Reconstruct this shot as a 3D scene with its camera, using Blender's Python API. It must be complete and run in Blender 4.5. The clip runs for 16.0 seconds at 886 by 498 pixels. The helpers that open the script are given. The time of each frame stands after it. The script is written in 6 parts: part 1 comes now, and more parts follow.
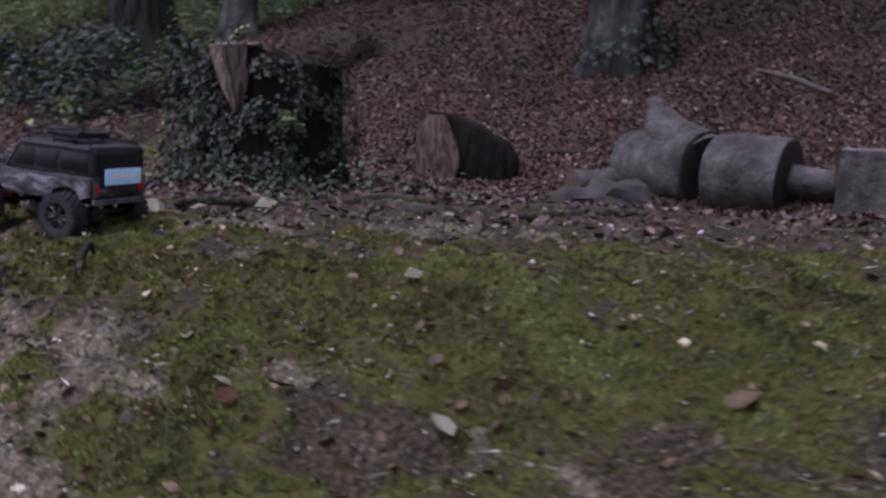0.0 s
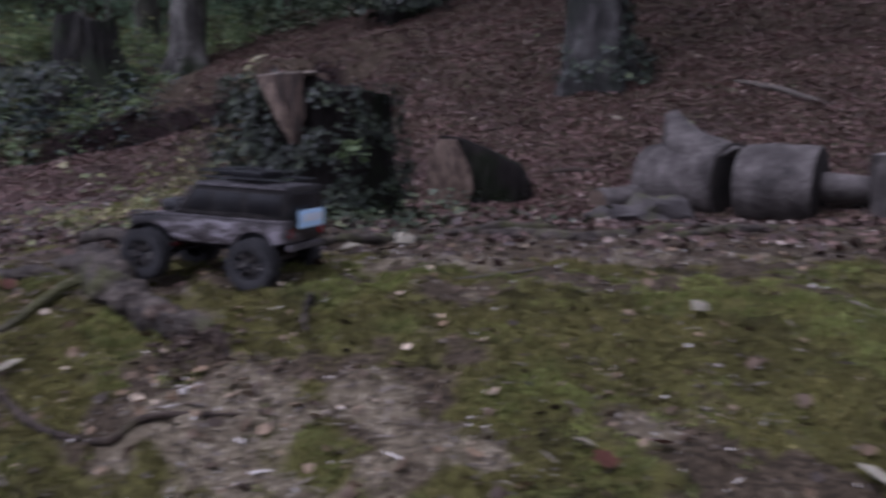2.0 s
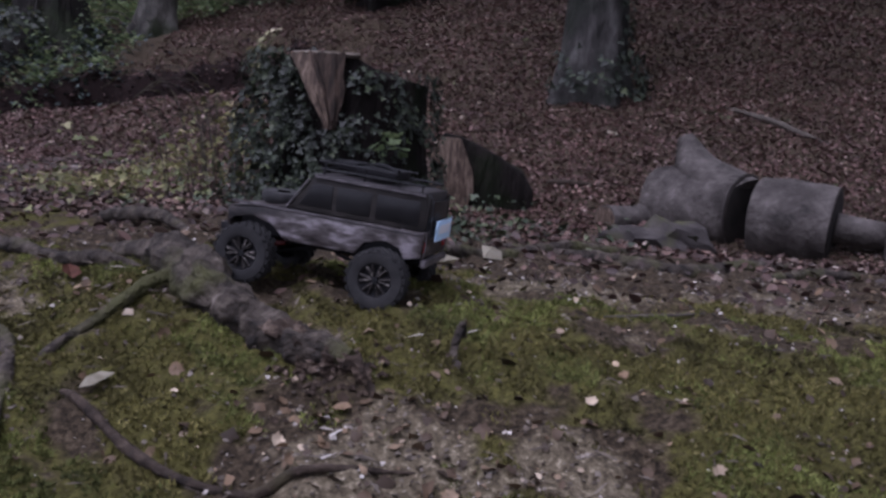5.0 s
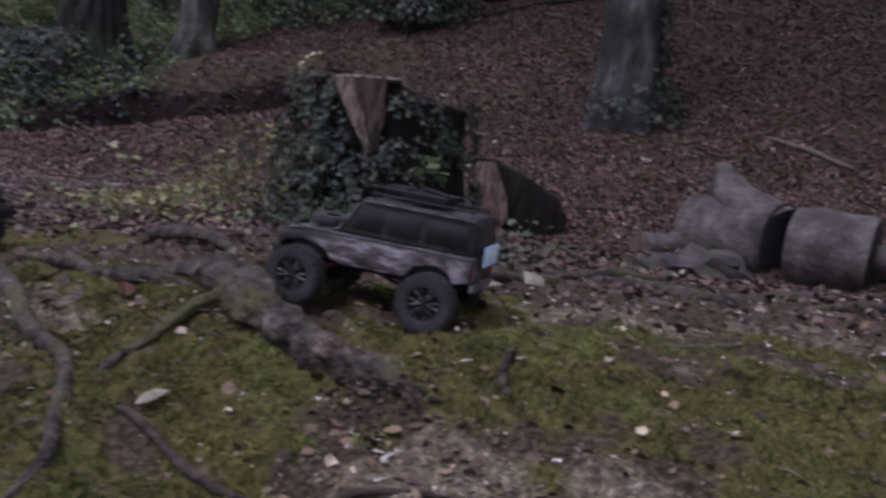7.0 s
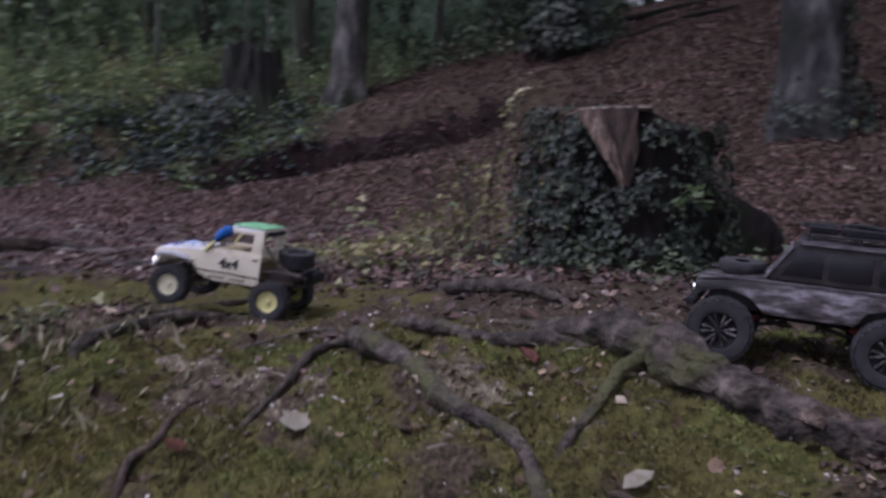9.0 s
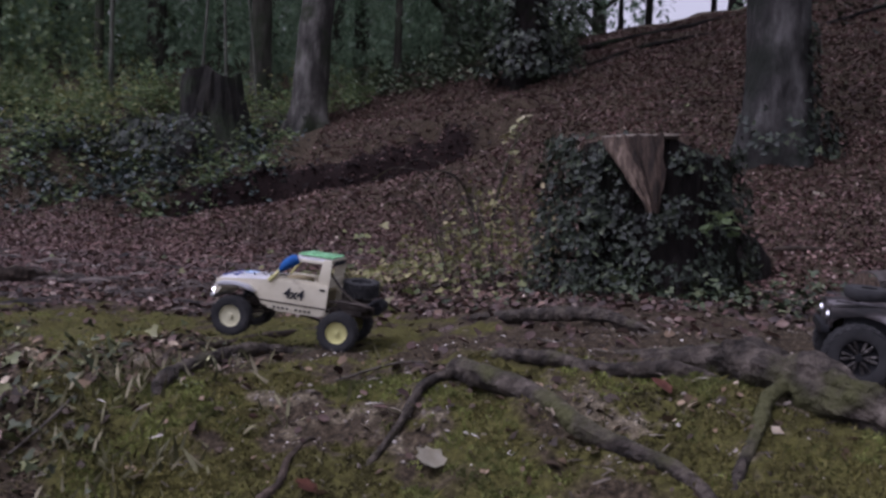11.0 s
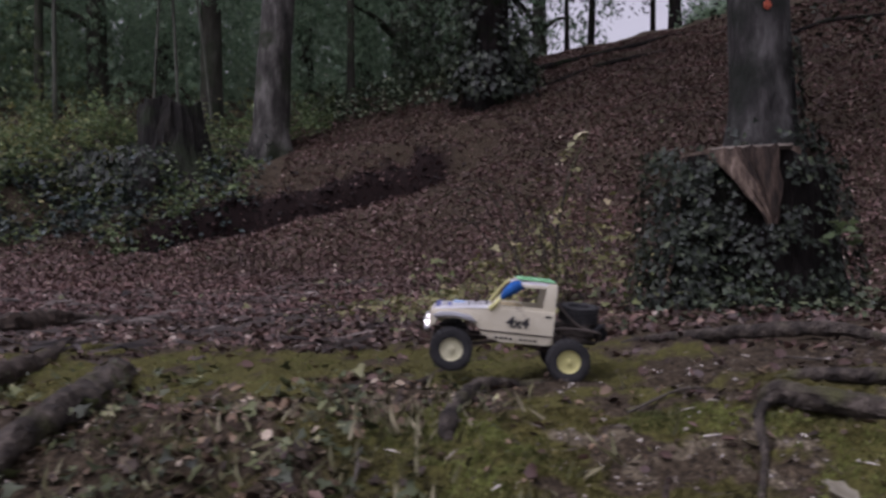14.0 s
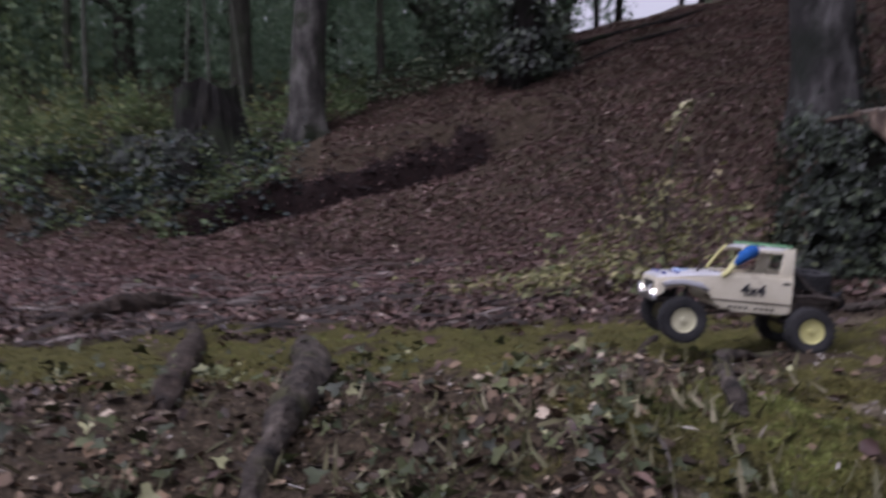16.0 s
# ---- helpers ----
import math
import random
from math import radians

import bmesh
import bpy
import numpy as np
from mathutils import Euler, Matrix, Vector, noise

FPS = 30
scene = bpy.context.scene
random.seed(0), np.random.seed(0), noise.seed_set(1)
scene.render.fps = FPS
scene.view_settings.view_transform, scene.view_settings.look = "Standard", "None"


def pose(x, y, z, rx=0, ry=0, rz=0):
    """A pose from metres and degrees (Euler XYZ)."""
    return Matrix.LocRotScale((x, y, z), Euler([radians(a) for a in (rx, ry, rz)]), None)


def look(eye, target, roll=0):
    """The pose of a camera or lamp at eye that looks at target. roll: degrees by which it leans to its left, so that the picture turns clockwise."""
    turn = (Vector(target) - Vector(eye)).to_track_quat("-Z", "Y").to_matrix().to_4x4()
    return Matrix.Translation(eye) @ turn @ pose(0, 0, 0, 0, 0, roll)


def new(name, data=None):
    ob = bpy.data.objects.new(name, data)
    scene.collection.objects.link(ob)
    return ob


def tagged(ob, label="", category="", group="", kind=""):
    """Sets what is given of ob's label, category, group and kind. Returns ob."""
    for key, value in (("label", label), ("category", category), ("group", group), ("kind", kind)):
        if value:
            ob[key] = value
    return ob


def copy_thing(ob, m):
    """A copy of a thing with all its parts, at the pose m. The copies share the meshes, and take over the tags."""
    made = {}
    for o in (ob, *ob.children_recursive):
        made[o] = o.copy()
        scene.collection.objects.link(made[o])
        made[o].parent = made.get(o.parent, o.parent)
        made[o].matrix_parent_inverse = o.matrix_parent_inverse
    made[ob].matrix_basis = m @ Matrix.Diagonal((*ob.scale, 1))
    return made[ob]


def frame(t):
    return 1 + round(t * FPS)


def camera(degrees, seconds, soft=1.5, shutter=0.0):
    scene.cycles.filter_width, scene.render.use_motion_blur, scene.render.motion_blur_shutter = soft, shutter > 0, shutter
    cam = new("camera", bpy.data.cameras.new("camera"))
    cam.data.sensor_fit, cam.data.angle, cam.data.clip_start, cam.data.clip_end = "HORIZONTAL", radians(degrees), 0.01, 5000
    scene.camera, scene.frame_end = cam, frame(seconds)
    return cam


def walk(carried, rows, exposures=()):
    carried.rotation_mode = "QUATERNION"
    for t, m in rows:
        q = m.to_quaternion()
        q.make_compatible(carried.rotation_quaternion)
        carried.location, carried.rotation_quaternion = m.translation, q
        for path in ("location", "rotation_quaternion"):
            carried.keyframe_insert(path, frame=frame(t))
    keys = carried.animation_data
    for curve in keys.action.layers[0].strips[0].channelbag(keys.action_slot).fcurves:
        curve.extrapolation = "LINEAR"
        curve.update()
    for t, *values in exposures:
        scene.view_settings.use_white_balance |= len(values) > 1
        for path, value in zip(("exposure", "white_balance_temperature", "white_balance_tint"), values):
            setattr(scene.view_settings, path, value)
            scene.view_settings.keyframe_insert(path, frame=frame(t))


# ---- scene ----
cam = camera(55.3, 16.0, soft=2.8, shutter=0.7)
PATH = [
    (0, (0.195, -0.391, 0.54), (0.098, 1.584, 0.242), 1.6),
    (0.5, (-0.027, -0.269, 0.527), (-0.009, 1.709, 0.229), -1.0),
    (1, (-0.212, -0.236, 0.518), (-0.037, 1.741, 0.267), -0.1),
    (1.5, (-0.364, -0.227, 0.537), (-0.143, 1.739, 0.247), -1.6),
    (2, (-0.49, -0.24, 0.539), (-0.42, 1.744, 0.297), -1.0),
    (2.5, (-0.659, -0.106, 0.507), (-0.785, 1.852, 0.12), -0.8),
    (3, (-0.753, 0.051, 0.535), (-0.687, 2.01, 0.142), -0.6),
    (3.5, (-0.815, 0.079, 0.538), (-0.65, 2.037, 0.16), 0.0),
    (4, (-0.854, 0.052, 0.556), (-0.615, 2.017, 0.265), 1.4),
    (4.2, (-0.868, 0.046, 0.552), (-0.625, 2.011, 0.273), 2.3),
    (6.3, (-0.923, 0.041, 0.555), (-0.721, 2.018, 0.333), 6.4),
    (6.5, (-0.924, 0.043, 0.555), (-0.719, 2.02, 0.331), 6.2),
    (7, (-0.949, 0.033, 0.556), (-0.795, 2.017, 0.352), 6.1),
    (7.5, (-1.008, -0.016, 0.565), (-1.15, 1.968, 0.359), 3.5),
    (8, (-1.107, -0.052, 0.551), (-1.43, 1.904, 0.289), 2.1),
    (8.5, (-1.28, -0.034, 0.542), (-1.711, 1.909, 0.34), 2.8),
    (9, (-1.493, 0.169, 0.556), (-1.647, 2.157, 0.4), 1.4),
    (9.5, (-1.671, 0.206, 0.546), (-1.724, 2.203, 0.455), 0.1),
    (9.7, (-1.744, 0.206, 0.543), (-1.762, 2.202, 0.418), 0.9),
    (11.8, (-1.917, 0.158, 0.558), (-1.969, 2.156, 0.481), 2.2),
    (12, (-1.959, 0.15, 0.551), (-2.108, 2.142, 0.446), 1.9),
    (12.5, (-2.071, 0.144, 0.527), (-2.426, 2.107, 0.394), 3.1),
    (13, (-2.265, 0.292, 0.519), (-2.507, 2.27, 0.345), 0.4),
    (13.5, (-2.465, 0.381, 0.546), (-2.526, 2.379, 0.499), -0.8),
    (14, (-2.631, 0.352, 0.544), (-2.48, 2.346, 0.508), -1.0),
    (14.5, (-2.785, 0.312, 0.548), (-2.822, 2.311, 0.536), -1.5),
    (15, (-2.893, 0.368, 0.52), (-3.027, 2.362, 0.438), -3.6),
    (15.5, (-3.035, 0.499, 0.528), (-3.083, 2.497, 0.436), -6.3),
    (16, (-3.141, 0.535, 0.512), (-3.015, 2.529, 0.437), -1.9),
]
walk(cam, [(t, look(eye, target, roll)) for t, eye, target, roll in PATH], [(0, 0.20, 5450, 30), (3.5, 0.25, 5450, 30), (4.2, 0.18, 5500, 31), (6.5, 0.15, 5550, 31), (9, 0.20, 5500, 33), (12, 0.03, 5750, 30), (12.5, 0.09, 5800, 29), (14, 0.0, 5900, 30), (14.5, 0.06, 5850, 30), (15, 0.24, 5750, 30), (15.5, 0.18, 5750, 31), (16, 0.14, 5750, 31)])

# ---- light: dull evening under an overcast sky ----
world = bpy.data.worlds.new("overcast_sky")
scene.world = world
world.use_nodes = True
wn = world.node_tree.nodes
sky = wn.new("ShaderNodeTexSky")
sky.sky_type = "NISHITA"
sky.sun_disc = False
sky.sun_elevation, sky.sun_rotation = radians(63), radians(238)
sky.air_density, sky.dust_density, sky.ozone_density = 1.0, 3.0, 1.0
sky_soft = wn.new("ShaderNodeHueSaturation")
sky_soft.inputs["Saturation"].default_value = 0.04
world.node_tree.links.new(sky.outputs["Color"], sky_soft.inputs["Color"])
world.node_tree.links.new(sky_soft.outputs["Color"], wn["Background"].inputs["Color"])
wn["Background"].inputs["Strength"].default_value = 0.14
sun = new("sun", bpy.data.lights.new("sun", "SUN"))
sun.data.energy, sun.data.angle, sun.data.color = 1.9, radians(45), (1.0, 0.98, 0.96)
sun.matrix_world = look((-3.0, -1.9, 7), (0, 0, 0))

# ---- helpers for shapes ----
rng = np.random.default_rng(7)


def sp(v, k):
    return k * np.logaddexp(0, v / k)


def ss(a, b, v):
    t = np.clip((v - a) / (b - a), 0, 1)
    return t * t * (3 - 2 * t)


WAVES = [(rng.uniform(0, 6.28), rng.uniform(0.6, 1.6), rng.uniform(0, 6.28)) for _ in range(14)]


def ripple(x, y, size):
    """Smooth unevenness of about one, with humps of the given size in metres."""
    out = 0
    for a, f, ph in WAVES:
        k = 6.28 * f / size
        out = out + np.sin(k * (x * math.cos(a) + y * math.sin(a)) + ph + 1.7 * np.sin(k * 0.37 * (y * math.cos(a) - x * math.sin(a)) + ph))
    return out / 3.7


def crest_y(x):
    return 1.42 + 0.33 * (sp(-x, 0.3) - sp(-x - 2.3, 0.3))


def ditch_line(x, y):
    """Distance behind the eroded ditch at the foot of the wooded bank."""
    return y - 11.75 - 0.13 * (x + 3.3)


def land(x, y):
    """The lie of the land: a low mossy bank, a path behind it and a wooded hill."""
    x, y = np.asarray(x, float), np.asarray(y, float)
    d = crest_y(x) - y
    z = 0.265 - 0.10 * ss(-1.3, -2.3, x) - 0.40 * sp(d - 0.06, 0.10) + 0.40 * sp(d - 1.3, 0.3)
    z = z - 0.035 * (sp(-d, 0.3) - sp(-d - 4.0, 0.5)) + 0.03 * (sp(-x - 4.4, 0.3) - sp(-x - 9, 0.5)) * ss(3, 5, y)
    z = z + 0.7 * ss(12.3, 13.6, y) * ss(-7.0, -8.6, x)
    z = z - 0.20 * np.exp(-(((x - 1.5) / 1.2) ** 2) - ((y - 4.7) / 1.1) ** 2)
    hill = sp(0.345 * (y - 6.4) + 0.2 * (np.clip(x, -9, 14) - 1.5), 0.3)
    z = z - 0.15 * np.exp(-(((x - 0.05) / 0.75) ** 2) - ((y - 5.85) / 0.85) ** 2)
    u = ditch_line(x, y)
    hill = hill - 1.2 * ss(-0.30, 0.05, u) * (1 - 0.88 * ss(0.95, 1.55, u) - 0.12 * ss(1.5, 3.0, u)) * ss(-6.6, -5.2, x) * ss(-0.6, -2.4, x)
    cap = 4.58 + 0.22 * np.clip(x - 0.4, -1, 12) + 0.25 * np.clip(x - 5, 0, 8)
    return z + cap - sp(cap - hill, 0.25)


def ground_z(x, y):
    near = np.exp(-((np.asarray(y, float) - 2) / 6) ** 2)
    far = ss(5, 12, np.asarray(y, float))
    return land(x, y) + 0.009 * ripple(x, y, 0.35) * near + 0.007 * ripple(y, x, 0.13) * near + 0.004 * ripple(x - y, x, 0.06) * near + 0.03 * ripple(x, y, 1.9) * far + 0.012 * ripple(y, x, 0.6) * far + 0.07 * ripple(x, y + 0.4 * x, 0.8) * np.exp(-((ditch_line(x, y) - 1.9) ** 2)) * ss(-6.6, -5.4, np.asarray(x, float)) * ss(0.3, -1.0, np.asarray(x, float))


def np_mesh(name, verts, faces):
    me = bpy.data.meshes.new(name)
    me.from_pydata(np.asarray(verts, float).tolist(), [], faces if isinstance(faces, list) else faces.tolist())
    me.update()
    return me


def smooth(me):
    me.polygons.foreach_set("use_smooth", [True] * len(me.polygons))
    return me


def part(name, bm, material, parent=None, label="", flat=False):
    """Links a bmesh as one mesh object under a thing or a part."""
    bmesh.ops.recalc_face_normals(bm, faces=bm.faces)
    me = bpy.data.meshes.new(name)
    bm.to_mesh(me)
    bm.free()
    if not flat:
        smooth(me)
        try:
            me.set_sharp_from_angle(angle=radians(38))
        except AttributeError:
            pass
    me.materials.append(material)
    ob = new(name, me)
    if parent:
        ob.parent = parent
    return tagged(ob, label)


def thing(name, label, category, group="", at=None):
    ob = new(name)
    ob.empty_display_size = 0.05
    if at is not None:
        ob.matrix_basis = at
    return tagged(ob, label, category, group)


def box(bm, x0, x1, y0, y1, z0, z1, bev=0.0):
    r = bmesh.ops.create_cube(bm, size=1)
    for v in r["verts"]:
        v.co = Vector(((x0 + x1) / 2 + v.co.x * (x1 - x0), (y0 + y1) / 2 + v.co.y * (y1 - y0), (z0 + z1) / 2 + v.co.z * (z1 - z0)))
    if bev:
        es = list({e for v in r["verts"] for e in v.link_edges})
        bmesh.ops.bevel(bm, geom=es, offset=bev, segments=2, affect="EDGES", profile=0.6)


def prism(bm, outline, y0, y1, bev=0.0):
    """A plate with an outline in x and z, from y0 to y1."""
    a = [bm.verts.new((x, y0, z)) for x, z in outline]
    b = [bm.verts.new((x, y1, z)) for x, z in outline]
    n = len(outline)
    fs = [bm.faces.new(a), bm.faces.new(list(reversed(b)))]
    fs += [bm.faces.new((a[i], b[i], b[(i + 1) % n], a[(i + 1) % n])) for i in range(n)]
    if bev:
        es = list({e for f in fs[:2] for e in f.edges})
        bmesh.ops.bevel(bm, geom=es, offset=bev, segments=2, affect="EDGES", profile=0.6)


def curve_pts(pts, sub):
    """Points on a smooth line through pts."""
    p = np.asarray(pts, float)
    q = np.vstack([2 * p[0] - p[1], p, 2 * p[-1] - p[-2]])
    out = []
    for i in range(1, len(q) - 2):
        for s in np.arange(sub) / sub:
            a, b, c, d = q[i - 1], q[i], q[i + 1], q[i + 2]
            out.append(0.5 * (2 * b + (c - a) * s + (2 * a - 5 * b + 4 * c - d) * s * s + (3 * b - a - 3 * c + d) * s**3))
    out.append(p[-1])
    return np.array(out)


def tube(bm, pts, rads, seg=10, sub=5, rough=0.0, grain=0.1, ridge=0.0):
    """A rod of changing thickness along a smooth line, with an uneven skin."""
    c = curve_pts(pts, sub)
    r = np.interp(np.linspace(0, 1, len(c)), np.linspace(0, 1, len(rads)), rads)
    rings = []
    side = None
    for i in range(len(c)):
        ahead = Vector(c[min(i + 1, len(c) - 1)] - c[max(i - 1, 0)]).normalized()
        if side is None:
            side = ahead.orthogonal().normalized()
        side = (side - ahead * side.dot(ahead)).normalized()
        up = ahead.cross(side)
        ring = []
        for k in range(seg):
            a = 6.28318 * k / seg
            d = side * math.cos(a) + up * math.sin(a)
            p = Vector(c[i]) + d * float(r[i])
            w = 1 + rough * (noise.noise(p / grain) + 0.5 * noise.noise(p / grain * 2.7))
            if ridge:
                w += ridge * (noise.noise((math.cos(a) * 3.1, math.sin(a) * 3.1, i * 0.11 + c[0][0] * 9)) + 0.6 * noise.noise((math.cos(a) * 7, math.sin(a) * 7, i * 0.3)))
            ring.append(bm.verts.new(Vector(c[i]) + d * float(r[i]) * w))
        rings.append(ring)
    for a, b in zip(rings, rings[1:]):
        for k in range(seg):
            bm.faces.new((a[k], a[(k + 1) % seg], b[(k + 1) % seg], b[k]))
    bm.faces.new(list(reversed(rings[0])))
    bm.faces.new(rings[-1])
    return rings


def disc_ring(bm, profile, seg=28, cx=0, cz=0, cy=0):
    """A body of revolution about the y axis: profile of (radius, y)."""
    rings = []
    for rr, yy in profile:
        rings.append([bm.verts.new((cx + rr * math.cos(6.28318 * k / seg), cy + yy, cz + rr * math.sin(6.28318 * k / seg))) for k in range(seg)])
    for a, b in zip(rings, rings[1:]):
        for k in range(seg):
            bm.faces.new((a[k], a[(k + 1) % seg], b[(k + 1) % seg], b[k]))
    return rings


LEAF = {
    "beech": ([(0, 0, 0), (-0.30, 0.3, 0.05), (-0.27, 0.68, 0.07), (0, 1, 0.02), (0.27, 0.68, 0.07), (0.30, 0.3, 0.05), (0, 0.5, -0.03)], [(0, 6, 2, 1), (6, 3, 2), (0, 5, 4, 6), (6, 4, 3)]),
    "ivy": ([(0, 0.08, 0), (-0.42, -0.05, 0.03), (-0.5, 0.32, 0.06), (-0.2, 0.5, 0.05), (0, 1, 0), (0.2, 0.5, 0.05), (0.5, 0.32, 0.06), (0.42, -0.05, 0.03), (0, 0.45, -0.03)], [(0, 8, 2, 1), (8, 4, 3, 2), (0, 7, 6, 8), (8, 6, 5, 4)]),
    "wide": ([(0, 0, 0), (-0.3, 0.12, 0.03), (-0.47, 0.42, 0.05), (-0.33, 0.55, 0.06), (-0.36, 0.82, 0.08), (-0.12, 0.8, 0.05), (0.02, 1, 0.02), (0.14, 0.78, 0.05), (0.38, 0.76, 0.07), (0.34, 0.5, 0.05), (0.45, 0.34, 0.05), (0.28, 0.1, 0.03), (0, 0.5, -0.02)], [(0, 12, 2, 1), (12, 4, 3, 2), (12, 6, 5, 4), (12, 8, 7, 6), (12, 10, 9, 8), (0, 11, 10, 12)]),
    "blade": ([(-0.10, 0, 0), (0.10, 0, 0), (0.04, 0.6, 0.08), (0, 1, 0.25)], [(0, 1, 2), (0, 2, 3)]),
    "straw": ([(-0.05, 0, 0), (0.05, 0, 0), (0.04, 1, 0.02), (0, 0.5, 0.05)], [(0, 1, 3), (1, 2, 3), (2, 0, 3)]),
    "frond": ([(-0.24, 0, 0), (0.24, 0, 0), (0, 1, 0.3)], [(0, 1, 2)]),
    "scale": ([(0, 0, 0), (-0.33, 0.5, 0.10), (0, 1, 0), (0.33, 0.5, 0.10)], [(0, 2, 1), (0, 3, 2)]),
    "chip": ([(-0.35, 0, 0), (0.3, 0.05, 0), (0.42, 0.6, 0.02), (-0.2, 0.8, 0.03), (0.0, 0.4, 0.16)], [(0, 1, 4), (1, 2, 4), (2, 3, 4), (3, 0, 4)]),
    "spray": ([(-0.131, -0.033, 0.0), (-0.046, 0.126, 0.02), (-0.662, 0.352, -0.06), (-0.128, 0.042, 0.0), (0.028, 0.132, 0.02), (-0.475, 0.823, -0.06), (-0.09, 0.1, 0.0), (0.09, 0.1, 0.02), (0.0, 1.0, -0.06), (-0.021, 0.133, 0.0), (0.13, 0.035, 0.02), (0.49, 0.755, -0.06), (0.055, 0.123, 0.0), (0.128, -0.042, 0.02), (0.639, 0.285, -0.06)], [(0, 1, 2), (3, 4, 5), (6, 7, 8), (9, 10, 11), (12, 13, 14)]),
}


def leaves(name, centres, size, shape, tilt=0.5, normals=None, upright=False):
    """Many leaves as one mesh: at centres, of size, lying flat or leaning by about tilt."""
    n = len(centres)
    base = np.array(LEAF[shape][0], float)
    base[:, 1] -= 0 if upright else 0.5
    size = np.broadcast_to(np.asarray(size, float), (n,))
    yaw = rng.uniform(0, 6.283, n)
    if normals is None:
        normals = np.column_stack([rng.normal(0, tilt, n), rng.normal(0, tilt, n), np.ones(n)])
    w = normals / np.linalg.norm(normals, axis=1)[:, None]
    ref = np.column_stack([np.cos(yaw), np.sin(yaw), rng.normal(0, 0.3, n)])
    if upright:
        v = w
        u = np.cross(v, ref)
        u /= np.linalg.norm(u, axis=1)[:, None] + 1e-9
        w = np.cross(u, v)
    else:
        u = np.cross(w, ref)
        u /= np.linalg.norm(u, axis=1)[:, None] + 1e-9
        v = np.cross(w, u)
    curl = rng.uniform(0.3, 2.6, n)
    pts = centres[:, None, :] + size[:, None, None] * (base[None, :, 0, None] * u[:, None] + base[None, :, 1, None] * v[:, None] + (curl[:, None] * base[None, :, 2])[:, :, None] * w[:, None])
    faces = []
    nb = len(base)
    for f in LEAF[shape][1]:
        faces += (np.array(f)[None, :] + nb * np.arange(n)[:, None]).tolist()
    return smooth(np_mesh(name, pts.reshape(-1, 3), faces))


def stuff(name, me, material, label, category, parent=None):
    me.materials.append(material)
    ob = new(name, me)
    if parent:
        ob.parent = parent
        return tagged(ob, label, kind="stuff")
    return tagged(ob, label, category, kind="stuff")


# ---- materials ----
def mat(name, rough=0.8, metal=0.0):
    m = bpy.data.materials.new(name)
    m.use_nodes = True
    b = m.node_tree.nodes["Principled BSDF"]
    b.inputs["Roughness"].default_value, b.inputs["Metallic"].default_value = rough, metal
    b.inputs["Specular IOR Level"].default_value = 0.3
    return m, m.node_tree.nodes, m.node_tree.links, b


def ramp(nodes, stops):
    r = nodes.new("ShaderNodeValToRGB")
    while len(r.color_ramp.elements) < len(stops):
        r.color_ramp.elements.new(0.5)
    for e, (p, c) in zip(r.color_ramp.elements, stops):
        e.position, e.color = p, (*c, 1)
    return r


def noisy(name, stops, scale, rough=0.8, bump=0.3, bump_scale=None, metal=0.0, stretch=(1, 1, 1), depth=0.01, spots=None, coat=0.0, along=None):
    """A surface with colour varying at two scales and a fine relief."""
    m, n, l, b = mat(name, rough, metal)
    tc, mp = n.new("ShaderNodeTexCoord"), n.new("ShaderNodeMapping")
    mp.inputs["Scale"].default_value = stretch
    if along is not None:
        mp.vector_type = "TEXTURE"
        mp.inputs["Rotation"].default_value, mp.inputs["Scale"].default_value = (0, 0, radians(along)), (4, 1, 1)
    l.new(tc.outputs["Object"], mp.inputs["Vector"])
    a = n.new("ShaderNodeTexNoise")
    a.inputs["Scale"].default_value, a.inputs["Detail"].default_value, a.inputs["Roughness"].default_value = scale, 8, 0.65
    l.new(mp.outputs[0], a.inputs["Vector"])
    r = ramp(n, stops)
    l.new(a.outputs["Fac"], r.inputs[0])
    col = r.outputs[0]
    if spots:
        c, sc, lo, hi = spots
        s = n.new("ShaderNodeTexNoise")
        s.inputs["Scale"].default_value, s.inputs["Detail"].default_value = sc, 5
        l.new(tc.outputs["Object"], s.inputs["Vector"])
        k = n.new("ShaderNodeMapRange")
        k.inputs["From Min"].default_value, k.inputs["From Max"].default_value = lo, hi
        l.new(s.outputs["Fac"], k.inputs["Value"])
        mx = n.new("ShaderNodeMix")
        mx.data_type = "RGBA"
        l.new(k.outputs[0], mx.inputs["Factor"])
        l.new(col, mx.inputs["A"])
        mx.inputs["B"].default_value = (*c, 1)
        col = mx.outputs["Result"]
    l.new(col, b.inputs["Base Color"])
    f = n.new("ShaderNodeTexNoise")
    f.inputs["Scale"].default_value, f.inputs["Detail"].default_value = bump_scale or scale * 4, 6
    l.new(mp.outputs[0], f.inputs["Vector"])
    bp = n.new("ShaderNodeBump")
    bp.inputs["Strength"].default_value, bp.inputs["Distance"].default_value = bump, depth
    l.new(f.outputs["Fac"], bp.inputs["Height"])
    l.new(bp.outputs[0], b.inputs["Normal"])
    b.inputs["Coat Weight"].default_value = coat
    return m


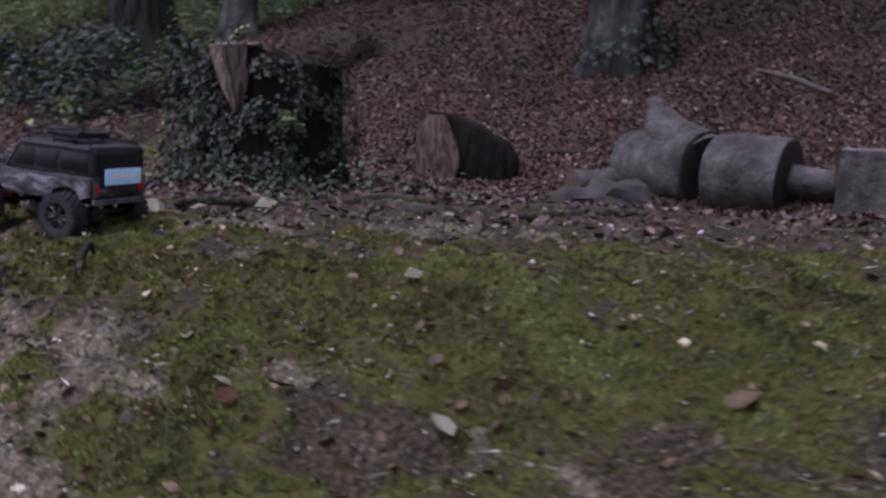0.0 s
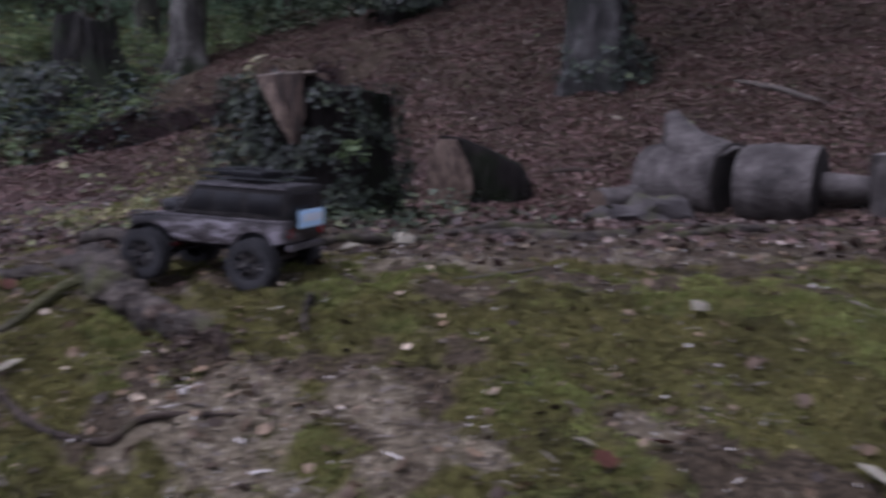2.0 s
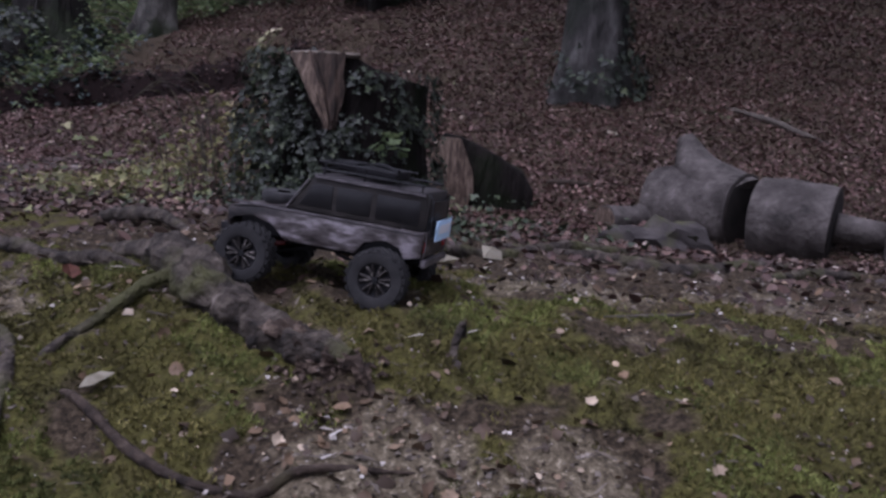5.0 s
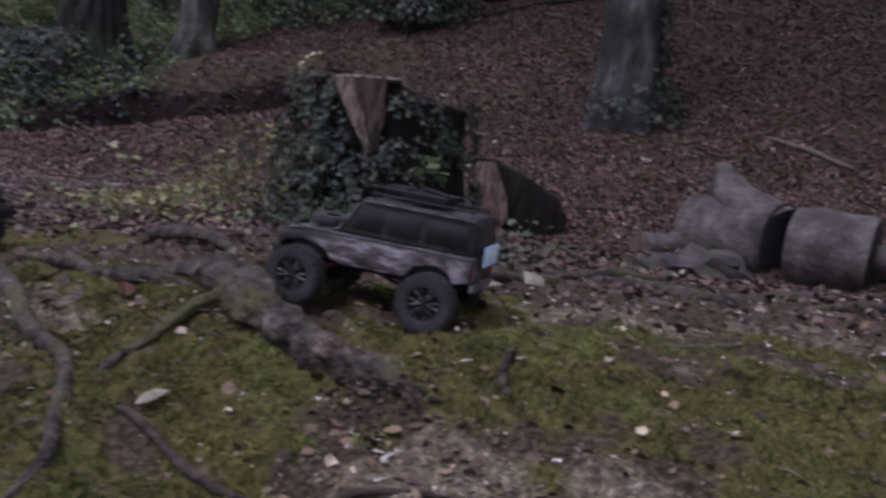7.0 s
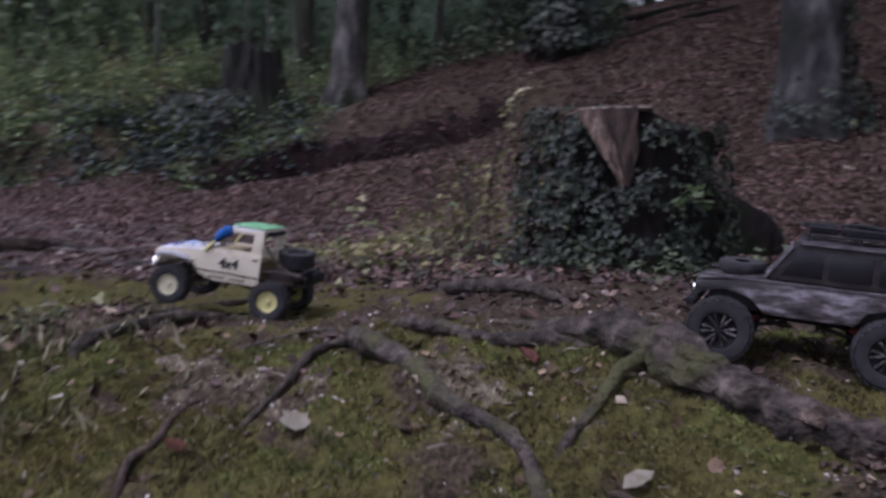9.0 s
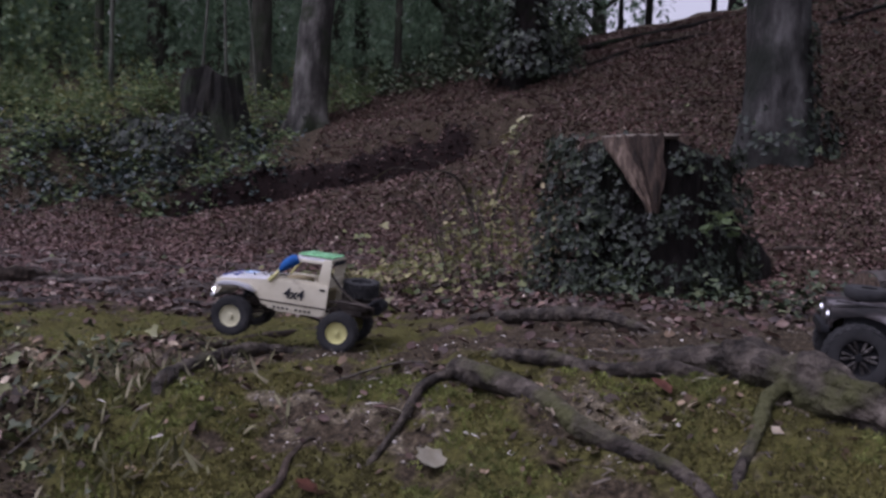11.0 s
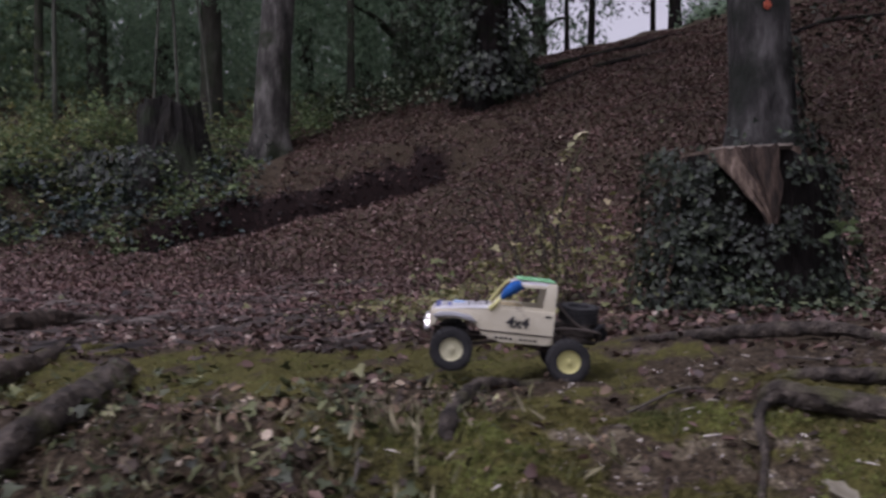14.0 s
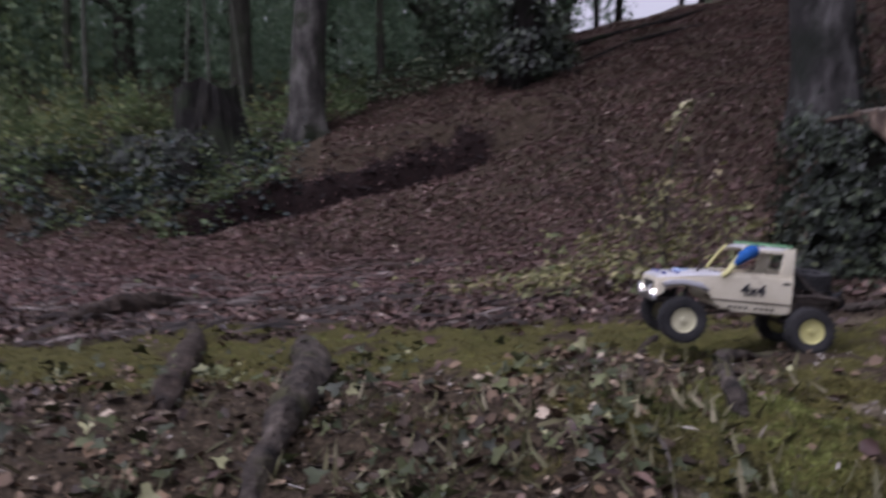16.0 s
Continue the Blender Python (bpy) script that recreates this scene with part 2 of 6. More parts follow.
def leafy(name, stops, rough=0.55, patch=2.0, vary=0.25, thin=0.0):
    """Leaf colours that differ from leaf to leaf, with veins and blotches."""
    m, n, l, b = mat(name, rough)
    g = n.new("ShaderNodeNewGeometry")
    r = ramp(n, stops)
    l.new(g.outputs["Random Per Island"], r.inputs[0])
    t = n.new("ShaderNodeTexNoise")
    t.inputs["Scale"].default_value, t.inputs["Detail"].default_value = 60, 4
    tc = n.new("ShaderNodeTexCoord")
    l.new(tc.outputs["Object"], t.inputs["Vector"])
    k = n.new("ShaderNodeMapRange")
    k.inputs["To Min"].default_value, k.inputs["To Max"].default_value = 0.55, 1.45
    l.new(t.outputs["Fac"], k.inputs["Value"])
    t2 = n.new("ShaderNodeTexNoise")
    t2.inputs["Scale"].default_value, t2.inputs["Detail"].default_value = patch, 3
    l.new(tc.outputs["Object"], t2.inputs["Vector"])
    k2 = n.new("ShaderNodeMapRange")
    k2.inputs["From Min"].default_value, k2.inputs["From Max"].default_value = 0.3, 0.7
    k2.inputs["To Min"].default_value, k2.inputs["To Max"].default_value = 1 - vary, 1 + vary
    l.new(t2.outputs["Fac"], k2.inputs["Value"])
    kk = n.new("ShaderNodeMath")
    kk.operation = "MULTIPLY"
    l.new(k.outputs[0], kk.inputs[0])
    l.new(k2.outputs[0], kk.inputs[1])
    mx = n.new("ShaderNodeVectorMath")
    mx.operation = "MULTIPLY"
    l.new(r.outputs[0], mx.inputs[0])
    l.new(kk.outputs[0], mx.inputs[1])
    l.new(mx.outputs[0], b.inputs["Base Color"])
    if thin:
        tr, mix = n.new("ShaderNodeBsdfTranslucent"), n.new("ShaderNodeMixShader")
        mix.inputs[0].default_value = thin
        l.new(mx.outputs[0], tr.inputs["Color"])
        l.new(b.outputs[0], mix.inputs[1])
        l.new(tr.outputs[0], mix.inputs[2])
        l.new(mix.outputs[0], n["Material Output"].inputs["Surface"])
    return m


def ground_material():
    m, n, l, b = mat("forest_floor", 0.92)
    at = n.new("ShaderNodeAttribute")
    at.attribute_name = "cover"
    sep = n.new("ShaderNodeSeparateColor")
    l.new(at.outputs["Color"], sep.inputs[0])
    tc = n.new("ShaderNodeTexCoord")

    def tex(scale, detail=6):
        t = n.new("ShaderNodeTexNoise")
        t.inputs["Scale"].default_value, t.inputs["Detail"].default_value, t.inputs["Roughness"].default_value = scale, detail, 0.7
        l.new(tc.outputs["Object"], t.inputs["Vector"])
        return t.outputs["Fac"]

    fine, mid = tex(85, 8), tex(9)
    litter = ramp(n, [(0.34, (0.007, 0.005, 0.0035)), (0.5, (0.036, 0.0265, 0.0165)), (0.70, (0.115, 0.088, 0.057))])
    moss = ramp(n, [(0.32, (0.026, 0.023, 0.007)), (0.48, (0.056, 0.052, 0.015)), (0.64, (0.090, 0.085, 0.023)), (0.76, (0.14, 0.128, 0.042))])
    grit = ramp(n, [(0.32, (0.026, 0.020, 0.013)), (0.47, (0.090, 0.073, 0.047)), (0.59, (0.165, 0.138, 0.094)), (0.69, (0.42, 0.37, 0.28))])
    # reddish soil, blackened in colour for the shade under the ditch's overhang
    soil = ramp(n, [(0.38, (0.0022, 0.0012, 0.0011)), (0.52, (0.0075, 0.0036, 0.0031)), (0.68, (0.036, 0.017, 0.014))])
    for r in (litter, moss, grit, soil):
        l.new(fine, r.inputs[0])

    both = n.new("ShaderNodeMix")
    both.inputs[0].default_value = 0.5
    l.new(mid, both.inputs[2])
    l.new(tex(26), both.inputs[3])

    def blend(a, c, value, lo, hi):
        add = n.new("ShaderNodeMath")
        add.operation = "MULTIPLY_ADD"
        l.new(both.outputs[0], add.inputs[0])
        add.inputs[1].default_value = 0.8
        l.new(value, add.inputs[2])
        k = n.new("ShaderNodeMapRange")
        k.inputs["From Min"].default_value, k.inputs["From Max"].default_value = lo, hi
        l.new(add.outputs[0], k.inputs["Value"])
        mx = n.new("ShaderNodeMix")
        mx.data_type = "RGBA"
        l.new(k.outputs[0], mx.inputs["Factor"])
        l.new(a, mx.inputs["A"])
        l.new(c, mx.inputs["B"])
        return mx.outputs["Result"]

    c = blend(litter.outputs[0], grit.outputs[0], sep.outputs["Blue"], 0.75, 1.05)
    c = blend(c, moss.outputs[0], sep.outputs["Red"], 0.75, 1.0)
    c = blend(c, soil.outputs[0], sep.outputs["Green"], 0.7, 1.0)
    l.new(c, b.inputs["Base Color"])
    b.inputs["Specular IOR Level"].default_value = 0.15
    bp = n.new("ShaderNodeBump")
    bp.inputs["Strength"].default_value, bp.inputs["Distance"].default_value = 0.7, 0.012
    l.new(fine, bp.inputs["Height"])
    l.new(bp.outputs[0], b.inputs["Normal"])
    return m


M_GROUND = ground_material()
M_LITTER = leafy("fallen_beech_leaves", [(0.0, (0.032, 0.016, 0.014)), (0.35, (0.070, 0.036, 0.031)), (0.7, (0.114, 0.063, 0.055)), (0.92, (0.162, 0.102, 0.087)), (1.0, (0.27, 0.21, 0.18))], 0.6, 1.1, 0.4)
# darker copy of the litter colours, with shade between the near leaves put in
M_PATHLEAF = leafy("shaded_path_leaves", [(0.0, (0.018, 0.010, 0.008)), (0.4, (0.043, 0.024, 0.020)), (0.75, (0.080, 0.046, 0.037)), (0.94, (0.135, 0.090, 0.072)), (1.0, (0.30, 0.25, 0.21))], 0.55, 1.6, 0.6)
M_TAN = leafy("tan_fallen_leaves", [(0.0, (0.022, 0.014, 0.009)), (0.4, (0.058, 0.037, 0.022)), (0.75, (0.118, 0.078, 0.046)), (0.93, (0.20, 0.145, 0.095)), (1.0, (0.42, 0.35, 0.26))], 0.65, 4.0, 0.6)
M_MOSS = leafy("moss", [(0.0, (0.046, 0.040, 0.012)), (0.5, (0.072, 0.065, 0.018)), (0.85, (0.096, 0.087, 0.025)), (1.0, (0.155, 0.135, 0.052))], 0.9, 5.0, 0.7)
M_GREENMOSS = leafy("green_moss", [(0.0, (0.056, 0.064, 0.015)), (0.5, (0.090, 0.102, 0.025)), (0.85, (0.122, 0.136, 0.035)), (1.0, (0.18, 0.19, 0.064))], 0.9, 6.0, 0.6)
M_CHIP = leafy("pale_chips", [(0.0, (0.036, 0.027, 0.02)), (0.5, (0.088, 0.072, 0.057)), (0.88, (0.18, 0.155, 0.13)), (1.0, (0.48, 0.45, 0.41))], 0.8)
M_IVY = leafy("dark_ivy", [(0.0, (0.004, 0.007, 0.0035)), (0.55, (0.010, 0.016, 0.008)), (0.92, (0.024, 0.034, 0.016)), (1.0, (0.055, 0.068, 0.033))], 0.55, 4.0, 0.5)
M_GIVY = leafy("ground_ivy", [(0.0, (0.016, 0.021, 0.008)), (0.5, (0.042, 0.052, 0.020)), (0.85, (0.090, 0.100, 0.042)), (1.0, (0.25, 0.245, 0.13))], 0.55, 6.0, 0.5)
M_BRAMBLE = leafy("bramble", [(0.0, (0.070, 0.100, 0.046)), (0.5, (0.115, 0.160, 0.072)), (0.85, (0.165, 0.215, 0.096)), (1.0, (0.25, 0.285, 0.135))], 0.55, 1.2, 0.5, 0.35)
M_YELLOW = leafy("yellowing_bramble", [(0.0, (0.045, 0.058, 0.022)), (0.4, (0.105, 0.125, 0.048)), (0.85, (0.205, 0.215, 0.092)), (1.0, (0.36, 0.33, 0.19))], 0.55, 3.0, 0.45, 0.3)
M_WOODS = leafy("woodland_leaves", [(0.0, (0.125, 0.195, 0.125)), (0.5, (0.18, 0.265, 0.17)), (0.85, (0.235, 0.325, 0.205)), (1.0, (0.30, 0.385, 0.25))], 0.5, 0.8, 0.4, 0.5)
M_TWIG = noisy("dead_twigs", [(0.3, (0.03, 0.025, 0.02)), (0.7, (0.10, 0.085, 0.07))], 30, 0.85)
M_ROOT = noisy("weathered_root", [(0.34, (0.007, 0.005, 0.0035)), (0.48, (0.029, 0.0225, 0.017)), (0.62, (0.074, 0.060, 0.047)), (0.74, (0.155, 0.132, 0.108))], 24, 0.8, 1.0, 60, depth=0.02, spots=((0.050, 0.050, 0.017), 7, 0.50, 0.64))
M_BARK = noisy("grey_bark", [(0.34, (0.010, 0.0095, 0.008)), (0.5, (0.046, 0.043, 0.037)), (0.70, (0.145, 0.138, 0.122))], 4.5, 0.88, 0.9, 14, stretch=(1, 1, 0.35), depth=0.04, spots=((0.020, 0.026, 0.012), 1.6, 0.52, 0.64))
M_BEECHBARK = noisy("stained_beech_bark", [(0.32, (0.007, 0.0065, 0.006)), (0.5, (0.028, 0.026, 0.024)), (0.70, (0.105, 0.10, 0.094))], 4.0, 0.88, 1.0, 12, stretch=(1, 1, 0.35), depth=0.05, spots=((0.010, 0.012, 0.008), 1.8, 0.44, 0.60))
M_DARKBARK = noisy("dark_bark", [(0.3, (0.004, 0.0034, 0.003)), (0.55, (0.012, 0.010, 0.009)), (0.8, (0.034, 0.028, 0.024))], 9, 0.95, 1.0, 24, stretch=(1, 1, 0.25), depth=0.05, spots=((0.008, 0.012, 0.005), 2.6, 0.5, 0.66))
M_DARKBARK.node_tree.nodes["Principled BSDF"].inputs["Specular IOR Level"].default_value = 0.1
M_WOODBARK = noisy("woodland_bark", [(0.3, (0.022, 0.021, 0.017)), (0.5, (0.052, 0.050, 0.040)), (0.75, (0.10, 0.095, 0.08))], 5, 0.95, 0.9, 16, stretch=(1, 1, 0.3), depth=0.04, spots=((0.030, 0.042, 0.022), 1.8, 0.48, 0.64))
M_WOODBARK.node_tree.nodes["Principled BSDF"].inputs["Specular IOR Level"].default_value = 0.1
M_STUMPBARK = noisy("old_stump_bark", [(0.3, (0.003, 0.0026, 0.002)), (0.5, (0.010, 0.0088, 0.0068)), (0.75, (0.030, 0.026, 0.020))], 6, 0.95, 1.0, 18, stretch=(1, 1, 0.3), depth=0.05, spots=((0.016, 0.022, 0.010), 1.8, 0.5, 0.64))
M_DARKROOT = noisy("dark_root", [(0.3, (0.008, 0.0055, 0.004)), (0.5, (0.030, 0.021, 0.015)), (0.72, (0.085, 0.063, 0.047))], 26, 0.9, 0.9, 70, depth=0.01, spots=((0.04, 0.036, 0.014), 6, 0.62, 0.75))
M_LOG = noisy("smooth_grey_log", [(0.30, (0.012, 0.010, 0.009)), (0.43, (0.044, 0.038, 0.034)), (0.6, (0.080, 0.070, 0.064)), (0.74, (0.15, 0.136, 0.125))], 8, 0.8, 0.8, 26, depth=0.02, spots=((0.022, 0.018, 0.016), 3.0, 0.52, 0.68))
# sawn wood turned near black, the shade of the log gap in its colour
M_LOGEND = noisy("shaded_sawn_end", [(0.3, (0.006, 0.005, 0.004)), (0.7, (0.022, 0.017, 0.014))], 12, 0.9, 0.4)
M_CUT = noisy("pale_torn_wood", [(0.32, (0.016, 0.011, 0.008)), (0.48, (0.070, 0.048, 0.034)), (0.72, (0.19, 0.145, 0.11))], 16, 0.85, 0.8, 46, stretch=(2.5, 2.5, 0.6))
M_CUTGREY = noisy("weathered_sawn_wood", [(0.25, (0.05, 0.044, 0.04)), (0.55, (0.155, 0.142, 0.135)), (0.8, (0.27, 0.255, 0.245))], 9, 0.85, 0.3, 40, spots=((0.06, 0.055, 0.045), 5, 0.52, 0.68))
M_STONE = noisy("grey_stone", [(0.3, (0.014, 0.012, 0.011)), (0.55, (0.042, 0.036, 0.034)), (0.8, (0.10, 0.09, 0.085))], 9, 0.85, 0.8, 30, spots=((0.05, 0.05, 0.024), 4, 0.52, 0.66))
M_PALELEAF = noisy("pale_dry_leaf", [(0.3, (0.24, 0.215, 0.155)), (0.7, (0.42, 0.39, 0.31))], 40, 0.7, 0.2)
M_RED = noisy("russet_leaf", [(0.3, (0.075, 0.028, 0.018)), (0.7, (0.15, 0.058, 0.038))], 40, 0.7, 0.2)
M_MARK = noisy("orange_paint", [(0.3, (0.16, 0.04, 0.025)), (0.7, (0.5, 0.10, 0.045))], 20, 0.7, 0.1)

M_PALEBARK = noisy("pale_sapling_bark", [(0.3, (0.028, 0.030, 0.022)), (0.5, (0.072, 0.076, 0.058)), (0.75, (0.16, 0.16, 0.13))], 6, 0.85, 0.5, 20, stretch=(1, 1, 0.4))

# ---- ground ----
def hole(x, y, cx, cy, rx, ry):
    return np.exp(-(((x - cx) / rx) ** 2 + ((y - cy) / ry) ** 2))


def grit_cover(x, y):
    """How bare and gritty (0 to 1) the earth is."""
    d = crest_y(x) - y
    wx, wy = x + 0.07 * ripple(x, y, 0.3), y + 0.06 * ripple(y, x, 0.27)
    g = 0.95 * hole(wx, wy, -0.62, 0.95, 0.23, 0.25) + 0.72 * hole(wx, wy, -0.84, 1.16, 0.19, 0.17) + 0.30 * hole(wx, wy, -0.40, 1.03, 0.08, 0.06)
    g = g + 0.8 * hole(wx, wy, -0.2, 1.85, 0.9, 0.16) + 0.6 * hole(wx, wy, -1.65, 1.75, 0.16, 0.12) + 0.55 * hole(wx, wy, -2.0, 1.95, 0.3, 0.1) + 0.4 * ss(0.7, 1.0, d) * ss(1.9, 1.2, d) * ss(-2.6, -1.9, x)
    g = g + 0.7 * hole(wx, wy, -1.35, 1.62, 0.16, 0.08) + 0.6 * hole(wx, wy, 0.2, 0.86, 0.12, 0.12) + 0.7 * hole(wx, wy, -2.75, 2.35, 0.35, 0.09) + 0.5 * hole(wx, wy, -0.18, 1.12, 0.10, 0.09)
    patchy = 0.22 * ripple(y, x, 0.4) + 0.20 * ripple(x, y, 0.14) + 0.14 * ripple(y, x, 0.06)
    return np.clip(g + patchy * ss(2.0, 1.0, np.abs(d)) - 0.05, 0, 1)


def debris_cover(x, y):
    """Where dead leaves and rotten wood hide the moss below the thick root."""
    wx, wy = x + 0.05 * ripple(x, y, 0.25), y + 0.05 * ripple(y, x, 0.22)
    return np.clip(1.1 * hole(wx, wy, -0.93, 1.30, 0.17, 0.15) + 0.8 * hole(wx, wy, -0.78, 1.16, 0.13, 0.13) + 0.6 * hole(wx, wy, -1.62, 1.78, 0.14, 0.10) + 0.8 * hole(wx, wy, -0.14, 1.12, 0.14, 0.10), 0, 1)


def moss_cover(x, y):
    """How mossy (0 to 1) the bank is."""
    d = crest_y(x) - y + 0.10 * ripple(x, y, 0.45)
    right = ss(-0.45, -0.05, d) * ss(1.25, 0.85, d) * (0.45 * ss(-3.5, -2.9, x + 0.3 * ripple(y, x, 0.4)) + 0.55 * ss(-2.75, -2.25, x + 0.2 * ripple(x, y, 0.5))) * (0.25 + 0.75 * ss(4.5, 1.2, x + 0.6 * ripple(x, y, 1.0)))
    left = ss(2.3, 2.6, y + 0.10 * ripple(x, y, 0.4)) * ss(4.1, 3.2, y + 0.30 * ripple(x, y, 1.1)) * ss(-7.0, -4.6, x + 0.7 * ripple(y, x, 1.2)) * ss(-1.5, -2.3, x + 0.25 * ripple(x, y, 0.7)) * 0.95
    m = np.maximum(right * (1 - 0.80 * grit_cover(x, y)) * (1 - 0.55 * debris_cover(x, y)), left)
    m = m * (1 - ss(-1.15, -1.5, x) * ss(-2.3, -1.9, x) * ss(2.5, 2.2, y) * np.clip(0.15 + 0.40 * ripple(y, x, 0.33), 0, 0.6))
    return np.clip(m * (0.92 + 0.46 * ripple(x, y, 0.75) + 0.34 * ripple(y, x, 0.30) + 0.26 * ripple(x + y, y, 0.12)), 0, 1)


# bare ditch soil with painted shade, weaker further up the far bank
def shaded_soil_cover(x, y):
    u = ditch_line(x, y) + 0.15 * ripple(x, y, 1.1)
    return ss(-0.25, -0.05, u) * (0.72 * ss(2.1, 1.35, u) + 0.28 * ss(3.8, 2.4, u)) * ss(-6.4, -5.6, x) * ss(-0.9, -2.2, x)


def steps(*runs):
    """Coordinates from run to run: (start, stop, step)."""
    return np.concatenate([np.arange(a, b - c * 0.3, c) for a, b, c in runs])


far = 40 * 1.3 ** np.arange(1, 10)
gx = np.concatenate([-far[::-1], steps((-40, -10, 0.5), (-10, -3.6, 0.10), (-3.6, 1.2, 0.02), (1.2, 4, 0.06), (4, 14, 0.2), (14, 40, 0.7)), [40], far])
gy = np.concatenate([-far[::-1], steps((-40, -4, 1.5), (-4, 0.6, 0.10), (0.6, 2.7, 0.02), (2.7, 6, 0.05), (6, 17, 0.10), (17, 30, 0.3), (30, 40, 0.8)), [40], far])
GX, GY = np.meshgrid(gx, gy)
GZ = ground_z(GX, GY)
nx = len(gx)
idx = np.arange(nx * len(gy)).reshape(len(gy), nx)
quads = np.stack([idx[:-1, :-1], idx[:-1, 1:], idx[1:, 1:], idx[1:, :-1]], -1).reshape(-1, 4)
me = smooth(np_mesh("ground", np.stack([GX, GY, GZ], -1).reshape(-1, 3), quads))
cover = me.color_attributes.new("cover", "FLOAT_COLOR", "POINT")
cov = np.stack([moss_cover(GX, GY), shaded_soil_cover(GX, GY), grit_cover(GX, GY), np.ones_like(GX)], -1)
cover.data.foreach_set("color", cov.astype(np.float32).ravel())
me.materials.append(M_GROUND)
ground = tagged(new("ground", me), "mossy earth bank, leaf-strewn path and wooded hillside", "ground", kind="structure")


def on_ground(n, x0, x1, y0, y1, lift=0.004, keep=None):
    x, y = rng.uniform(x0, x1, n), rng.uniform(y0, y1, n)
    if keep is not None:
        ok = rng.uniform(0, 1, n) < keep(x, y)
        x, y = x[ok], y[ok]
    return np.column_stack([x, y, ground_z(x, y) + lift])


def bank_edge(x):
    """Where the undergrowth of the wooded bank begins."""
    return 12.1 - 1.0 * ss(-6.6, -5.8, x) * ss(-4.6, -5.4, x) - 1.6 * ss(-8.9, -9.8, x) + 1.0 * ss(-5.0, -4.2, x) + 0.25 * ripple(x, 2 * x, 1.5)


def litter_keep(x, y):
    near = ss(2.35, 3.5, y + 0.12 * (x + 1) + 0.25 * ripple(x, y, 0.6))
    k = np.clip(1.0 - 1.3 * moss_cover(x, y), 0.02, 1) * (0.16 + 0.84 * near) * ss(0.75, -0.25, crest_y(x) - y) * (1 - 0.72 * shaded_soil_cover(x, y))
    return k * np.where(x < -4.2, ss(1.2, 0.0, y - bank_edge(x)), 1)


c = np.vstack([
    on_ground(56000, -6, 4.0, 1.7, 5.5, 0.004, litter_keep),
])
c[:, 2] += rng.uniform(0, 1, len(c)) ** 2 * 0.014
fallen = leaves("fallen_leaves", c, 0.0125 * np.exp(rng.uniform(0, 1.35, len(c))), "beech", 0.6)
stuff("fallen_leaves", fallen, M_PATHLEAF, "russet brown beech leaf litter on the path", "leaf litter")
c = np.vstack([
    on_ground(125000, -11, 6.5, 5.5, 10, 0.006, litter_keep),
    on_ground(140000, -10.5, 10, 10, 19.5, 0.008, litter_keep),
    on_ground(40000, -14, 12, -9, 2.2, 0.006, lambda x, y: ss(0.9, 1.8, crest_y(x) - y + 3 * ss(-4.3, -5.6, x) + 3 * ss(2.2, 4, x)) * ss(9.5, 6, np.hypot(x + 1, y + 1) + ripple(x, y, 2.0))),
    on_ground(16000, -13, -5.6, 1.5, 7.0, 0.006, lambda x, y: ss(-5.6, -6.6, x) * ss(-13, -10, x)),
    on_ground(16000, 3.8, 11, 1.5, 6.0, 0.006, lambda x, y: ss(11, 8, x)),
])
c[:, 2] += rng.uniform(0, 1, len(c)) ** 2 * 0.02
fallen = leaves("hill_leaves", c, np.where(c[:, 1] > 10, 0.046, 0.034) * rng.uniform(0.5, 1.5, len(c)), "scale", 0.45)
stuff("hill_leaves", fallen, M_LITTER, "russet brown leaf litter covering the hill", "leaf litter")

c = np.vstack([on_ground(5000, -6, 4, 3.0, 8, 0.012, litter_keep), on_ground(11000, -7, 9, 8, 19, 0.018, litter_keep)])
stuff("curled_leaves", leaves("curled_leaves", c, np.where(c[:, 1] > 8, 0.042, 0.028) * rng.uniform(0.5, 1.5, len(c)), "beech", 0.6), leafy("curled_dry_leaves", [(0, (0.065, 0.036, 0.027)), (0.6, (0.125, 0.075, 0.057)), (0.92, (0.20, 0.14, 0.105)), (1, (0.38, 0.32, 0.25))], 0.6, 1.0, 0.3), "paler curled leaves lying on the litter", "leaf litter")
c = on_ground(2400, -5, 6, 5, 13, 0.0, lambda x, y: ss(0.75, 1.1, ripple(x, y, 1.1)) * litter_keep(x, y))
c[:, 2] += rng.uniform(0.01, 0.09, len(c))
stuff("weeds", leaves("weeds", c, rng.uniform(0.025, 0.06, len(c)), "ivy", 0.6), M_GIVY, "small green weeds growing through the litter", "weeds")

c = np.vstack([
    on_ground(22000, -5.0, -2.0, 1.0, 2.75, 0.006, lambda x, y: np.clip(1 - 1.1 * moss_cover(x, y), 0.04, 1) * ss(0.25, -0.5, x + 2.3) * np.clip(0.7 + 0.6 * ripple(x, y, 0.3), 0.35, 1) * ss(-5.0, -4.3, x + 0.3 * ripple(x, y, 0.6)) * (0.3 + 0.7 * ss(1.0, 1.4, y + 0.15 * ripple(y, x, 0.5)))),
    on_ground(20000, -2.6, 1.6, 0.5, 2.3, 0.004, lambda x, y: 0.10 + 0.30 * grit_cover(x, y) + 0.9 * debris_cover(x, y)),
])
size = np.where(c[:, 0] < -2.3, 0.92, 0.8) * 0.0060 * np.exp(rng.uniform(0, 1, len(c)) ** 1.5 * 2.0)
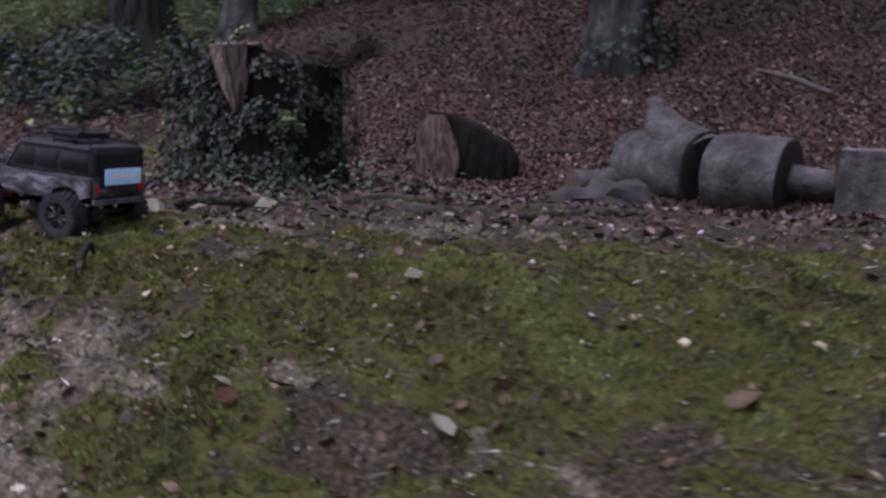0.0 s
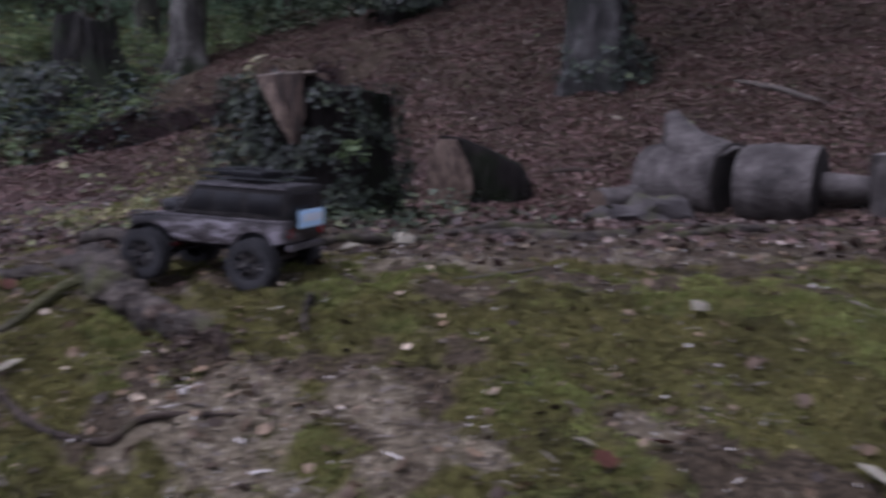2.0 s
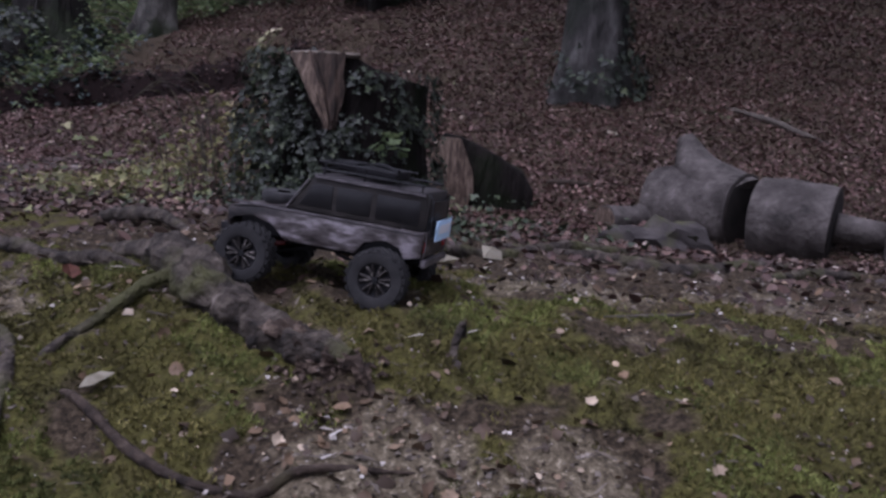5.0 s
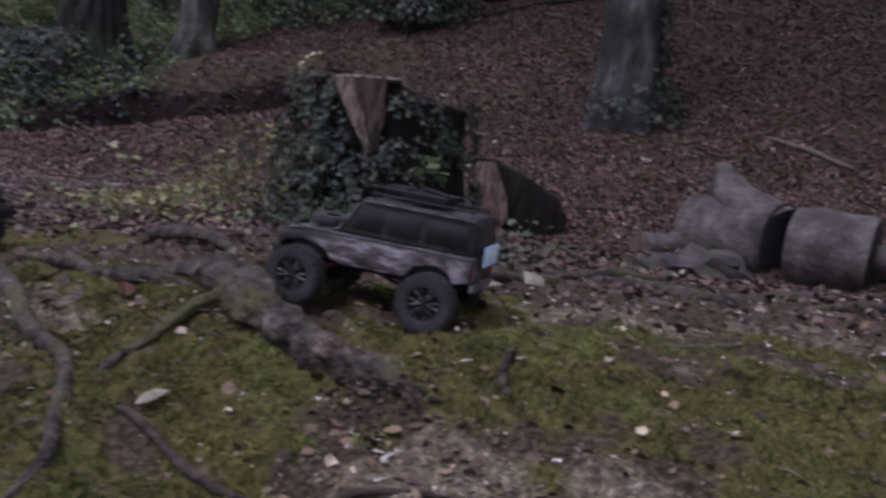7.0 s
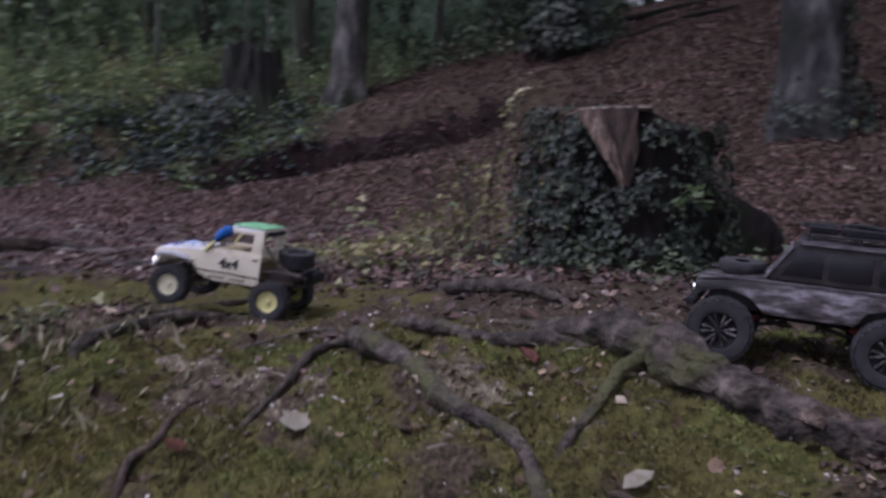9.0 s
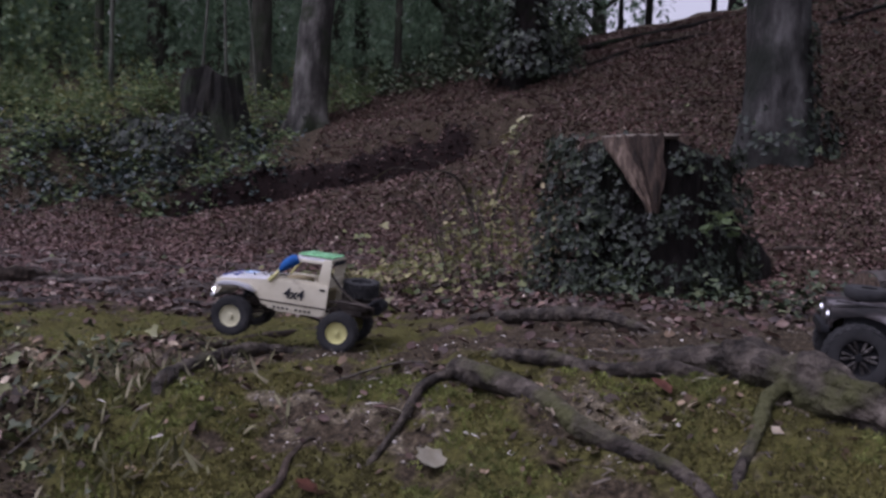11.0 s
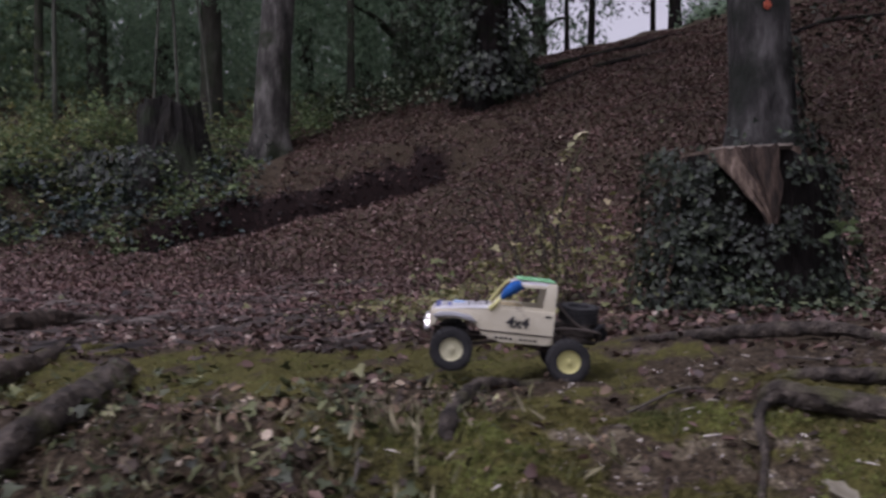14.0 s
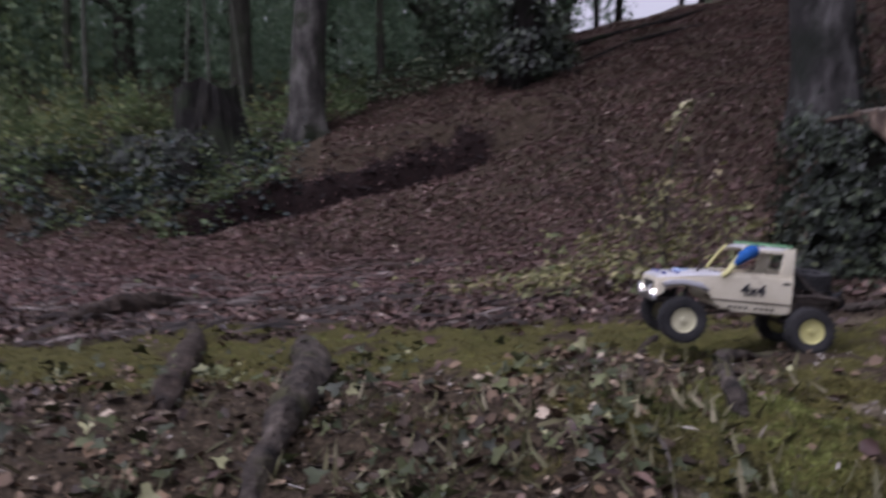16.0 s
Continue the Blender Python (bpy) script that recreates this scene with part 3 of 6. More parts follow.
for part_of, shape, mt, lab in ((0, "beech", M_TAN, "tan and pale curled leaves lying on the bank"), (1, "wide", M_TAN, "crumpled brown lobed leaves lying on the bank"), (2, "chip", M_TAN, "broken brown leaf scraps on the bank")):
    stuff("tan_leaves", leaves("tan_leaves", c[part_of::3], size[part_of::3], shape, 0.7), mt, lab, "leaf litter")

c = on_ground(84000, -4.2, 1.6, 0.6, 2.5, 0.0, lambda x, y: (0.10 + 0.85 * grit_cover(x, y) * (1 - 0.6 * moss_cover(x, y)) + 0.4 * debris_cover(x, y)) * np.where(x < -2.5, 0.45, 1))
stuff("wood_chips", leaves("wood_chips", c, 0.0028 * np.exp(rng.uniform(0, 1.75, len(c))), "chip", 0.5), M_CHIP, "wood chips and grit scattered on bare earth", "wood chips")
c = on_ground(5000, -4.2, 1.6, 0.6, 2.6, 0.006, lambda x, y: 0.2 + 0.6 * grit_cover(x, y))
stuff("dry_stalks", leaves("dry_stalks", c, rng.uniform(0.012, 0.05, len(c)), "straw", 0.25), M_CHIP, "short dry stalks and bark shreds on the bank", "stalks")

c = np.vstack([
    on_ground(780000, -3.3, 1.3, 0.75, 2.2, -0.001, lambda x, y: ss(0.38, 0.85, moss_cover(x, y) + 0.25 * ripple(x, y, 0.08))),
    on_ground(120000, -5.2, -1.9, 2.2, 4.2, -0.001, lambda x, y: ss(0.4, 0.9, moss_cover(x, y) + 0.25 * ripple(x, y, 0.12)) * 0.5),
])
green = ripple(c[:, 0] + 3, c[:, 1], 0.55) + 0.5 * ripple(c[:, 1], c[:, 0], 0.17) + rng.normal(0, 0.25, len(c)) > 0.35
for sel, mt, lab in ((~green, M_MOSS, "short olive moss growing on the bank"), (green, M_GREENMOSS, "patches of fresh green moss on the bank")):
    q = c[sel]
    stuff("moss", leaves("moss", q, rng.uniform(0.004, 0.011, len(q)), "frond", 0.8, upright=True), mt, lab, "moss")
c = on_ground(9000, -2.9, 1.3, 0.75, 2.2, 0.0, lambda x, y: ss(0.5, 0.9, moss_cover(x, y)) * ss(0.0, 0.8, ripple(x, y, 0.5)) * 0.5)
stuff("grass_blades", leaves("grass_blades", c, rng.uniform(0.012, 0.028, len(c)), "blade", 0.8, upright=True), M_MOSS, "sparse fine grass blades in the moss", "grass")

c = on_ground(36000, -5.4, -2.35, 0.9, 2.7, 0.008, lambda x, y: (0.22 * ss(-2.2, -2.8, x) + ss(-2.55, -2.95, x) * ss(2.05, 1.7, y)) * np.clip(0.45 + 0.8 * ripple(x, y, 0.4), 0, 1) * ss(-5.4, -4.4, x + 0.4 * ripple(x, y, 0.7)) * ss(0.9, 1.4, y + 0.2 * ripple(y, x, 0.6)))
c[:, 2] += rng.uniform(0, 1, len(c)) ** 2 * 0.06
stuff("ground_ivy", leaves("ground_ivy", c, 0.0085 * np.exp(rng.uniform(0, 1, len(c)) ** 1.6 * 1.6), "ivy", 0.7), M_GIVY, "low ivy leaves trailing over the leaf litter", "ivy")
c = on_ground(5000, -3.8, -1.9, 1.4, 2.6, 0, lambda x, y: 0.9 * hole(x, y, -2.57, 2.2, 0.16, 0.14) + 0.7 * hole(x, y, -2.45, 1.75, 0.12, 0.1) + 0.4 * hole(x, y, -3.0, 1.95, 0.5, 0.25) + 0.01)
stuff("grass_tuft", leaves("grass_tuft", c, rng.uniform(0.02, 0.06, len(c)), "blade", 0.6, upright=True), leafy("dry_grass", [(0, (0.05, 0.05, 0.02)), (0.6, (0.10, 0.095, 0.045)), (1, (0.18, 0.16, 0.1))], 0.7), "sparse dry grass tufts on the bank", "grass")


# ---- roots and branches ----
def lie(points, lift=0.0):
    return [(x, y, float(ground_z(x, y)) + z + lift) for x, y, z in points]


def root(name, label, points, rads, material=M_ROOT, rough=0.3, seg=16, category="tree root", group="roots on the bank", grain=0.05):
    bm = bmesh.new()
    points, rads = list(points), list(rads)
    if 12 < seg < 30:
        (ax, ay, az), (bx, by, bz) = points[0], points[1]
        (cx, cy, cz), (dx, dy, dz) = points[-1], points[-2]
        points = [(ax + 0.5 * (ax - bx), ay + 0.5 * (ay - by), az - 0.03)] + points + [(cx + 0.5 * (cx - dx), cy + 0.5 * (cy - dy), cz - 0.03)]
        rads = [rads[0] * 0.6] + rads + [rads[-1] * 0.6]
    tube(bm, lie(points), rads, seg, 12, rough, grain, 0.13 if seg > 8 else 0)
    ob = part(name, bm, material)
    return tagged(ob, label, category, group)


big = root("tree_root", "thick gnarled grey root with rotten broken end", [(-1.62, 2.22, -0.03), (-1.42, 2.02, 0.0), (-1.265, 1.83, 0.03), (-1.165, 1.66, 0.03), (-1.07, 1.555, 0.02), (-0.97, 1.47, 0.012), (-0.89, 1.41, 0.005)], [0.010, 0.018, 0.044, 0.056, 0.042, 0.033, 0.020], rough=0.5, seg=32, grain=0.06)
bm = bmesh.new()
tube(bm, lie([(-1.06, 1.55, 0.022), (-1.0, 1.485, 0.022), (-0.94, 1.44, 0.014), (-0.885, 1.40, 0.008), (-0.86, 1.38, -0.004)]), [0.018, 0.026, 0.024, 0.018, 0.006], 26, 10, 0.9, 0.022, 0.45)
for k in range(60):
    x, y = -0.93 + rng.normal(0, 0.05), 1.41 + rng.normal(0, 0.035)
    z, a, l = float(ground_z(x, y)), rng.uniform(0, 6.28), rng.uniform(0.006, 0.024)
    tube(bm, [(x, y, z), (x + 0.5 * l * math.cos(a), y + 0.5 * l * math.sin(a), z + 0.006), (x + l * math.cos(a), y + l * math.sin(a), z + 0.002)], [0.0045, 0.005, 0.002], 5, 1, 0.4, 0.01)
part("rotten_end", bm, noisy("rotten_wood", [(0.32, (0.012, 0.008, 0.006)), (0.52, (0.050, 0.034, 0.024)), (0.72, (0.17, 0.13, 0.10))], 40, 0.9, 0.8), big, "rotten brown splinters")
root("tree_root", "straight thin root leaning against the thick root", [(-1.40, 1.49, 0.0), (-1.34, 1.58, 0.006), (-1.27, 1.69, 0.02), (-1.20, 1.72, 0.03)], [0.009, 0.012, 0.014, 0.016])
root("tree_root", "bare grey root forking down the mossy bank", [(-1.83, 2.07, -0.01), (-1.82, 2.0, 0.025), (-1.70, 1.83, 0.012), (-1.585, 1.65, 0.008), (-1.47, 1.52, 0.006), (-1.43, 1.37, 0.004), (-1.40, 1.22, 0.004), (-1.50, 1.12, -0.006)], [0.014, 0.029, 0.021, 0.0175, 0.0145, 0.0125, 0.0105, 0.005])
root("tree_root", "slender root branching off over moss", [(-1.82, 2.01, 0.018), (-1.90, 1.94, 0.016), (-1.94, 1.83, 0.012), (-1.99, 1.74, 0.004), (-2.02, 1.69, -0.008)], [0.014, 0.0105, 0.0085, 0.0065, 0.004])
root("tree_root", "dark low root running along the bank edge", [(-2.30, 3.1, -0.010), (-2.42, 2.86, 0.006), (-2.52, 2.62, 0.008), (-2.57, 2.45, 0.004), (-2.60, 2.34, -0.006)], [0.008, 0.013, 0.014, 0.012, 0.007], M_DARKROOT)
root("tree_root", "short curved root with smooth brown bark", [(-2.20, 2.50, -0.012), (-2.29, 2.50, 0.010), (-2.38, 2.43, 0.018), (-2.45, 2.26, 0.016), (-2.495, 2.10, 0.010), (-2.50, 2.05, -0.006)], [0.010, 0.015, 0.019, 0.018, 0.019, 0.014], M_ROOT)
root("fallen_stick", "gnarled dark twig lying on the moss", [(-2.12, 1.83, 0.004), (-2.15, 1.76, 0.012), (-2.155, 1.71, 0.008), (-2.18, 1.65, 0.006), (-2.17, 1.58, 0.0)], [0.004, 0.008, 0.007, 0.010, 0.005], M_DARKROOT, category="stick", group="fallen sticks")
root("tree_root", "dark root on the far side of the bank", [(-4.0, 4.2, -0.012), (-3.80, 3.4, 0.016), (-3.68, 2.8, 0.02), (-3.62, 2.38, 0.018), (-3.60, 2.2, -0.004)], [0.014, 0.030, 0.034, 0.032, 0.016], M_DARKROOT, rough=0.45)
root("tree_root", "stout root going down among dead leaves", [(-3.46, 3.2, -0.016), (-3.37, 2.8, 0.02), (-3.325, 2.42, 0.026), (-3.345, 2.08, 0.014), (-3.39, 1.82, -0.012)], [0.020, 0.042, 0.044, 0.032, 0.012], M_ROOT, rough=0.45)
root("tree_root", "winding root half sunk in moss", [(-1.76, 2.12, -0.006), (-1.65, 2.0, 0.012), (-1.53, 1.93, 0.010), (-1.40, 1.84, 0.012), (-1.30, 1.83, -0.004)], [0.012, 0.017, 0.016, 0.016, 0.010])
root("fallen_stick", "dark crooked stick lying on the moss", [(-1.32, 1.37, 0.002), (-1.21, 1.27, 0.008), (-1.15, 1.21, 0.007), (-1.09, 1.165, 0.008), (-1.01, 1.15, 0.008), (-0.94, 1.16, 0.009), (-0.82, 1.17, 0.009)], [0.006, 0.0085, 0.008, 0.0065, 0.0075, 0.008, 0.003], M_DARKROOT, category="stick", group="fallen sticks")
root("fallen_stick", "short brown peg of wood standing in moss", [(-0.715, 1.44, -0.01), (-0.712, 1.45, 0.02), (-0.70, 1.465, 0.05)], [0.008, 0.0075, 0.006], category="stick", group="fallen sticks")
root("fallen_stick", "mossy branch lying at the path edge", [(-0.72, 2.2, 0.0), (-0.45, 2.5, 0.02), (-0.18, 2.75, 0.02), (0.1, 2.85, 0.0)], [0.014, 0.022, 0.02, 0.012], category="stick", group="fallen sticks")
root("fallen_stick", "pale thin stick leaning on leaf litter", [(0.27, 5.62, 0.05), (0.36, 4.95, 0.02), (0.52, 4.78, 0.015)], [0.010, 0.011, 0.008], M_TWIG, category="stick", group="fallen sticks")
root("fallen_stick", "long grey branch lying beside the logs", [(-0.42, 2.85, 0.0), (-0.12, 2.55, 0.01), (0.08, 2.42, 0.012), (0.45, 2.75, 0.012), (0.85, 3.1, 0.0)], [0.014, 0.024, 0.026, 0.024, 0.014], category="stick", group="fallen sticks")
root("fallen_stick", "dark branch on the ground near the path", [(0.28, 2.35, 0.0), (0.62, 2.6, 0.015), (1.0, 2.7, 0.0)], [0.012, 0.02, 0.012], category="stick", group="fallen sticks")
root("fallen_stick", "weathered branch lying on the leafy slope", [(2.9, 8.45, 0.0), (3.05, 8.0, 0.03), (3.25, 7.5, 0.01)], [0.02, 0.03, 0.02], M_TWIG, category="stick", group="fallen sticks")
root("fallen_stick", "dark branch lying behind the split log", [(0.55, 6.9, -0.01), (0.8, 6.72, 0.03), (1.05, 6.66, 0.0)], [0.012, 0.026, 0.012], M_DARKROOT, category="stick", group="fallen sticks")
for a, b2, s in ((-2.0, 2.18, 0.26), (-0.3, 1.62, 0.2), (-3.0, 1.8, 0.35), (-2.7, 1.95, 0.3), (-1.6, 2.3, 0.22), (-3.3, 2.35, 0.3)):
    t = rng.uniform(0, 3.14)
    dx, dy = s / 2 * math.cos(t), s / 2 * math.sin(t)
    root("fallen_stick", "thin dry twig among leaves", [(a - dx, b2 - dy, 0.006), (a + 0.02, b2, 0.012), (a + dx, b2 + dy, 0.005)], [0.003, 0.004, 0.002], M_TWIG, seg=6, category="stick", group="fallen sticks")


# ---- stump with ivy ----
def skin_leaves(n, centre, r0, r1, z0, z1, a0, a1, out=0.05, keep=None):
    """Places and outward normals on the skin of a tapered trunk."""
    a, h = rng.uniform(a0, a1, n), rng.uniform(0, 1, n)
    if keep is not None:
        ok = rng.uniform(0, 1, n) < keep(a, h)
        a, h = a[ok], h[ok]
    r = r0 + (r1 - r0) * h + rng.uniform(0, out, len(a))
    p = np.column_stack([centre[0] + r * np.cos(a), centre[1] + r * np.sin(a), z0 + (z1 - z0) * h])
    nn = np.column_stack([np.cos(a), np.sin(a), rng.uniform(0.1, 0.9, len(a))]) + rng.normal(0, 0.3, (len(a), 3))
    return p, nn


def trunk_mesh(bm, centre, z0, z1, profile, lean=(0, 0), seg=28, rings=14, flare=0.2, lobes=5, rough=0.06, seed=0.0):
    """A trunk with buttresses; profile: radii from foot to top."""
    loops = []
    for i in range(rings + 1):
        h = i / rings
        r = float(np.interp(h, np.linspace(0, 1, len(profile)), profile))
        z = z0 + (z1 - z0) * h
        cx, cy = centre[0] + lean[0] * h**1.6, centre[1] + lean[1] * h**1.6
        loop = []
        for k in range(seg):
            a = 6.28318 * k / seg
            w = 1 + flare * max(0, 1 - max(z, 0) / 0.8) ** 2 * math.cos(lobes * a + seed) + rough * noise.noise((math.cos(a) * 2 + seed, math.sin(a) * 2, z * 1.3))
            loop.append(bm.verts.new((cx + r * w * math.cos(a), cy + r * w * math.sin(a), z)))
        loops.append(loop)
    for a, b in zip(loops, loops[1:]):
        for k in range(seg):
            bm.faces.new((a[k], a[(k + 1) % seg], b[(k + 1) % seg], b[k]))
    return loops


SC = (-0.92, 4.08)
stump = thing("ivy_stump", "large sawn tree stump overgrown with dark ivy", "tree stump", at=pose(0, 0, 0))
bm = bmesh.new()
lo = trunk_mesh(bm, SC, 0.0, 0.80, [0.42, 0.38, 0.35, 0.33, 0.322], seg=72, rings=22, flare=0.11, rough=0.12, seed=1.3)
for loop in lo:
    for v in loop:
        d = Vector((v.co.x - SC[0], v.co.y - SC[1], 0)).normalized()
        v.co += d * (0.022 * noise.noise((d.x * 7, d.y * 7, v.co.z * 1.5)) + 0.012 * noise.noise((d.x * 16, d.y * 16, v.co.z * 4)))
for v in lo[-1]:
    a = math.atan2(v.co.y - SC[1], v.co.x - SC[0])
    v.co.z += 0.07 if math.cos(a - 2.9) > -0.28 else 0.0
bm.faces.new(lo[-1])
part("trunk", bm, M_DARKBARK, stump)
bm = bmesh.new()
ring = [bm.verts.new((SC[0] + 0.325 * math.cos(a) * (1 + 0.03 * math.sin(5 * a)), SC[1] + 0.318 * math.sin(a), 0.884)) for a in np.linspace(1.6, 4.88, 18)]
low = [bm.verts.new(v.co - Vector((0, 0, 0.05))) for v in ring]
bm.faces.new(ring)
for i in range(len(ring)):
    j = (i + 1) % len(ring)
    bm.faces.new((ring[i], low[i], low[j], ring[j]))
part("sawn_top", bm, M_CUT, stump, "pale sawn wood of the stump's top")
M_STAINED = noisy("stained_torn_wood", [(0.34, (0.007, 0.005, 0.004)), (0.50, (0.026, 0.017, 0.012)), (0.70, (0.085, 0.058, 0.042))], 13, 0.9, 0.9, 46, stretch=(2.5, 2.5, 0.5))
M_LIP = noisy("weathered_saw_cut", [(0.34, (0.05, 0.04, 0.03)), (0.52, (0.12, 0.10, 0.08)), (0.72, (0.21, 0.185, 0.15))], 14, 0.85, 0.4, 60)
rows = [(0.885, 3.64, 4.56), (0.84, 3.80, 4.55), (0.79, 3.94, 4.54), (0.74, 4.06, 4.54), (0.69, 4.16, 4.54), (0.64, 4.26, 4.53), (0.60, 4.33, 4.52), (0.56, 4.39, 4.49)]
for first, stop, mt, nm, lab in ((0, 8, M_CUT, "torn_wood", "pale strip of torn wood down the stump"), (8, 18, M_STAINED, "stained_wood", "brown stained torn wood")):
    bm = bmesh.new()
    last = None
    for i, (z, a0, a1) in enumerate(rows):
        row = []
        for k in range(first, stop + 1):
            jag = (0.07 if k in (0, 18) else 0.05 if k == 8 else 0.028) * noise.noise((z * 9, k * 0.9, 3.0))
            aa = a0 + k / 18 * (a1 - a0) + jag
            rr = 0.351 + 0.05 * (0.885 - z) / 0.33 + 0.022 * noise.noise((k * 0.55, z * 2.2, 1.0)) + 0.009 * noise.noise((k * 1.7, z * 5, 8.0))
            row.append(bm.verts.new((SC[0] + rr * math.cos(aa), SC[1] + rr * math.sin(aa), z + 0.02 * noise.noise((k * 0.8, i * 2.0, 5)) * (1 if i in (0, 7) else 0))))
        if last:
            for a, b, c2, d in zip(last, last[1:], row[1:], row):
                bm.faces.new((a, b, c2, d))
        last = row
    part(nm, bm, mt, stump, lab)
bm = bmesh.new()
rims = []
for r, z in ((0.345, 0.876), (0.350, 0.883), (0.334, 0.893), (0.31, 0.890), (0.33, 0.870)):
    rims.append([bm.verts.new((SC[0] + (r + 0.012 * noise.noise((a * 4, r * 20, 2))) * math.cos(a), SC[1] + (r + 0.012 * noise.noise((a * 4, r * 20, 2))) * math.sin(a), z + 0.005 * noise.noise((a * 6, 1, 4)))) for a in np.linspace(3.68, 4.72, 22)])
for p, q in zip(rims, rims[1:] + rims[:1]):
    for a, b, c2, d in zip(p, p[1:], q[1:], q):
        bm.faces.new((a, b, c2, d))
bm.faces.new([r[0] for r in rims])
bm.faces.new([r[-1] for r in rims][::-1])
bmesh.ops.recalc_face_normals(bm, faces=bm.faces)
part("sawn_lip", bm, M_LIP, stump, "pale weathered lip of the saw cut")


def ivy_where(a, h):
    z = 0.16 + 0.68 * h
    scar = (a > np.interp(z, [0.56, 0.74, 0.885], [4.33, 4.0, 3.58])) * (a < np.interp(z, [0.56, 0.8, 0.885], [4.52, 4.60, 4.66])) * (z > 0.56)
    bare = 0.6 * ss(0.7, 0.9, h) * ss(4.6, 4.8, a)
    return np.clip((0.85 - 0.48 * bare) * (1 - scar) * (1 - 0.15 * ss(4.3, 4.6, a)) * (0.5 + 0.6 * ripple(a * 0.4, h, 0.35)), 0, 1)


p, nn = skin_leaves(8000, SC, 0.435, 0.340, 0.16, 0.84, 1.8, 6.6, 0.05, ivy_where)
ivy = leaves("ivy", p, 0.012 * np.exp(rng.uniform(0, 1.15, len(p))), "ivy", normals=nn)
stuff("ivy", ivy, M_IVY, "glossy dark green ivy leaves", "", stump)
p, nn = skin_leaves(4200, (-1.20, 4.06), 0.25, 0.14, 0.14, 0.90, 1.9, 5.3, 0.11, lambda a, h: 0.55 + 0.5 * ripple(a * 0.4, h, 0.3))
stuff("ivy_bush", leaves("ivy_bush", p, 0.012 * np.exp(rng.uniform(0, 1.2, len(p))), "ivy", normals=nn), M_IVY, "bushy ivy on the stump's flank", "", stump)
p = np.array([-0.735, 3.66, 0.53]) + rng.normal(0, 0.035, (22, 3))
stuff("sprig", leaves("sprig", p, rng.uniform(0.035, 0.06, 22), "ivy", 0.6), M_BRAMBLE, "yellow green sprig on the stump", "", stump)


def bush(n, x0, x1, y0, y1, height, keep=None):
    c = on_ground(n, x0, x1, y0, y1, 0.0, keep)
    c[:, 2] += rng.uniform(0, 1, len(c)) ** 1.3 * height * (0.55 + 0.45 * ripple(c[:, 0], c[:, 1], 0.9))
    return c


c = bush(4200, -4.2, -1.1, 3.4, 7.5, 0.40, lambda x, y: np.clip(1.3 * hole(x + 0.25 * (y - 4.6), y, -1.95, 4.6, 0.62, 0.85), 0, 1) * np.clip(0.5 + 0.6 * ripple(x, y, 0.6), 0, 1))
stuff("bramble_patch", leaves("bramble_patch", c, rng.uniform(0.016, 0.050, len(c)), "ivy", 0.5), M_YELLOW, "yellowing bramble leaves beside the ivy stump", "bramble")
c = on_ground(4600, -3.4, -1.0, 4.2, 6.2, 0.0, lambda x, y: np.clip(1.2 * hole(x, y, -1.85, 5.0, 0.65, 0.55), 0, 1))
top = 0.60 * hole(c[:, 0], c[:, 1], -1.55, 5.1, 0.5, 0.5) * (0.8 + 0.3 * ripple(c[:, 0], c[:, 1], 0.35)) + 0.10
c[:, 2] += top * (1 - rng.uniform(0, 1, len(c)) ** 2 * 0.8)
stuff("bramble_heap", leaves("bramble_heap", c, rng.uniform(0.016, 0.05, len(c)), "ivy", 0.6), leafy("dry_bramble", [(0, (0.05, 0.048, 0.020)), (0.45, (0.130, 0.130, 0.050)), (0.85, (0.23, 0.222, 0.092)), (1, (0.34, 0.29, 0.17))], 0.6, 3.0, 0.4, 0.3), "sparse heap of dry yellowing bramble behind the stump", "bramble")
c = bush(5200, -1.9, 0.4, 2.6, 4.2, 0.15, lambda x, y: np.clip(np.exp(-(((x + 0.8) / 0.65) ** 2 + ((y - 3.5) / 0.28) ** 2)) + 0.5 * np.exp(-(((x + 0.45) / 0.4) ** 2 + ((y - 3.1) / 0.3) ** 2)), 0, 1))
stuff("low_ivy", leaves("low_ivy", c, 0.014 * np.exp(rng.uniform(0, 1.1, len(c))), "ivy", 0.6), leafy("foot_ivy", [(0.0, (0.010, 0.018, 0.009)), (0.6, (0.03, 0.045, 0.02)), (0.92, (0.07, 0.085, 0.04)), (1.0, (0.15, 0.16, 0.08))], 0.55, 4.0, 0.4), "low ivy round the foot of the stump", "ivy")
sprig_at = np.linspace(0, 1, 26)[:, None] * np.array([0.16, 0.04, 0.17]) + np.array([-1.57, 5.21, 0.96]) + rng.normal(0, 0.014, (26, 3))
stuff("pale_sprig", leaves("pale_sprig", sprig_at, rng.uniform(0.03, 0.06, 26), "beech", 0.7), leafy("pale_sprig_leaf", [(0, (0.16, 0.16, 0.075)), (0.6, (0.30, 0.28, 0.15)), (1, (0.46, 0.42, 0.28))], 0.6), "pale yellow leaves at the tip of a cane", "bramble")
bm = bmesh.new()
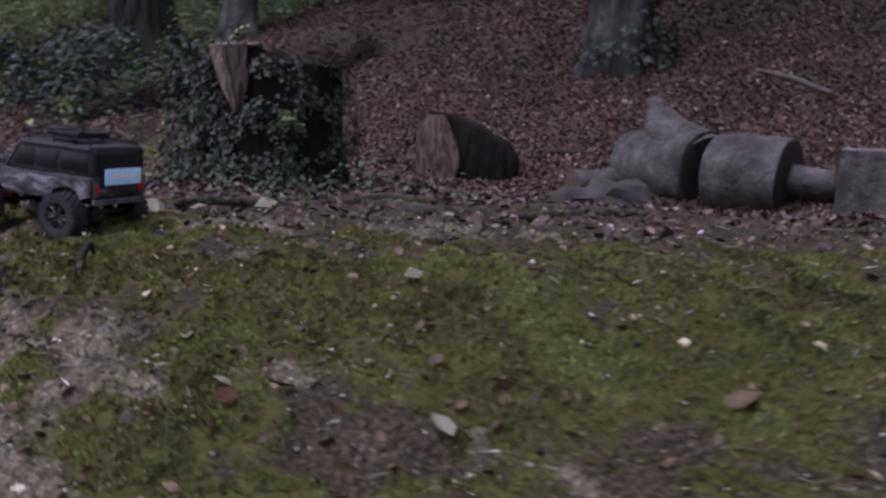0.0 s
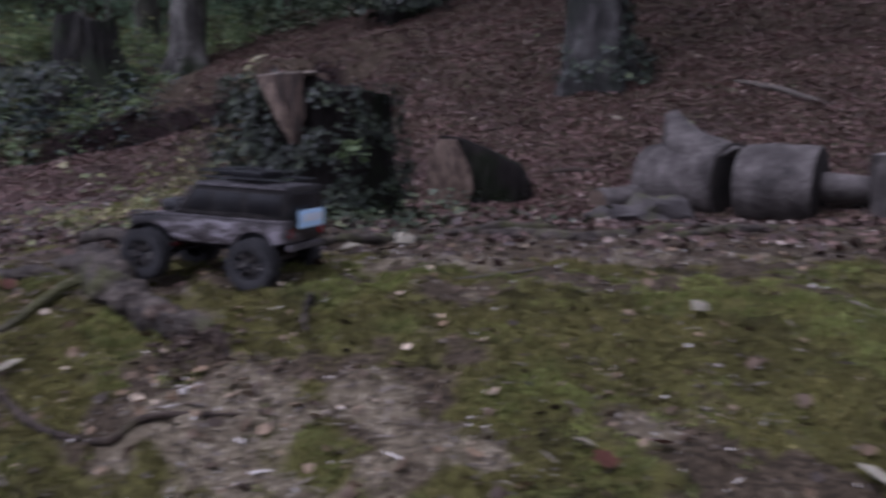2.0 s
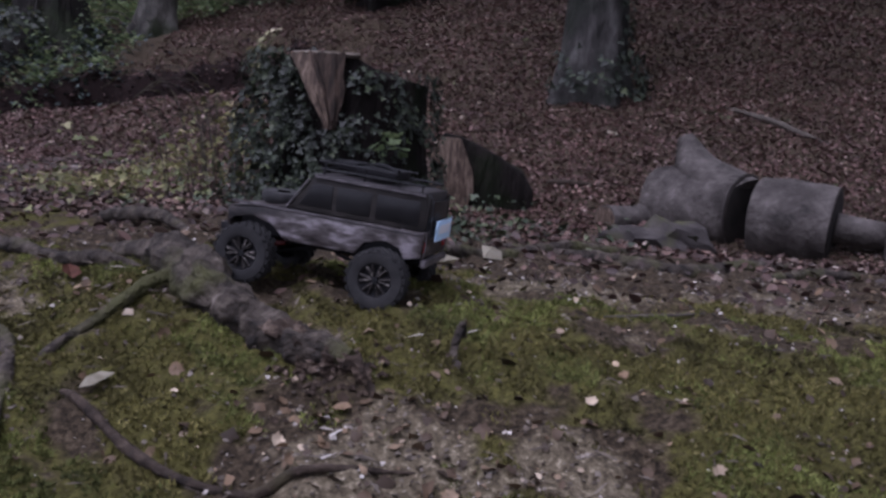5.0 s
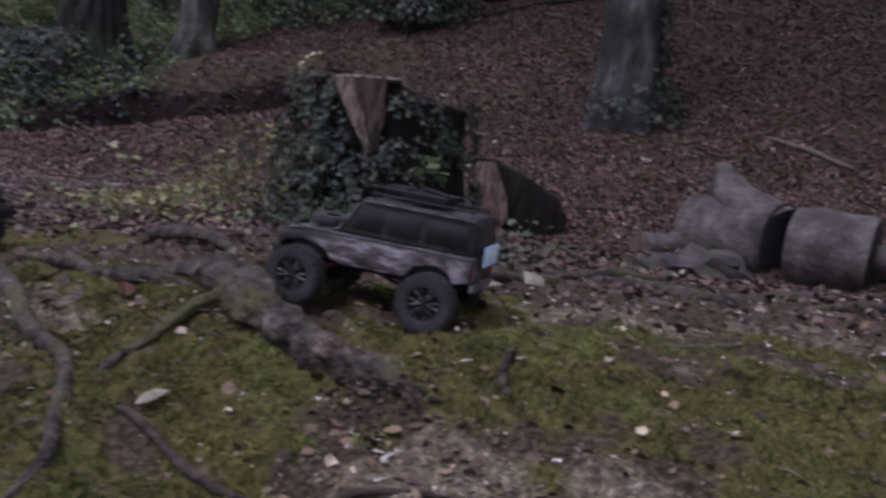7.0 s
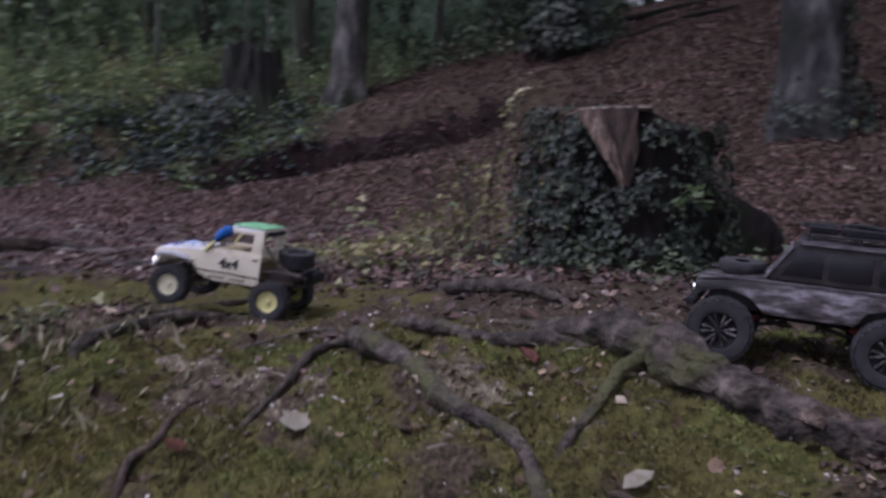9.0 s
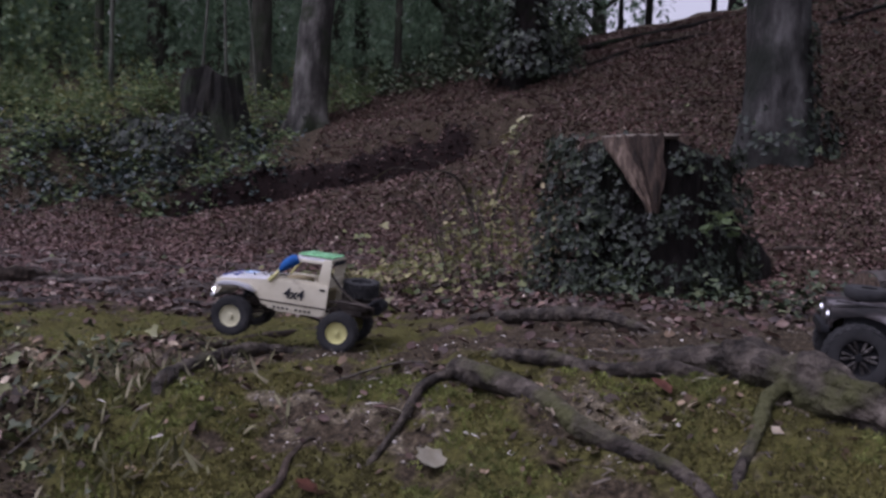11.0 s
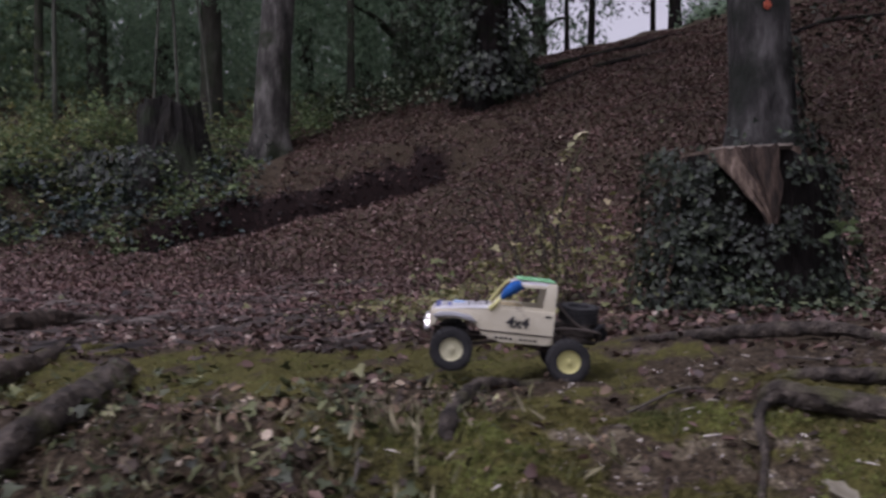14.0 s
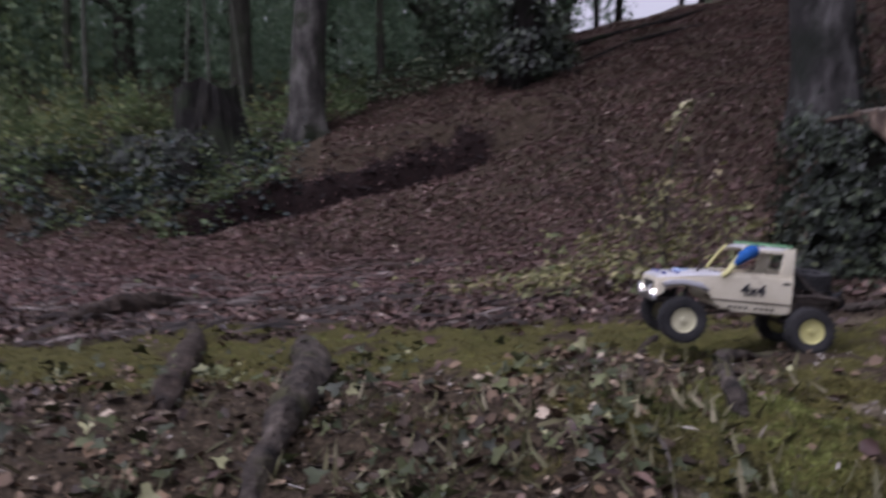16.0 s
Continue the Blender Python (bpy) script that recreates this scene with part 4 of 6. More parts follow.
for k in range(22):
    a, l = rng.uniform(1.2, 4.2), rng.uniform(0.35, 0.8)
    x, y = -1.62 + rng.uniform(-0.3, 0.25), 4.95 + rng.uniform(-0.5, 0.5)
    z = float(ground_z(x, y))
    tube(bm, [(x, y, z), (x + 0.25 * l * math.cos(a), y + 0.15 * l, z + 0.75 * l), (x + 0.6 * l * math.cos(a), y + 0.3 * l * math.sin(a), z + 0.9 * l), (x + 0.9 * l * math.cos(a), y + 0.4 * l * math.sin(a), z + 0.75 * l)], [0.004, 0.004, 0.003, 0.0015], 5, 4)
tube(bm, [(-1.6, 5.1, float(ground_z(-1.6, 5.1))), (-1.62, 5.12, 0.5), (-1.52, 5.15, 0.9), (-1.40, 5.2, 1.12)], [0.007, 0.009, 0.009, 0.004], 6, 4)
stuff("bramble_canes", bpy.data.meshes.new("tmp"), M_ROOT, "dry arching bramble canes by the stump", "bramble")
canes = bpy.data.objects["bramble_canes"]
bm.to_mesh(canes.data)
bm.free()

# ---- sawn logs ----
def log(name, label, pts, rads, seg=28, rough=0.05, ends=True, material=M_LOG, end=M_LOGEND, grain=0.25):
    ob = thing(name, label, "log", "sawn logs")
    bm = bmesh.new()
    rings = tube(bm, pts, rads, seg, 8, rough, grain)
    part("bark", bm, material, ob)
    if ends:
        for i, s in ((0, -1), (-1, 1)):
            a, b3 = Vector(pts[0 if i == 0 else -1]), Vector(pts[1 if i == 0 else -2])
            way = (a - b3).normalized()
            bm = bmesh.new()
            q = way.to_track_quat("Y", "Z").to_matrix().to_4x4()
            r = rads[i] * 0.96
            vs = disc_ring(bm, [(r, -0.01), (r, 0.006), (r * 0.9, 0.011), (r * 0.6, 0.008), (r * 0.3, 0.011), (0.004, 0.009)], 24)
            bm.faces.new(vs[-1])
            bmesh.ops.transform(bm, matrix=Matrix.Translation(a) @ q, verts=bm.verts)
            part("sawn_end", bm, end, ob, "dark sawn end")
    return ob


l1 = log("forked_log", "thick smooth grey log with a forked end lying on leaves", [(1.27, 5.90, 0.27), (1.38, 5.76, 0.27), (1.52, 5.58, 0.26), (1.67, 5.38, 0.26)], [0.25, 0.275, 0.268, 0.275])
bm = bmesh.new()
tube(bm, [(1.62, 5.46, 0.27), (1.54, 5.57, 0.36), (1.45, 5.70, 0.50), (1.37, 5.81, 0.74)], [0.262, 0.235, 0.170, 0.055], 24, 8, 0.07, 0.3)
part("fork_stub", bm, M_LOG, l1)
bm = bmesh.new()
tube(bm, [(1.30, 5.85, 0.18), (1.05, 5.72, 0.15), (0.80, 5.60, 0.12)], [0.15, 0.085, 0.105], 18, 6, 0.08, 0.15)
limb = part("limb", bm, M_LOG, l1)
bm = bmesh.new()
vs = disc_ring(bm, [(0.10, -0.02), (0.10, 0.004), (0.085, 0.008), (0.04, 0.005), (0.004, 0.007)], 20)
bm.faces.new(vs[-1])
bmesh.ops.transform(bm, matrix=Matrix.Translation((0.80, 5.60, 0.12)) @ Vector((-0.25, -0.12, -0.03)).to_track_quat("Y", "Z").to_matrix().to_4x4(), verts=bm.verts)
part("sawn_end", bm, M_CUT, limb, "brown sawn end")
log("round_log", "smooth grey log section lying on leaf litter", [(1.73, 5.30, 0.24), (1.90, 5.15, 0.24), (2.08, 5.01, 0.23)], [0.275, 0.27, 0.268])
log("thin_log", "short thin log wedged behind the log section", [(2.1, 5.02, 0.24), (2.3, 4.9, 0.22), (2.5, 4.8, 0.2)], [0.10, 0.09, 0.085], 18)
up = log("upright_log", "upright grey log section with a flat sawn top", [(2.58, 4.58, -0.15), (2.58, 4.58, 0.2), (2.58, 4.58, 0.44)], [0.37, 0.36, 0.36], 32, 0.06, True, M_LOG, M_CUTGREY)
bm = bmesh.new()
bmesh.ops.create_icosphere(bm, subdivisions=3, radius=1)
for v in bm.verts:
    q = v.co.copy()
    v.co = Vector((0.93 + 0.33 * q.x - 0.08 * q.y, 4.88 + 0.19 * q.y, 0.055 + 0.15 * q.z))
    v.co += 0.10 * q * noise.noise(q * 1.8) + 0.04 * q * noise.noise(q * 4)
tagged(part("boulder", bm, M_STONE), "rounded grey stone lying in front of the logs", "stone")

# a split piece of trunk with one pale face
wl = thing("split_log", "split wedge of trunk with a pale torn face", "log", "sawn logs")
bm = bmesh.new()
prof = [(-0.32, -0.12), (0.38, -0.12), (0.46, 0.0), (0.45, 0.12), (0.36, 0.24), (0.12, 0.36), (-0.12, 0.46), (-0.25, 0.46), (-0.32, 0.30)]
prism(bm, prof, -0.19, 0.17, 0.04)
bmesh.ops.subdivide_edges(bm, edges=bm.edges[:], cuts=2, use_grid_fill=True)
for v in bm.verts:
    v.co += 0.018 * noise.noise_vector(v.co * 6)
bmesh.ops.transform(bm, matrix=pose(0.0, 6.45, 0.15, 0, 0, -10), verts=bm.verts)
part("trunk_piece", bm, M_DARKBARK, wl)
bm = bmesh.new()
prism(bm, [(-0.33, -0.12), (-0.06, -0.12), (0.02, 0.05), (0.0, 0.20), (-0.11, 0.44), (-0.24, 0.44), (-0.33, 0.29)], -0.235, -0.15, 0.012)
bmesh.ops.transform(bm, matrix=pose(0.0, 6.45, 0.15, 0, 0, -10), verts=bm.verts)
part("torn_face", bm, M_CUT, wl, "pale torn wood face")

# logs beside the path
def put_log(name, label, x, y, r, length, rx, rz, top=M_CUTGREY, sink=0.0):
    ob = thing(name, label, "log", "logs beside the path")
    z = float(ground_z(x, y))
    m = pose(x, y, z + r * 0.75 - sink, rx, 0, rz)
    bm = bmesh.new()
    tube(bm, [(0, 0, -length / 2), (0.02, 0, 0), (0, 0, length / 2)], [r, r * 1.02, r * 0.98], 24, 6, 0.06, 0.2)
    bmesh.ops.transform(bm, matrix=m, verts=bm.verts)
    part("bark", bm, M_DARKBARK, ob)
    bm = bmesh.new()
    vs = disc_ring(bm, [(r * 0.97, -0.01), (r * 0.97, 0.008), (r * 0.85, 0.013), (r * 0.4, 0.009), (0.005, 0.012)], 22)
    bm.faces.new(vs[-1])
    bmesh.ops.transform(bm, matrix=m @ Matrix.Translation((0, 0, length / 2)) @ pose(0, 0, 0, 90, 0, 0), verts=bm.verts)
    part("sawn_end", bm, top, ob, "pale grey sawn face")


def sawn_block(m, size, label):
    """A squared, roughly sawn piece of trunk, with a pale weathered face on top."""
    ob = thing("sawn_log", label, "log", "logs beside the path")
    a, b4, h = size
    bm = bmesh.new()
    box(bm, -a / 2, a / 2, -b4 / 2, b4 / 2, -h, 0, 0.03)
    bmesh.ops.subdivide_edges(bm, edges=bm.edges[:], cuts=2, use_grid_fill=True)
    for v in bm.verts:
        v.co += 0.03 * noise.noise_vector(v.co * 4)
    bmesh.ops.transform(bm, matrix=m, verts=bm.verts)
    part("bark", bm, M_WOODBARK, ob)
    bm = bmesh.new()
    prism(bm, [(-a * 0.5, -b4 * 0.44), (a * 0.42, -b4 * 0.5), (a * 0.5, b4 * 0.4), (a * 0.1, b4 * 0.5), (-a * 0.46, b4 * 0.42)], -0.02, 0.03, 0.008)
    bmesh.ops.transform(bm, matrix=m @ pose(0, 0, 0, -90, 0, 0), verts=bm.verts)
    part("sawn_face", bm, M_CUTGREY, ob, "pale grey sawn face")


m = pose(-9.95, 10.85, float(ground_z(-9.95, 10.85)) + 0.42, 68, 0, 38) @ pose(0, 0, 0, 0, 0, -37)
sawn_block(m, (0.70, 0.54, 0.52), "tilted block of trunk with a pale sawn face")
m = pose(-9.85, 11.6, float(ground_z(-9.85, 11.6)) + 0.62, 62, 0, 20) @ pose(0, 0, 0, 0, 0, -20)
sawn_block(m, (0.5, 0.26, 0.45), "second sawn block leaning behind the first")
put_log("sawn_log", "upright sawn log round on the path edge", -6.84, 6.1, 0.31, 0.34, 4, 0, M_CUTGREY, 0.08)
put_log("sawn_log", "log lying among brambles", -9.9, 12.6, 0.24, 0.9, 86, -70, M_LOGEND)
put_log("sawn_log", "dark brown log lying beside the path", -9.8, 9.9, 0.2, 0.9, 88, 70, M_LOGEND)
put_log("rotten_log", "short rotten brown log beside the grey stone", -10.6, 13.5, 0.16, 0.6, 86, 80, M_LOGEND)
bm = bmesh.new()
bmesh.ops.create_icosphere(bm, subdivisions=3, radius=1)
for v in bm.verts:
    q = v.co.copy()
    v.co = Vector((-10.05, 13.5, float(ground_z(-10.05, 13.5)) + 0.16)) + Vector((0.26 * q.x, 0.2 * q.y, 0.17 * q.z)) + 0.05 * q * noise.noise(q * 2.3)
tagged(part("boulder", bm, M_STONE), "grey stone lying in the undergrowth", "stone")
c = on_ground(3000, -6.5, -2.6, 3.4, 8.0, 0.014, lambda x, y: np.clip(0.4 + 0.7 * ripple(x, y, 0.9), 0, 1))
stuff("twigs", leaves("twigs", c, rng.uniform(0.06, 0.24, len(c)) , "straw", 0.12), leafy("scattered_twigs", [(0, (0.008, 0.006, 0.005)), (0.6, (0.03, 0.023, 0.019)), (0.9, (0.09, 0.075, 0.065)), (1, (0.2, 0.17, 0.15))], 0.8), "thin twigs scattered over the path", "twigs")
root("fallen_stick", "thick dark rotting branch on the path", [(-4.60, 4.48, 0.0), (-4.50, 4.75, 0.03), (-4.40, 5.08, 0.035), (-4.30, 5.45, 0.01)], [0.030, 0.055, 0.058, 0.035], M_DARKROOT, rough=0.5, category="stick", group="fallen sticks")
root("fallen_stick", "short black rotting log on the path", [(-5.62, 5.35, 0.0), (-5.54, 5.48, 0.03), (-5.44, 5.64, 0.0)], [0.03, 0.05, 0.03], M_DARKROOT, rough=0.5, category="stick", group="fallen sticks")
root("fallen_branch", "weathered grey branch lying along the path edge", [(-1.78, 3.05, 0.0), (-1.62, 2.72, 0.03), (-1.45, 2.5, 0.03), (-1.33, 2.36, 0.0)], [0.012, 0.021, 0.021, 0.012], M_ROOT, rough=0.4, category="stick", group="fallen sticks")
for k in range(48):
    x, y = rng.uniform(-6.0, -2.6), rng.uniform(4.6, 8.2)
    if k > 39:
        x, y = rng.uniform(-1.5, 3.5), rng.uniform(7, 13)
    lx, ly, r = rng.uniform(0.10, 0.42), rng.uniform(-0.12, 0.12), rng.uniform(0.008, 0.024)
    root("fallen_stick", "dark rotting stick lying among the litter", [(x - lx, y - ly, -0.004), (x - 0.3 * lx, y + 0.12 * lx * math.sin(9 * k), 0.010), (x + 0.35 * lx, y - 0.1 * lx * math.cos(5 * k), 0.006), (x + lx, y + ly, -0.004)], [r * 0.4, r, r * 0.85, r * 0.3], M_DARKROOT, rough=0.5, seg=9, category="stick", group="fallen sticks")

# ---- trees ----
def tree(name, label, x, y, profile, height, lean=(0, 0), bark=M_BARK, flare=0.25, lobes=5, seed=0.0, crown=0, crown_base=5.0, radius=2.6, leaf=0.28, limbs=6, group="woodland trees", seg=28):
    z = float(ground_z(x, y)) - 0.12
    ob = thing(name, label, "tree", group, pose(x, y, z))
    bm = bmesh.new()
    hs = np.linspace(-0.7, height, 80)
    r0 = profile[1]
    taper = r0 * (1 - 0.62 * np.clip(hs / height, 0, 1) ** 1.2) * (1 + (profile[0] / r0 - 1) * 1.5 * np.exp(-np.clip(hs, 0, 99) / 0.32))
    loops = trunk_mesh(bm, (0, 0), -0.7, height, list(taper), lean, seg, 64 if seg > 20 else 30, flare, lobes, 0.10, seed)
    bm.faces.new(loops[-1])
    for k in range(limbs):
        h = rng.uniform(crown_base / height, 0.95)
        a = rng.uniform(0, 6.28)
        cx, cy, cz = lean[0] * h**1.6, lean[1] * h**1.6, h * height
        l = radius * rng.uniform(0.5, 0.95)
        r = float(np.interp(h, np.linspace(0, 1, len(profile)), profile)) * 0.45
        tube(bm, [(cx, cy, cz), (cx + 0.5 * l * math.cos(a), cy + 0.5 * l * math.sin(a), cz + 0.25 * l), (cx + l * math.cos(a), cy + l * math.sin(a), cz + 0.35 * l)], [r, r * 0.6, r * 0.15], 7, 4, 0.1)
    part("trunk", bm, bark, ob)
    if crown:
        h = rng.uniform(0, 1, crown)
        a = rng.uniform(0, 6.28, crown)
        rr = radius * np.sqrt(rng.uniform(0, 1, crown)) * np.sin(np.clip(h * 0.85 + 0.15, 0, 1) * 3.1416) ** 0.5
        cz = crown_base + h * (height * 1.05 - crown_base)
        p = np.column_stack([rr * np.cos(a) + lean[0] * (cz / height) ** 1.6, rr * np.sin(a) + lean[1] * (cz / height) ** 1.6, cz])
        p = p[rng.uniform(0, 1, len(p)) > 0.65 * (p[:, 2] - crown_base) / (height - crown_base)]
        clump = ripple(p[:, 0] + 1.3 * p[:, 2] + 5 * seed, p[:, 1] - 0.7 * p[:, 2], 1.5)
        p = p[clump > -0.25]
        stuff("crown", leaves("crown", p, rng.uniform(0.6, 1.3, len(p)) * leaf, "spray", 1.3), M_WOODS, "dark green leaves in clumps with gaps", "", ob)
    return ob


# crown stays out of view; widened and thickened to shade the right hillside
right_tree = tree("beech_tree", "tall beech with grey buttressed trunk and ivy foot", 1.66, 9.5, [0.46, 0.345, 0.335, 0.32, 0.31, 0.30, 0.28, 0.25, 0.2, 0.12], 14, (-0.6, 0.2), bark=M_BEECHBARK, flare=0.22, seed=0.6, crown=2600, crown_base=6.5, radius=4.6, leaf=0.40, limbs=10)
p, nn = skin_leaves(520, (0.05, -0.02), 0.56, 0.40, 0.08, 0.6, 3.3, 6.5, 0.14, lambda a, h: (0.25 + 0.6 * ss(4.3, 5.2, a)) * (1 - 0.6 * h))
stuff("ivy", leaves("ivy", p, rng.uniform(0.05, 0.10, len(p)), "ivy", normals=nn), M_IVY, "dark ivy at the foot of the trunk", "", right_tree)
p, nn = skin_leaves(130, (0.0, 0.0), 0.40, 0.36, 0.4, 1.5, 5.2, 5.9, 0.04)
stuff("ivy_strand", leaves("ivy_strand", p, rng.uniform(0.05, 0.09, len(p)), "ivy", normals=nn), M_IVY, "ivy strand climbing the trunk", "", right_tree)
bm = bmesh.new()
bmesh.ops.create_icosphere(bm, subdivisions=2, radius=1)
for v in bm.verts:
    v.co = Vector((-0.09 + 0.045 * v.co.x, -0.332 + 0.012 * v.co.y, 1.83 + 0.05 * v.co.z)) + 0.014 * noise.noise_vector(v.co * 4)
part("paint_mark", bm, M_MARK, right_tree, "round orange paint mark")

tree("beech_tree", "slender beech with curved pale grey trunk", -4.55, 15.6, [0.42, 0.315, 0.30, 0.29, 0.28, 0.27, 0.25, 0.22, 0.17, 0.10], 15, (2.4, 0.3), flare=0.24, seed=2.1, crown=700, crown_base=7.5, radius=3.4, leaf=0.32)
it = tree("ivy_clad_tree", "dark tree trunk wrapped in ivy on the slope", -0.55, 15.7, [0.45, 0.36, 0.33, 0.31, 0.29, 0.25, 0.15], 14, (0.1, 0.4), bark=M_DARKBARK, seed=4.0, crown=1500, crown_base=4.2, radius=3.2, leaf=0.3)
p, nn = skin_leaves(2600, (0, 0), 0.46, 0.36, 0.1, 4.6, 0, 6.28, 0.20, lambda a, h: 0.35 + 0.5 * ripple(a, h * 4, 1.2))
stuff("ivy", leaves("ivy", p, rng.uniform(0.07, 0.14, len(p)), "ivy", normals=nn), M_IVY, "thick ivy round the trunk", "", it)
p, nn = skin_leaves(700, (-0.05, -0.1), 0.6, 0.4, 0.1, 0.9, 0, 6.28, 0.4)
stuff("ivy_foot", leaves("ivy_foot", p, rng.uniform(0.07, 0.14, len(p)), "ivy", normals=nn), M_IVY, "ivy spreading at the tree's foot", "", it)

far_stump = thing("old_stump", "old dark broken tree stump on the wooded bank", "tree stump", at=pose(-6.1, 15.0, float(ground_z(-6.1, 15.0)) - 0.05))
bm = bmesh.new()
lo = trunk_mesh(bm, (0.02, 0), -1.0, 1.36, [1.3, 1.15, 1.0, 0.84, 0.68, 0.59, 0.53, 0.48], seg=64, rings=26, flare=0.2, rough=0.2, seed=3.3)
for loop in lo:
    for v in loop:
        d = Vector((v.co.x, v.co.y, 0)).normalized()
        v.co += d * (0.08 * noise.noise((d.x * 4, d.y * 4, v.co.z * 0.7)) + 0.05 * noise.noise((d.x * 11, d.y * 11, v.co.z * 2)))
for v in lo[-1]:
    v.co.z += 0.16 * noise.noise(v.co * 4) + 0.05 * noise.noise(v.co * 13)
bm.faces.new(lo[-1])
part("trunk", bm, M_STUMPBARK, far_stump)
p, nn = skin_leaves(1500, (-0.45, -0.1), 1.35, 0.6, -0.1, 0.55, 2.2, 5.4, 0.35, lambda a, h: 0.5 + 0.5 * ripple(a * 0.4, h, 0.4))
stuff("ivy", leaves("ivy", p, rng.uniform(0.06, 0.12, len(p)), "ivy", normals=nn), M_IVY, "dark ivy round the stump's foot", "", far_stump)

for k, (x, y, r, h, lx, lab) in enumerate(((-7.0, 17.2, 0.03, 9, 0.9, "thin pale sapling behind the old stump"), (-5.75, 17.0, 0.024, 9, -1.3, "thin leaning sapling on the wooded bank"), (-3.2, 19.5, 0.09, 10, 0.3, "slim young tree on the bank"), (-9.8, 19.0, 0.10, 10, 0.4, "young tree with pale trunk"), (-6.55, 17.6, 0.036, 9, -0.35, "thin pale sapling rising behind the old stump"), (-9.1, 18.0, 0.05, 9, 0.2, "pale sapling among green undergrowth"), (3.3, 23.5, 0.10, 9, 0.9, "dark leaning tree on the hill crest"), (2.2, 21.5, 0.06, 9, 0.1, "thin dark tree on the hill crest"), (5.2, 22.0, 0.16, 9, -0.3, "dark tree trunk on the hill crest"))):
    tree("sapling", lab, x, y, [r * 1.3, r, r * 0.9, r * 0.8, r * 0.5], h, (lx, 0), bark=M_PALEBARK if y < 19 else (M_WOODBARK if x < 0 else M_DARKBARK), flare=0.1, seed=k * 1.7, crown=500, crown_base=3.4 if y < 20 else 3.0, radius=1.1, leaf=0.16, limbs=4, seg=12)

protos = []
for k in range(4):
    protos.append(tree("woodland_tree", ("dense dark green woodland tree", "dark leafy woodland tree with straight trunk", "shady evergreen woodland tree", "tall woodland tree with low branches")[k], -12 + 7.3 * k, 24 + 1.5 * k, [0.30, 0.24, 0.22, 0.20, 0.16, 0.08], 12.5, (0.3 * math.sin(k * 2), 0.2), bark=M_WOODBARK, seed=k * 2.3, crown=5200, crown_base=(1.6, 2.6, 0.9, 2.0)[k], radius=2.9, leaf=0.23, limbs=9, seg=14))
spots = []
for i in range(1500):
    x, y = rng.uniform(-38, 24), rng.uniform(18.5, 44)
    lo_x, hi_x = -2.6 + (y - 0.35) * 0.20, -2.6 + (y - 0.35) * 0.42
    if lo_x - 3.0 < x < hi_x + 2.2 or (x > 0.5 and y < 24) or (x > -4.0 and y < 21.0) or x < -4.5 - 0.9 * y or abs((x + 3.0) / y + 0.585) < 0.045 or x > 1.5 + 0.72 * y:
        continue
    if all((x - a) ** 2 + (y - b) ** 2 > 3.3**2 for a, b in spots):
        spots.append((x, y))
spots = sorted(spots, key=lambda p: p[1])
for i, (x, y) in enumerate(spots[:105]):
    s = rng.uniform(0.8, 1.25)
    ob = copy_thing(protos[i % 4], pose(x, y, float(ground_z(x, y)) - 0.15, 0, 0, rng.uniform(0, 360)))

# ---- undergrowth ----
def under_keep(x, y):
    return ss(-0.2, 0.9, y - bank_edge(x)) * np.clip(0.6 + 0.55 * ripple(x, y, 1.3), 0.08, 1) * (1 - ss(-5.4, -4.4, x) * ss(17.0, 15.6, y)) * (1 - 0.8 * hole(x, y, -7.0, 13.2, 2.2, 1.9))


c = bush(88000, -13.5, -3.5, 9.8, 18.5, 0.75, under_keep)
low = ss(0.0, 2.2, c[:, 1] - bank_edge(c[:, 0]))
gz = ground_z(c[:, 0], c[:, 1])
c[:, 2] = gz + (c[:, 2] - gz) * (0.3 + 0.7 * low) * np.clip(0.75 + 0.75 * ripple(c[:, 0], c[:, 1], 2.1), 0.2, 1.7)
stuff("brambles", leaves("brambles", c, rng.uniform(0.04, 0.105, len(c)), "ivy", 0.5), M_BRAMBLE, "tangled green bramble undergrowth on the bank", "bramble")
c = bush(12000, -13, -5.0, 12.0, 18.5, 1.0, lambda x, y: ss(0.35, 0.9, ripple(x, y, 2.2)) * ss(0.4, 1.5, y - bank_edge(x)))
stuff("yellow_brambles", leaves("yellow_brambles", c, rng.uniform(0.05, 0.11, len(c)), "ivy", 0.5), leafy("yellow_green_bramble", [(0, (0.07, 0.08, 0.026)), (0.6, (0.135, 0.145, 0.05)), (1, (0.23, 0.22, 0.09))], 0.55, 1.2, 0.4, 0.3), "yellow green bramble leaves on the bank", "bramble")
c = bush(22000, -4.2, 0.6, 15.2, 20.5, 0.5, lambda x, y: np.clip(0.6 + 0.5 * ripple(x, y, 1.4), 0, 1) * ss(15.6, 17.2, y + 0.3 * x))
stuff("ivy_bank", leaves("ivy_bank", c, rng.uniform(0.04, 0.10, len(c)), "ivy", 0.55), leafy("bank_ivy", [(0, (0.024, 0.042, 0.022)), (0.6, (0.065, 0.09, 0.048)), (1, (0.17, 0.19, 0.11))], 0.5, 1.0, 0.4), "ivy covered bank under the trees", "ivy")
c = bush(26000, -10.5, -4.4, 9.5, 16.2, 0.6, lambda x, y: ss(-0.4, 0.5, y - bank_edge(x)) * np.clip(1.2 * hole(x, y, -7.0, 13.2, 2.2, 1.9), 0, 1) * np.clip(0.6 + 0.5 * ripple(x, y, 1.0), 0, 1))
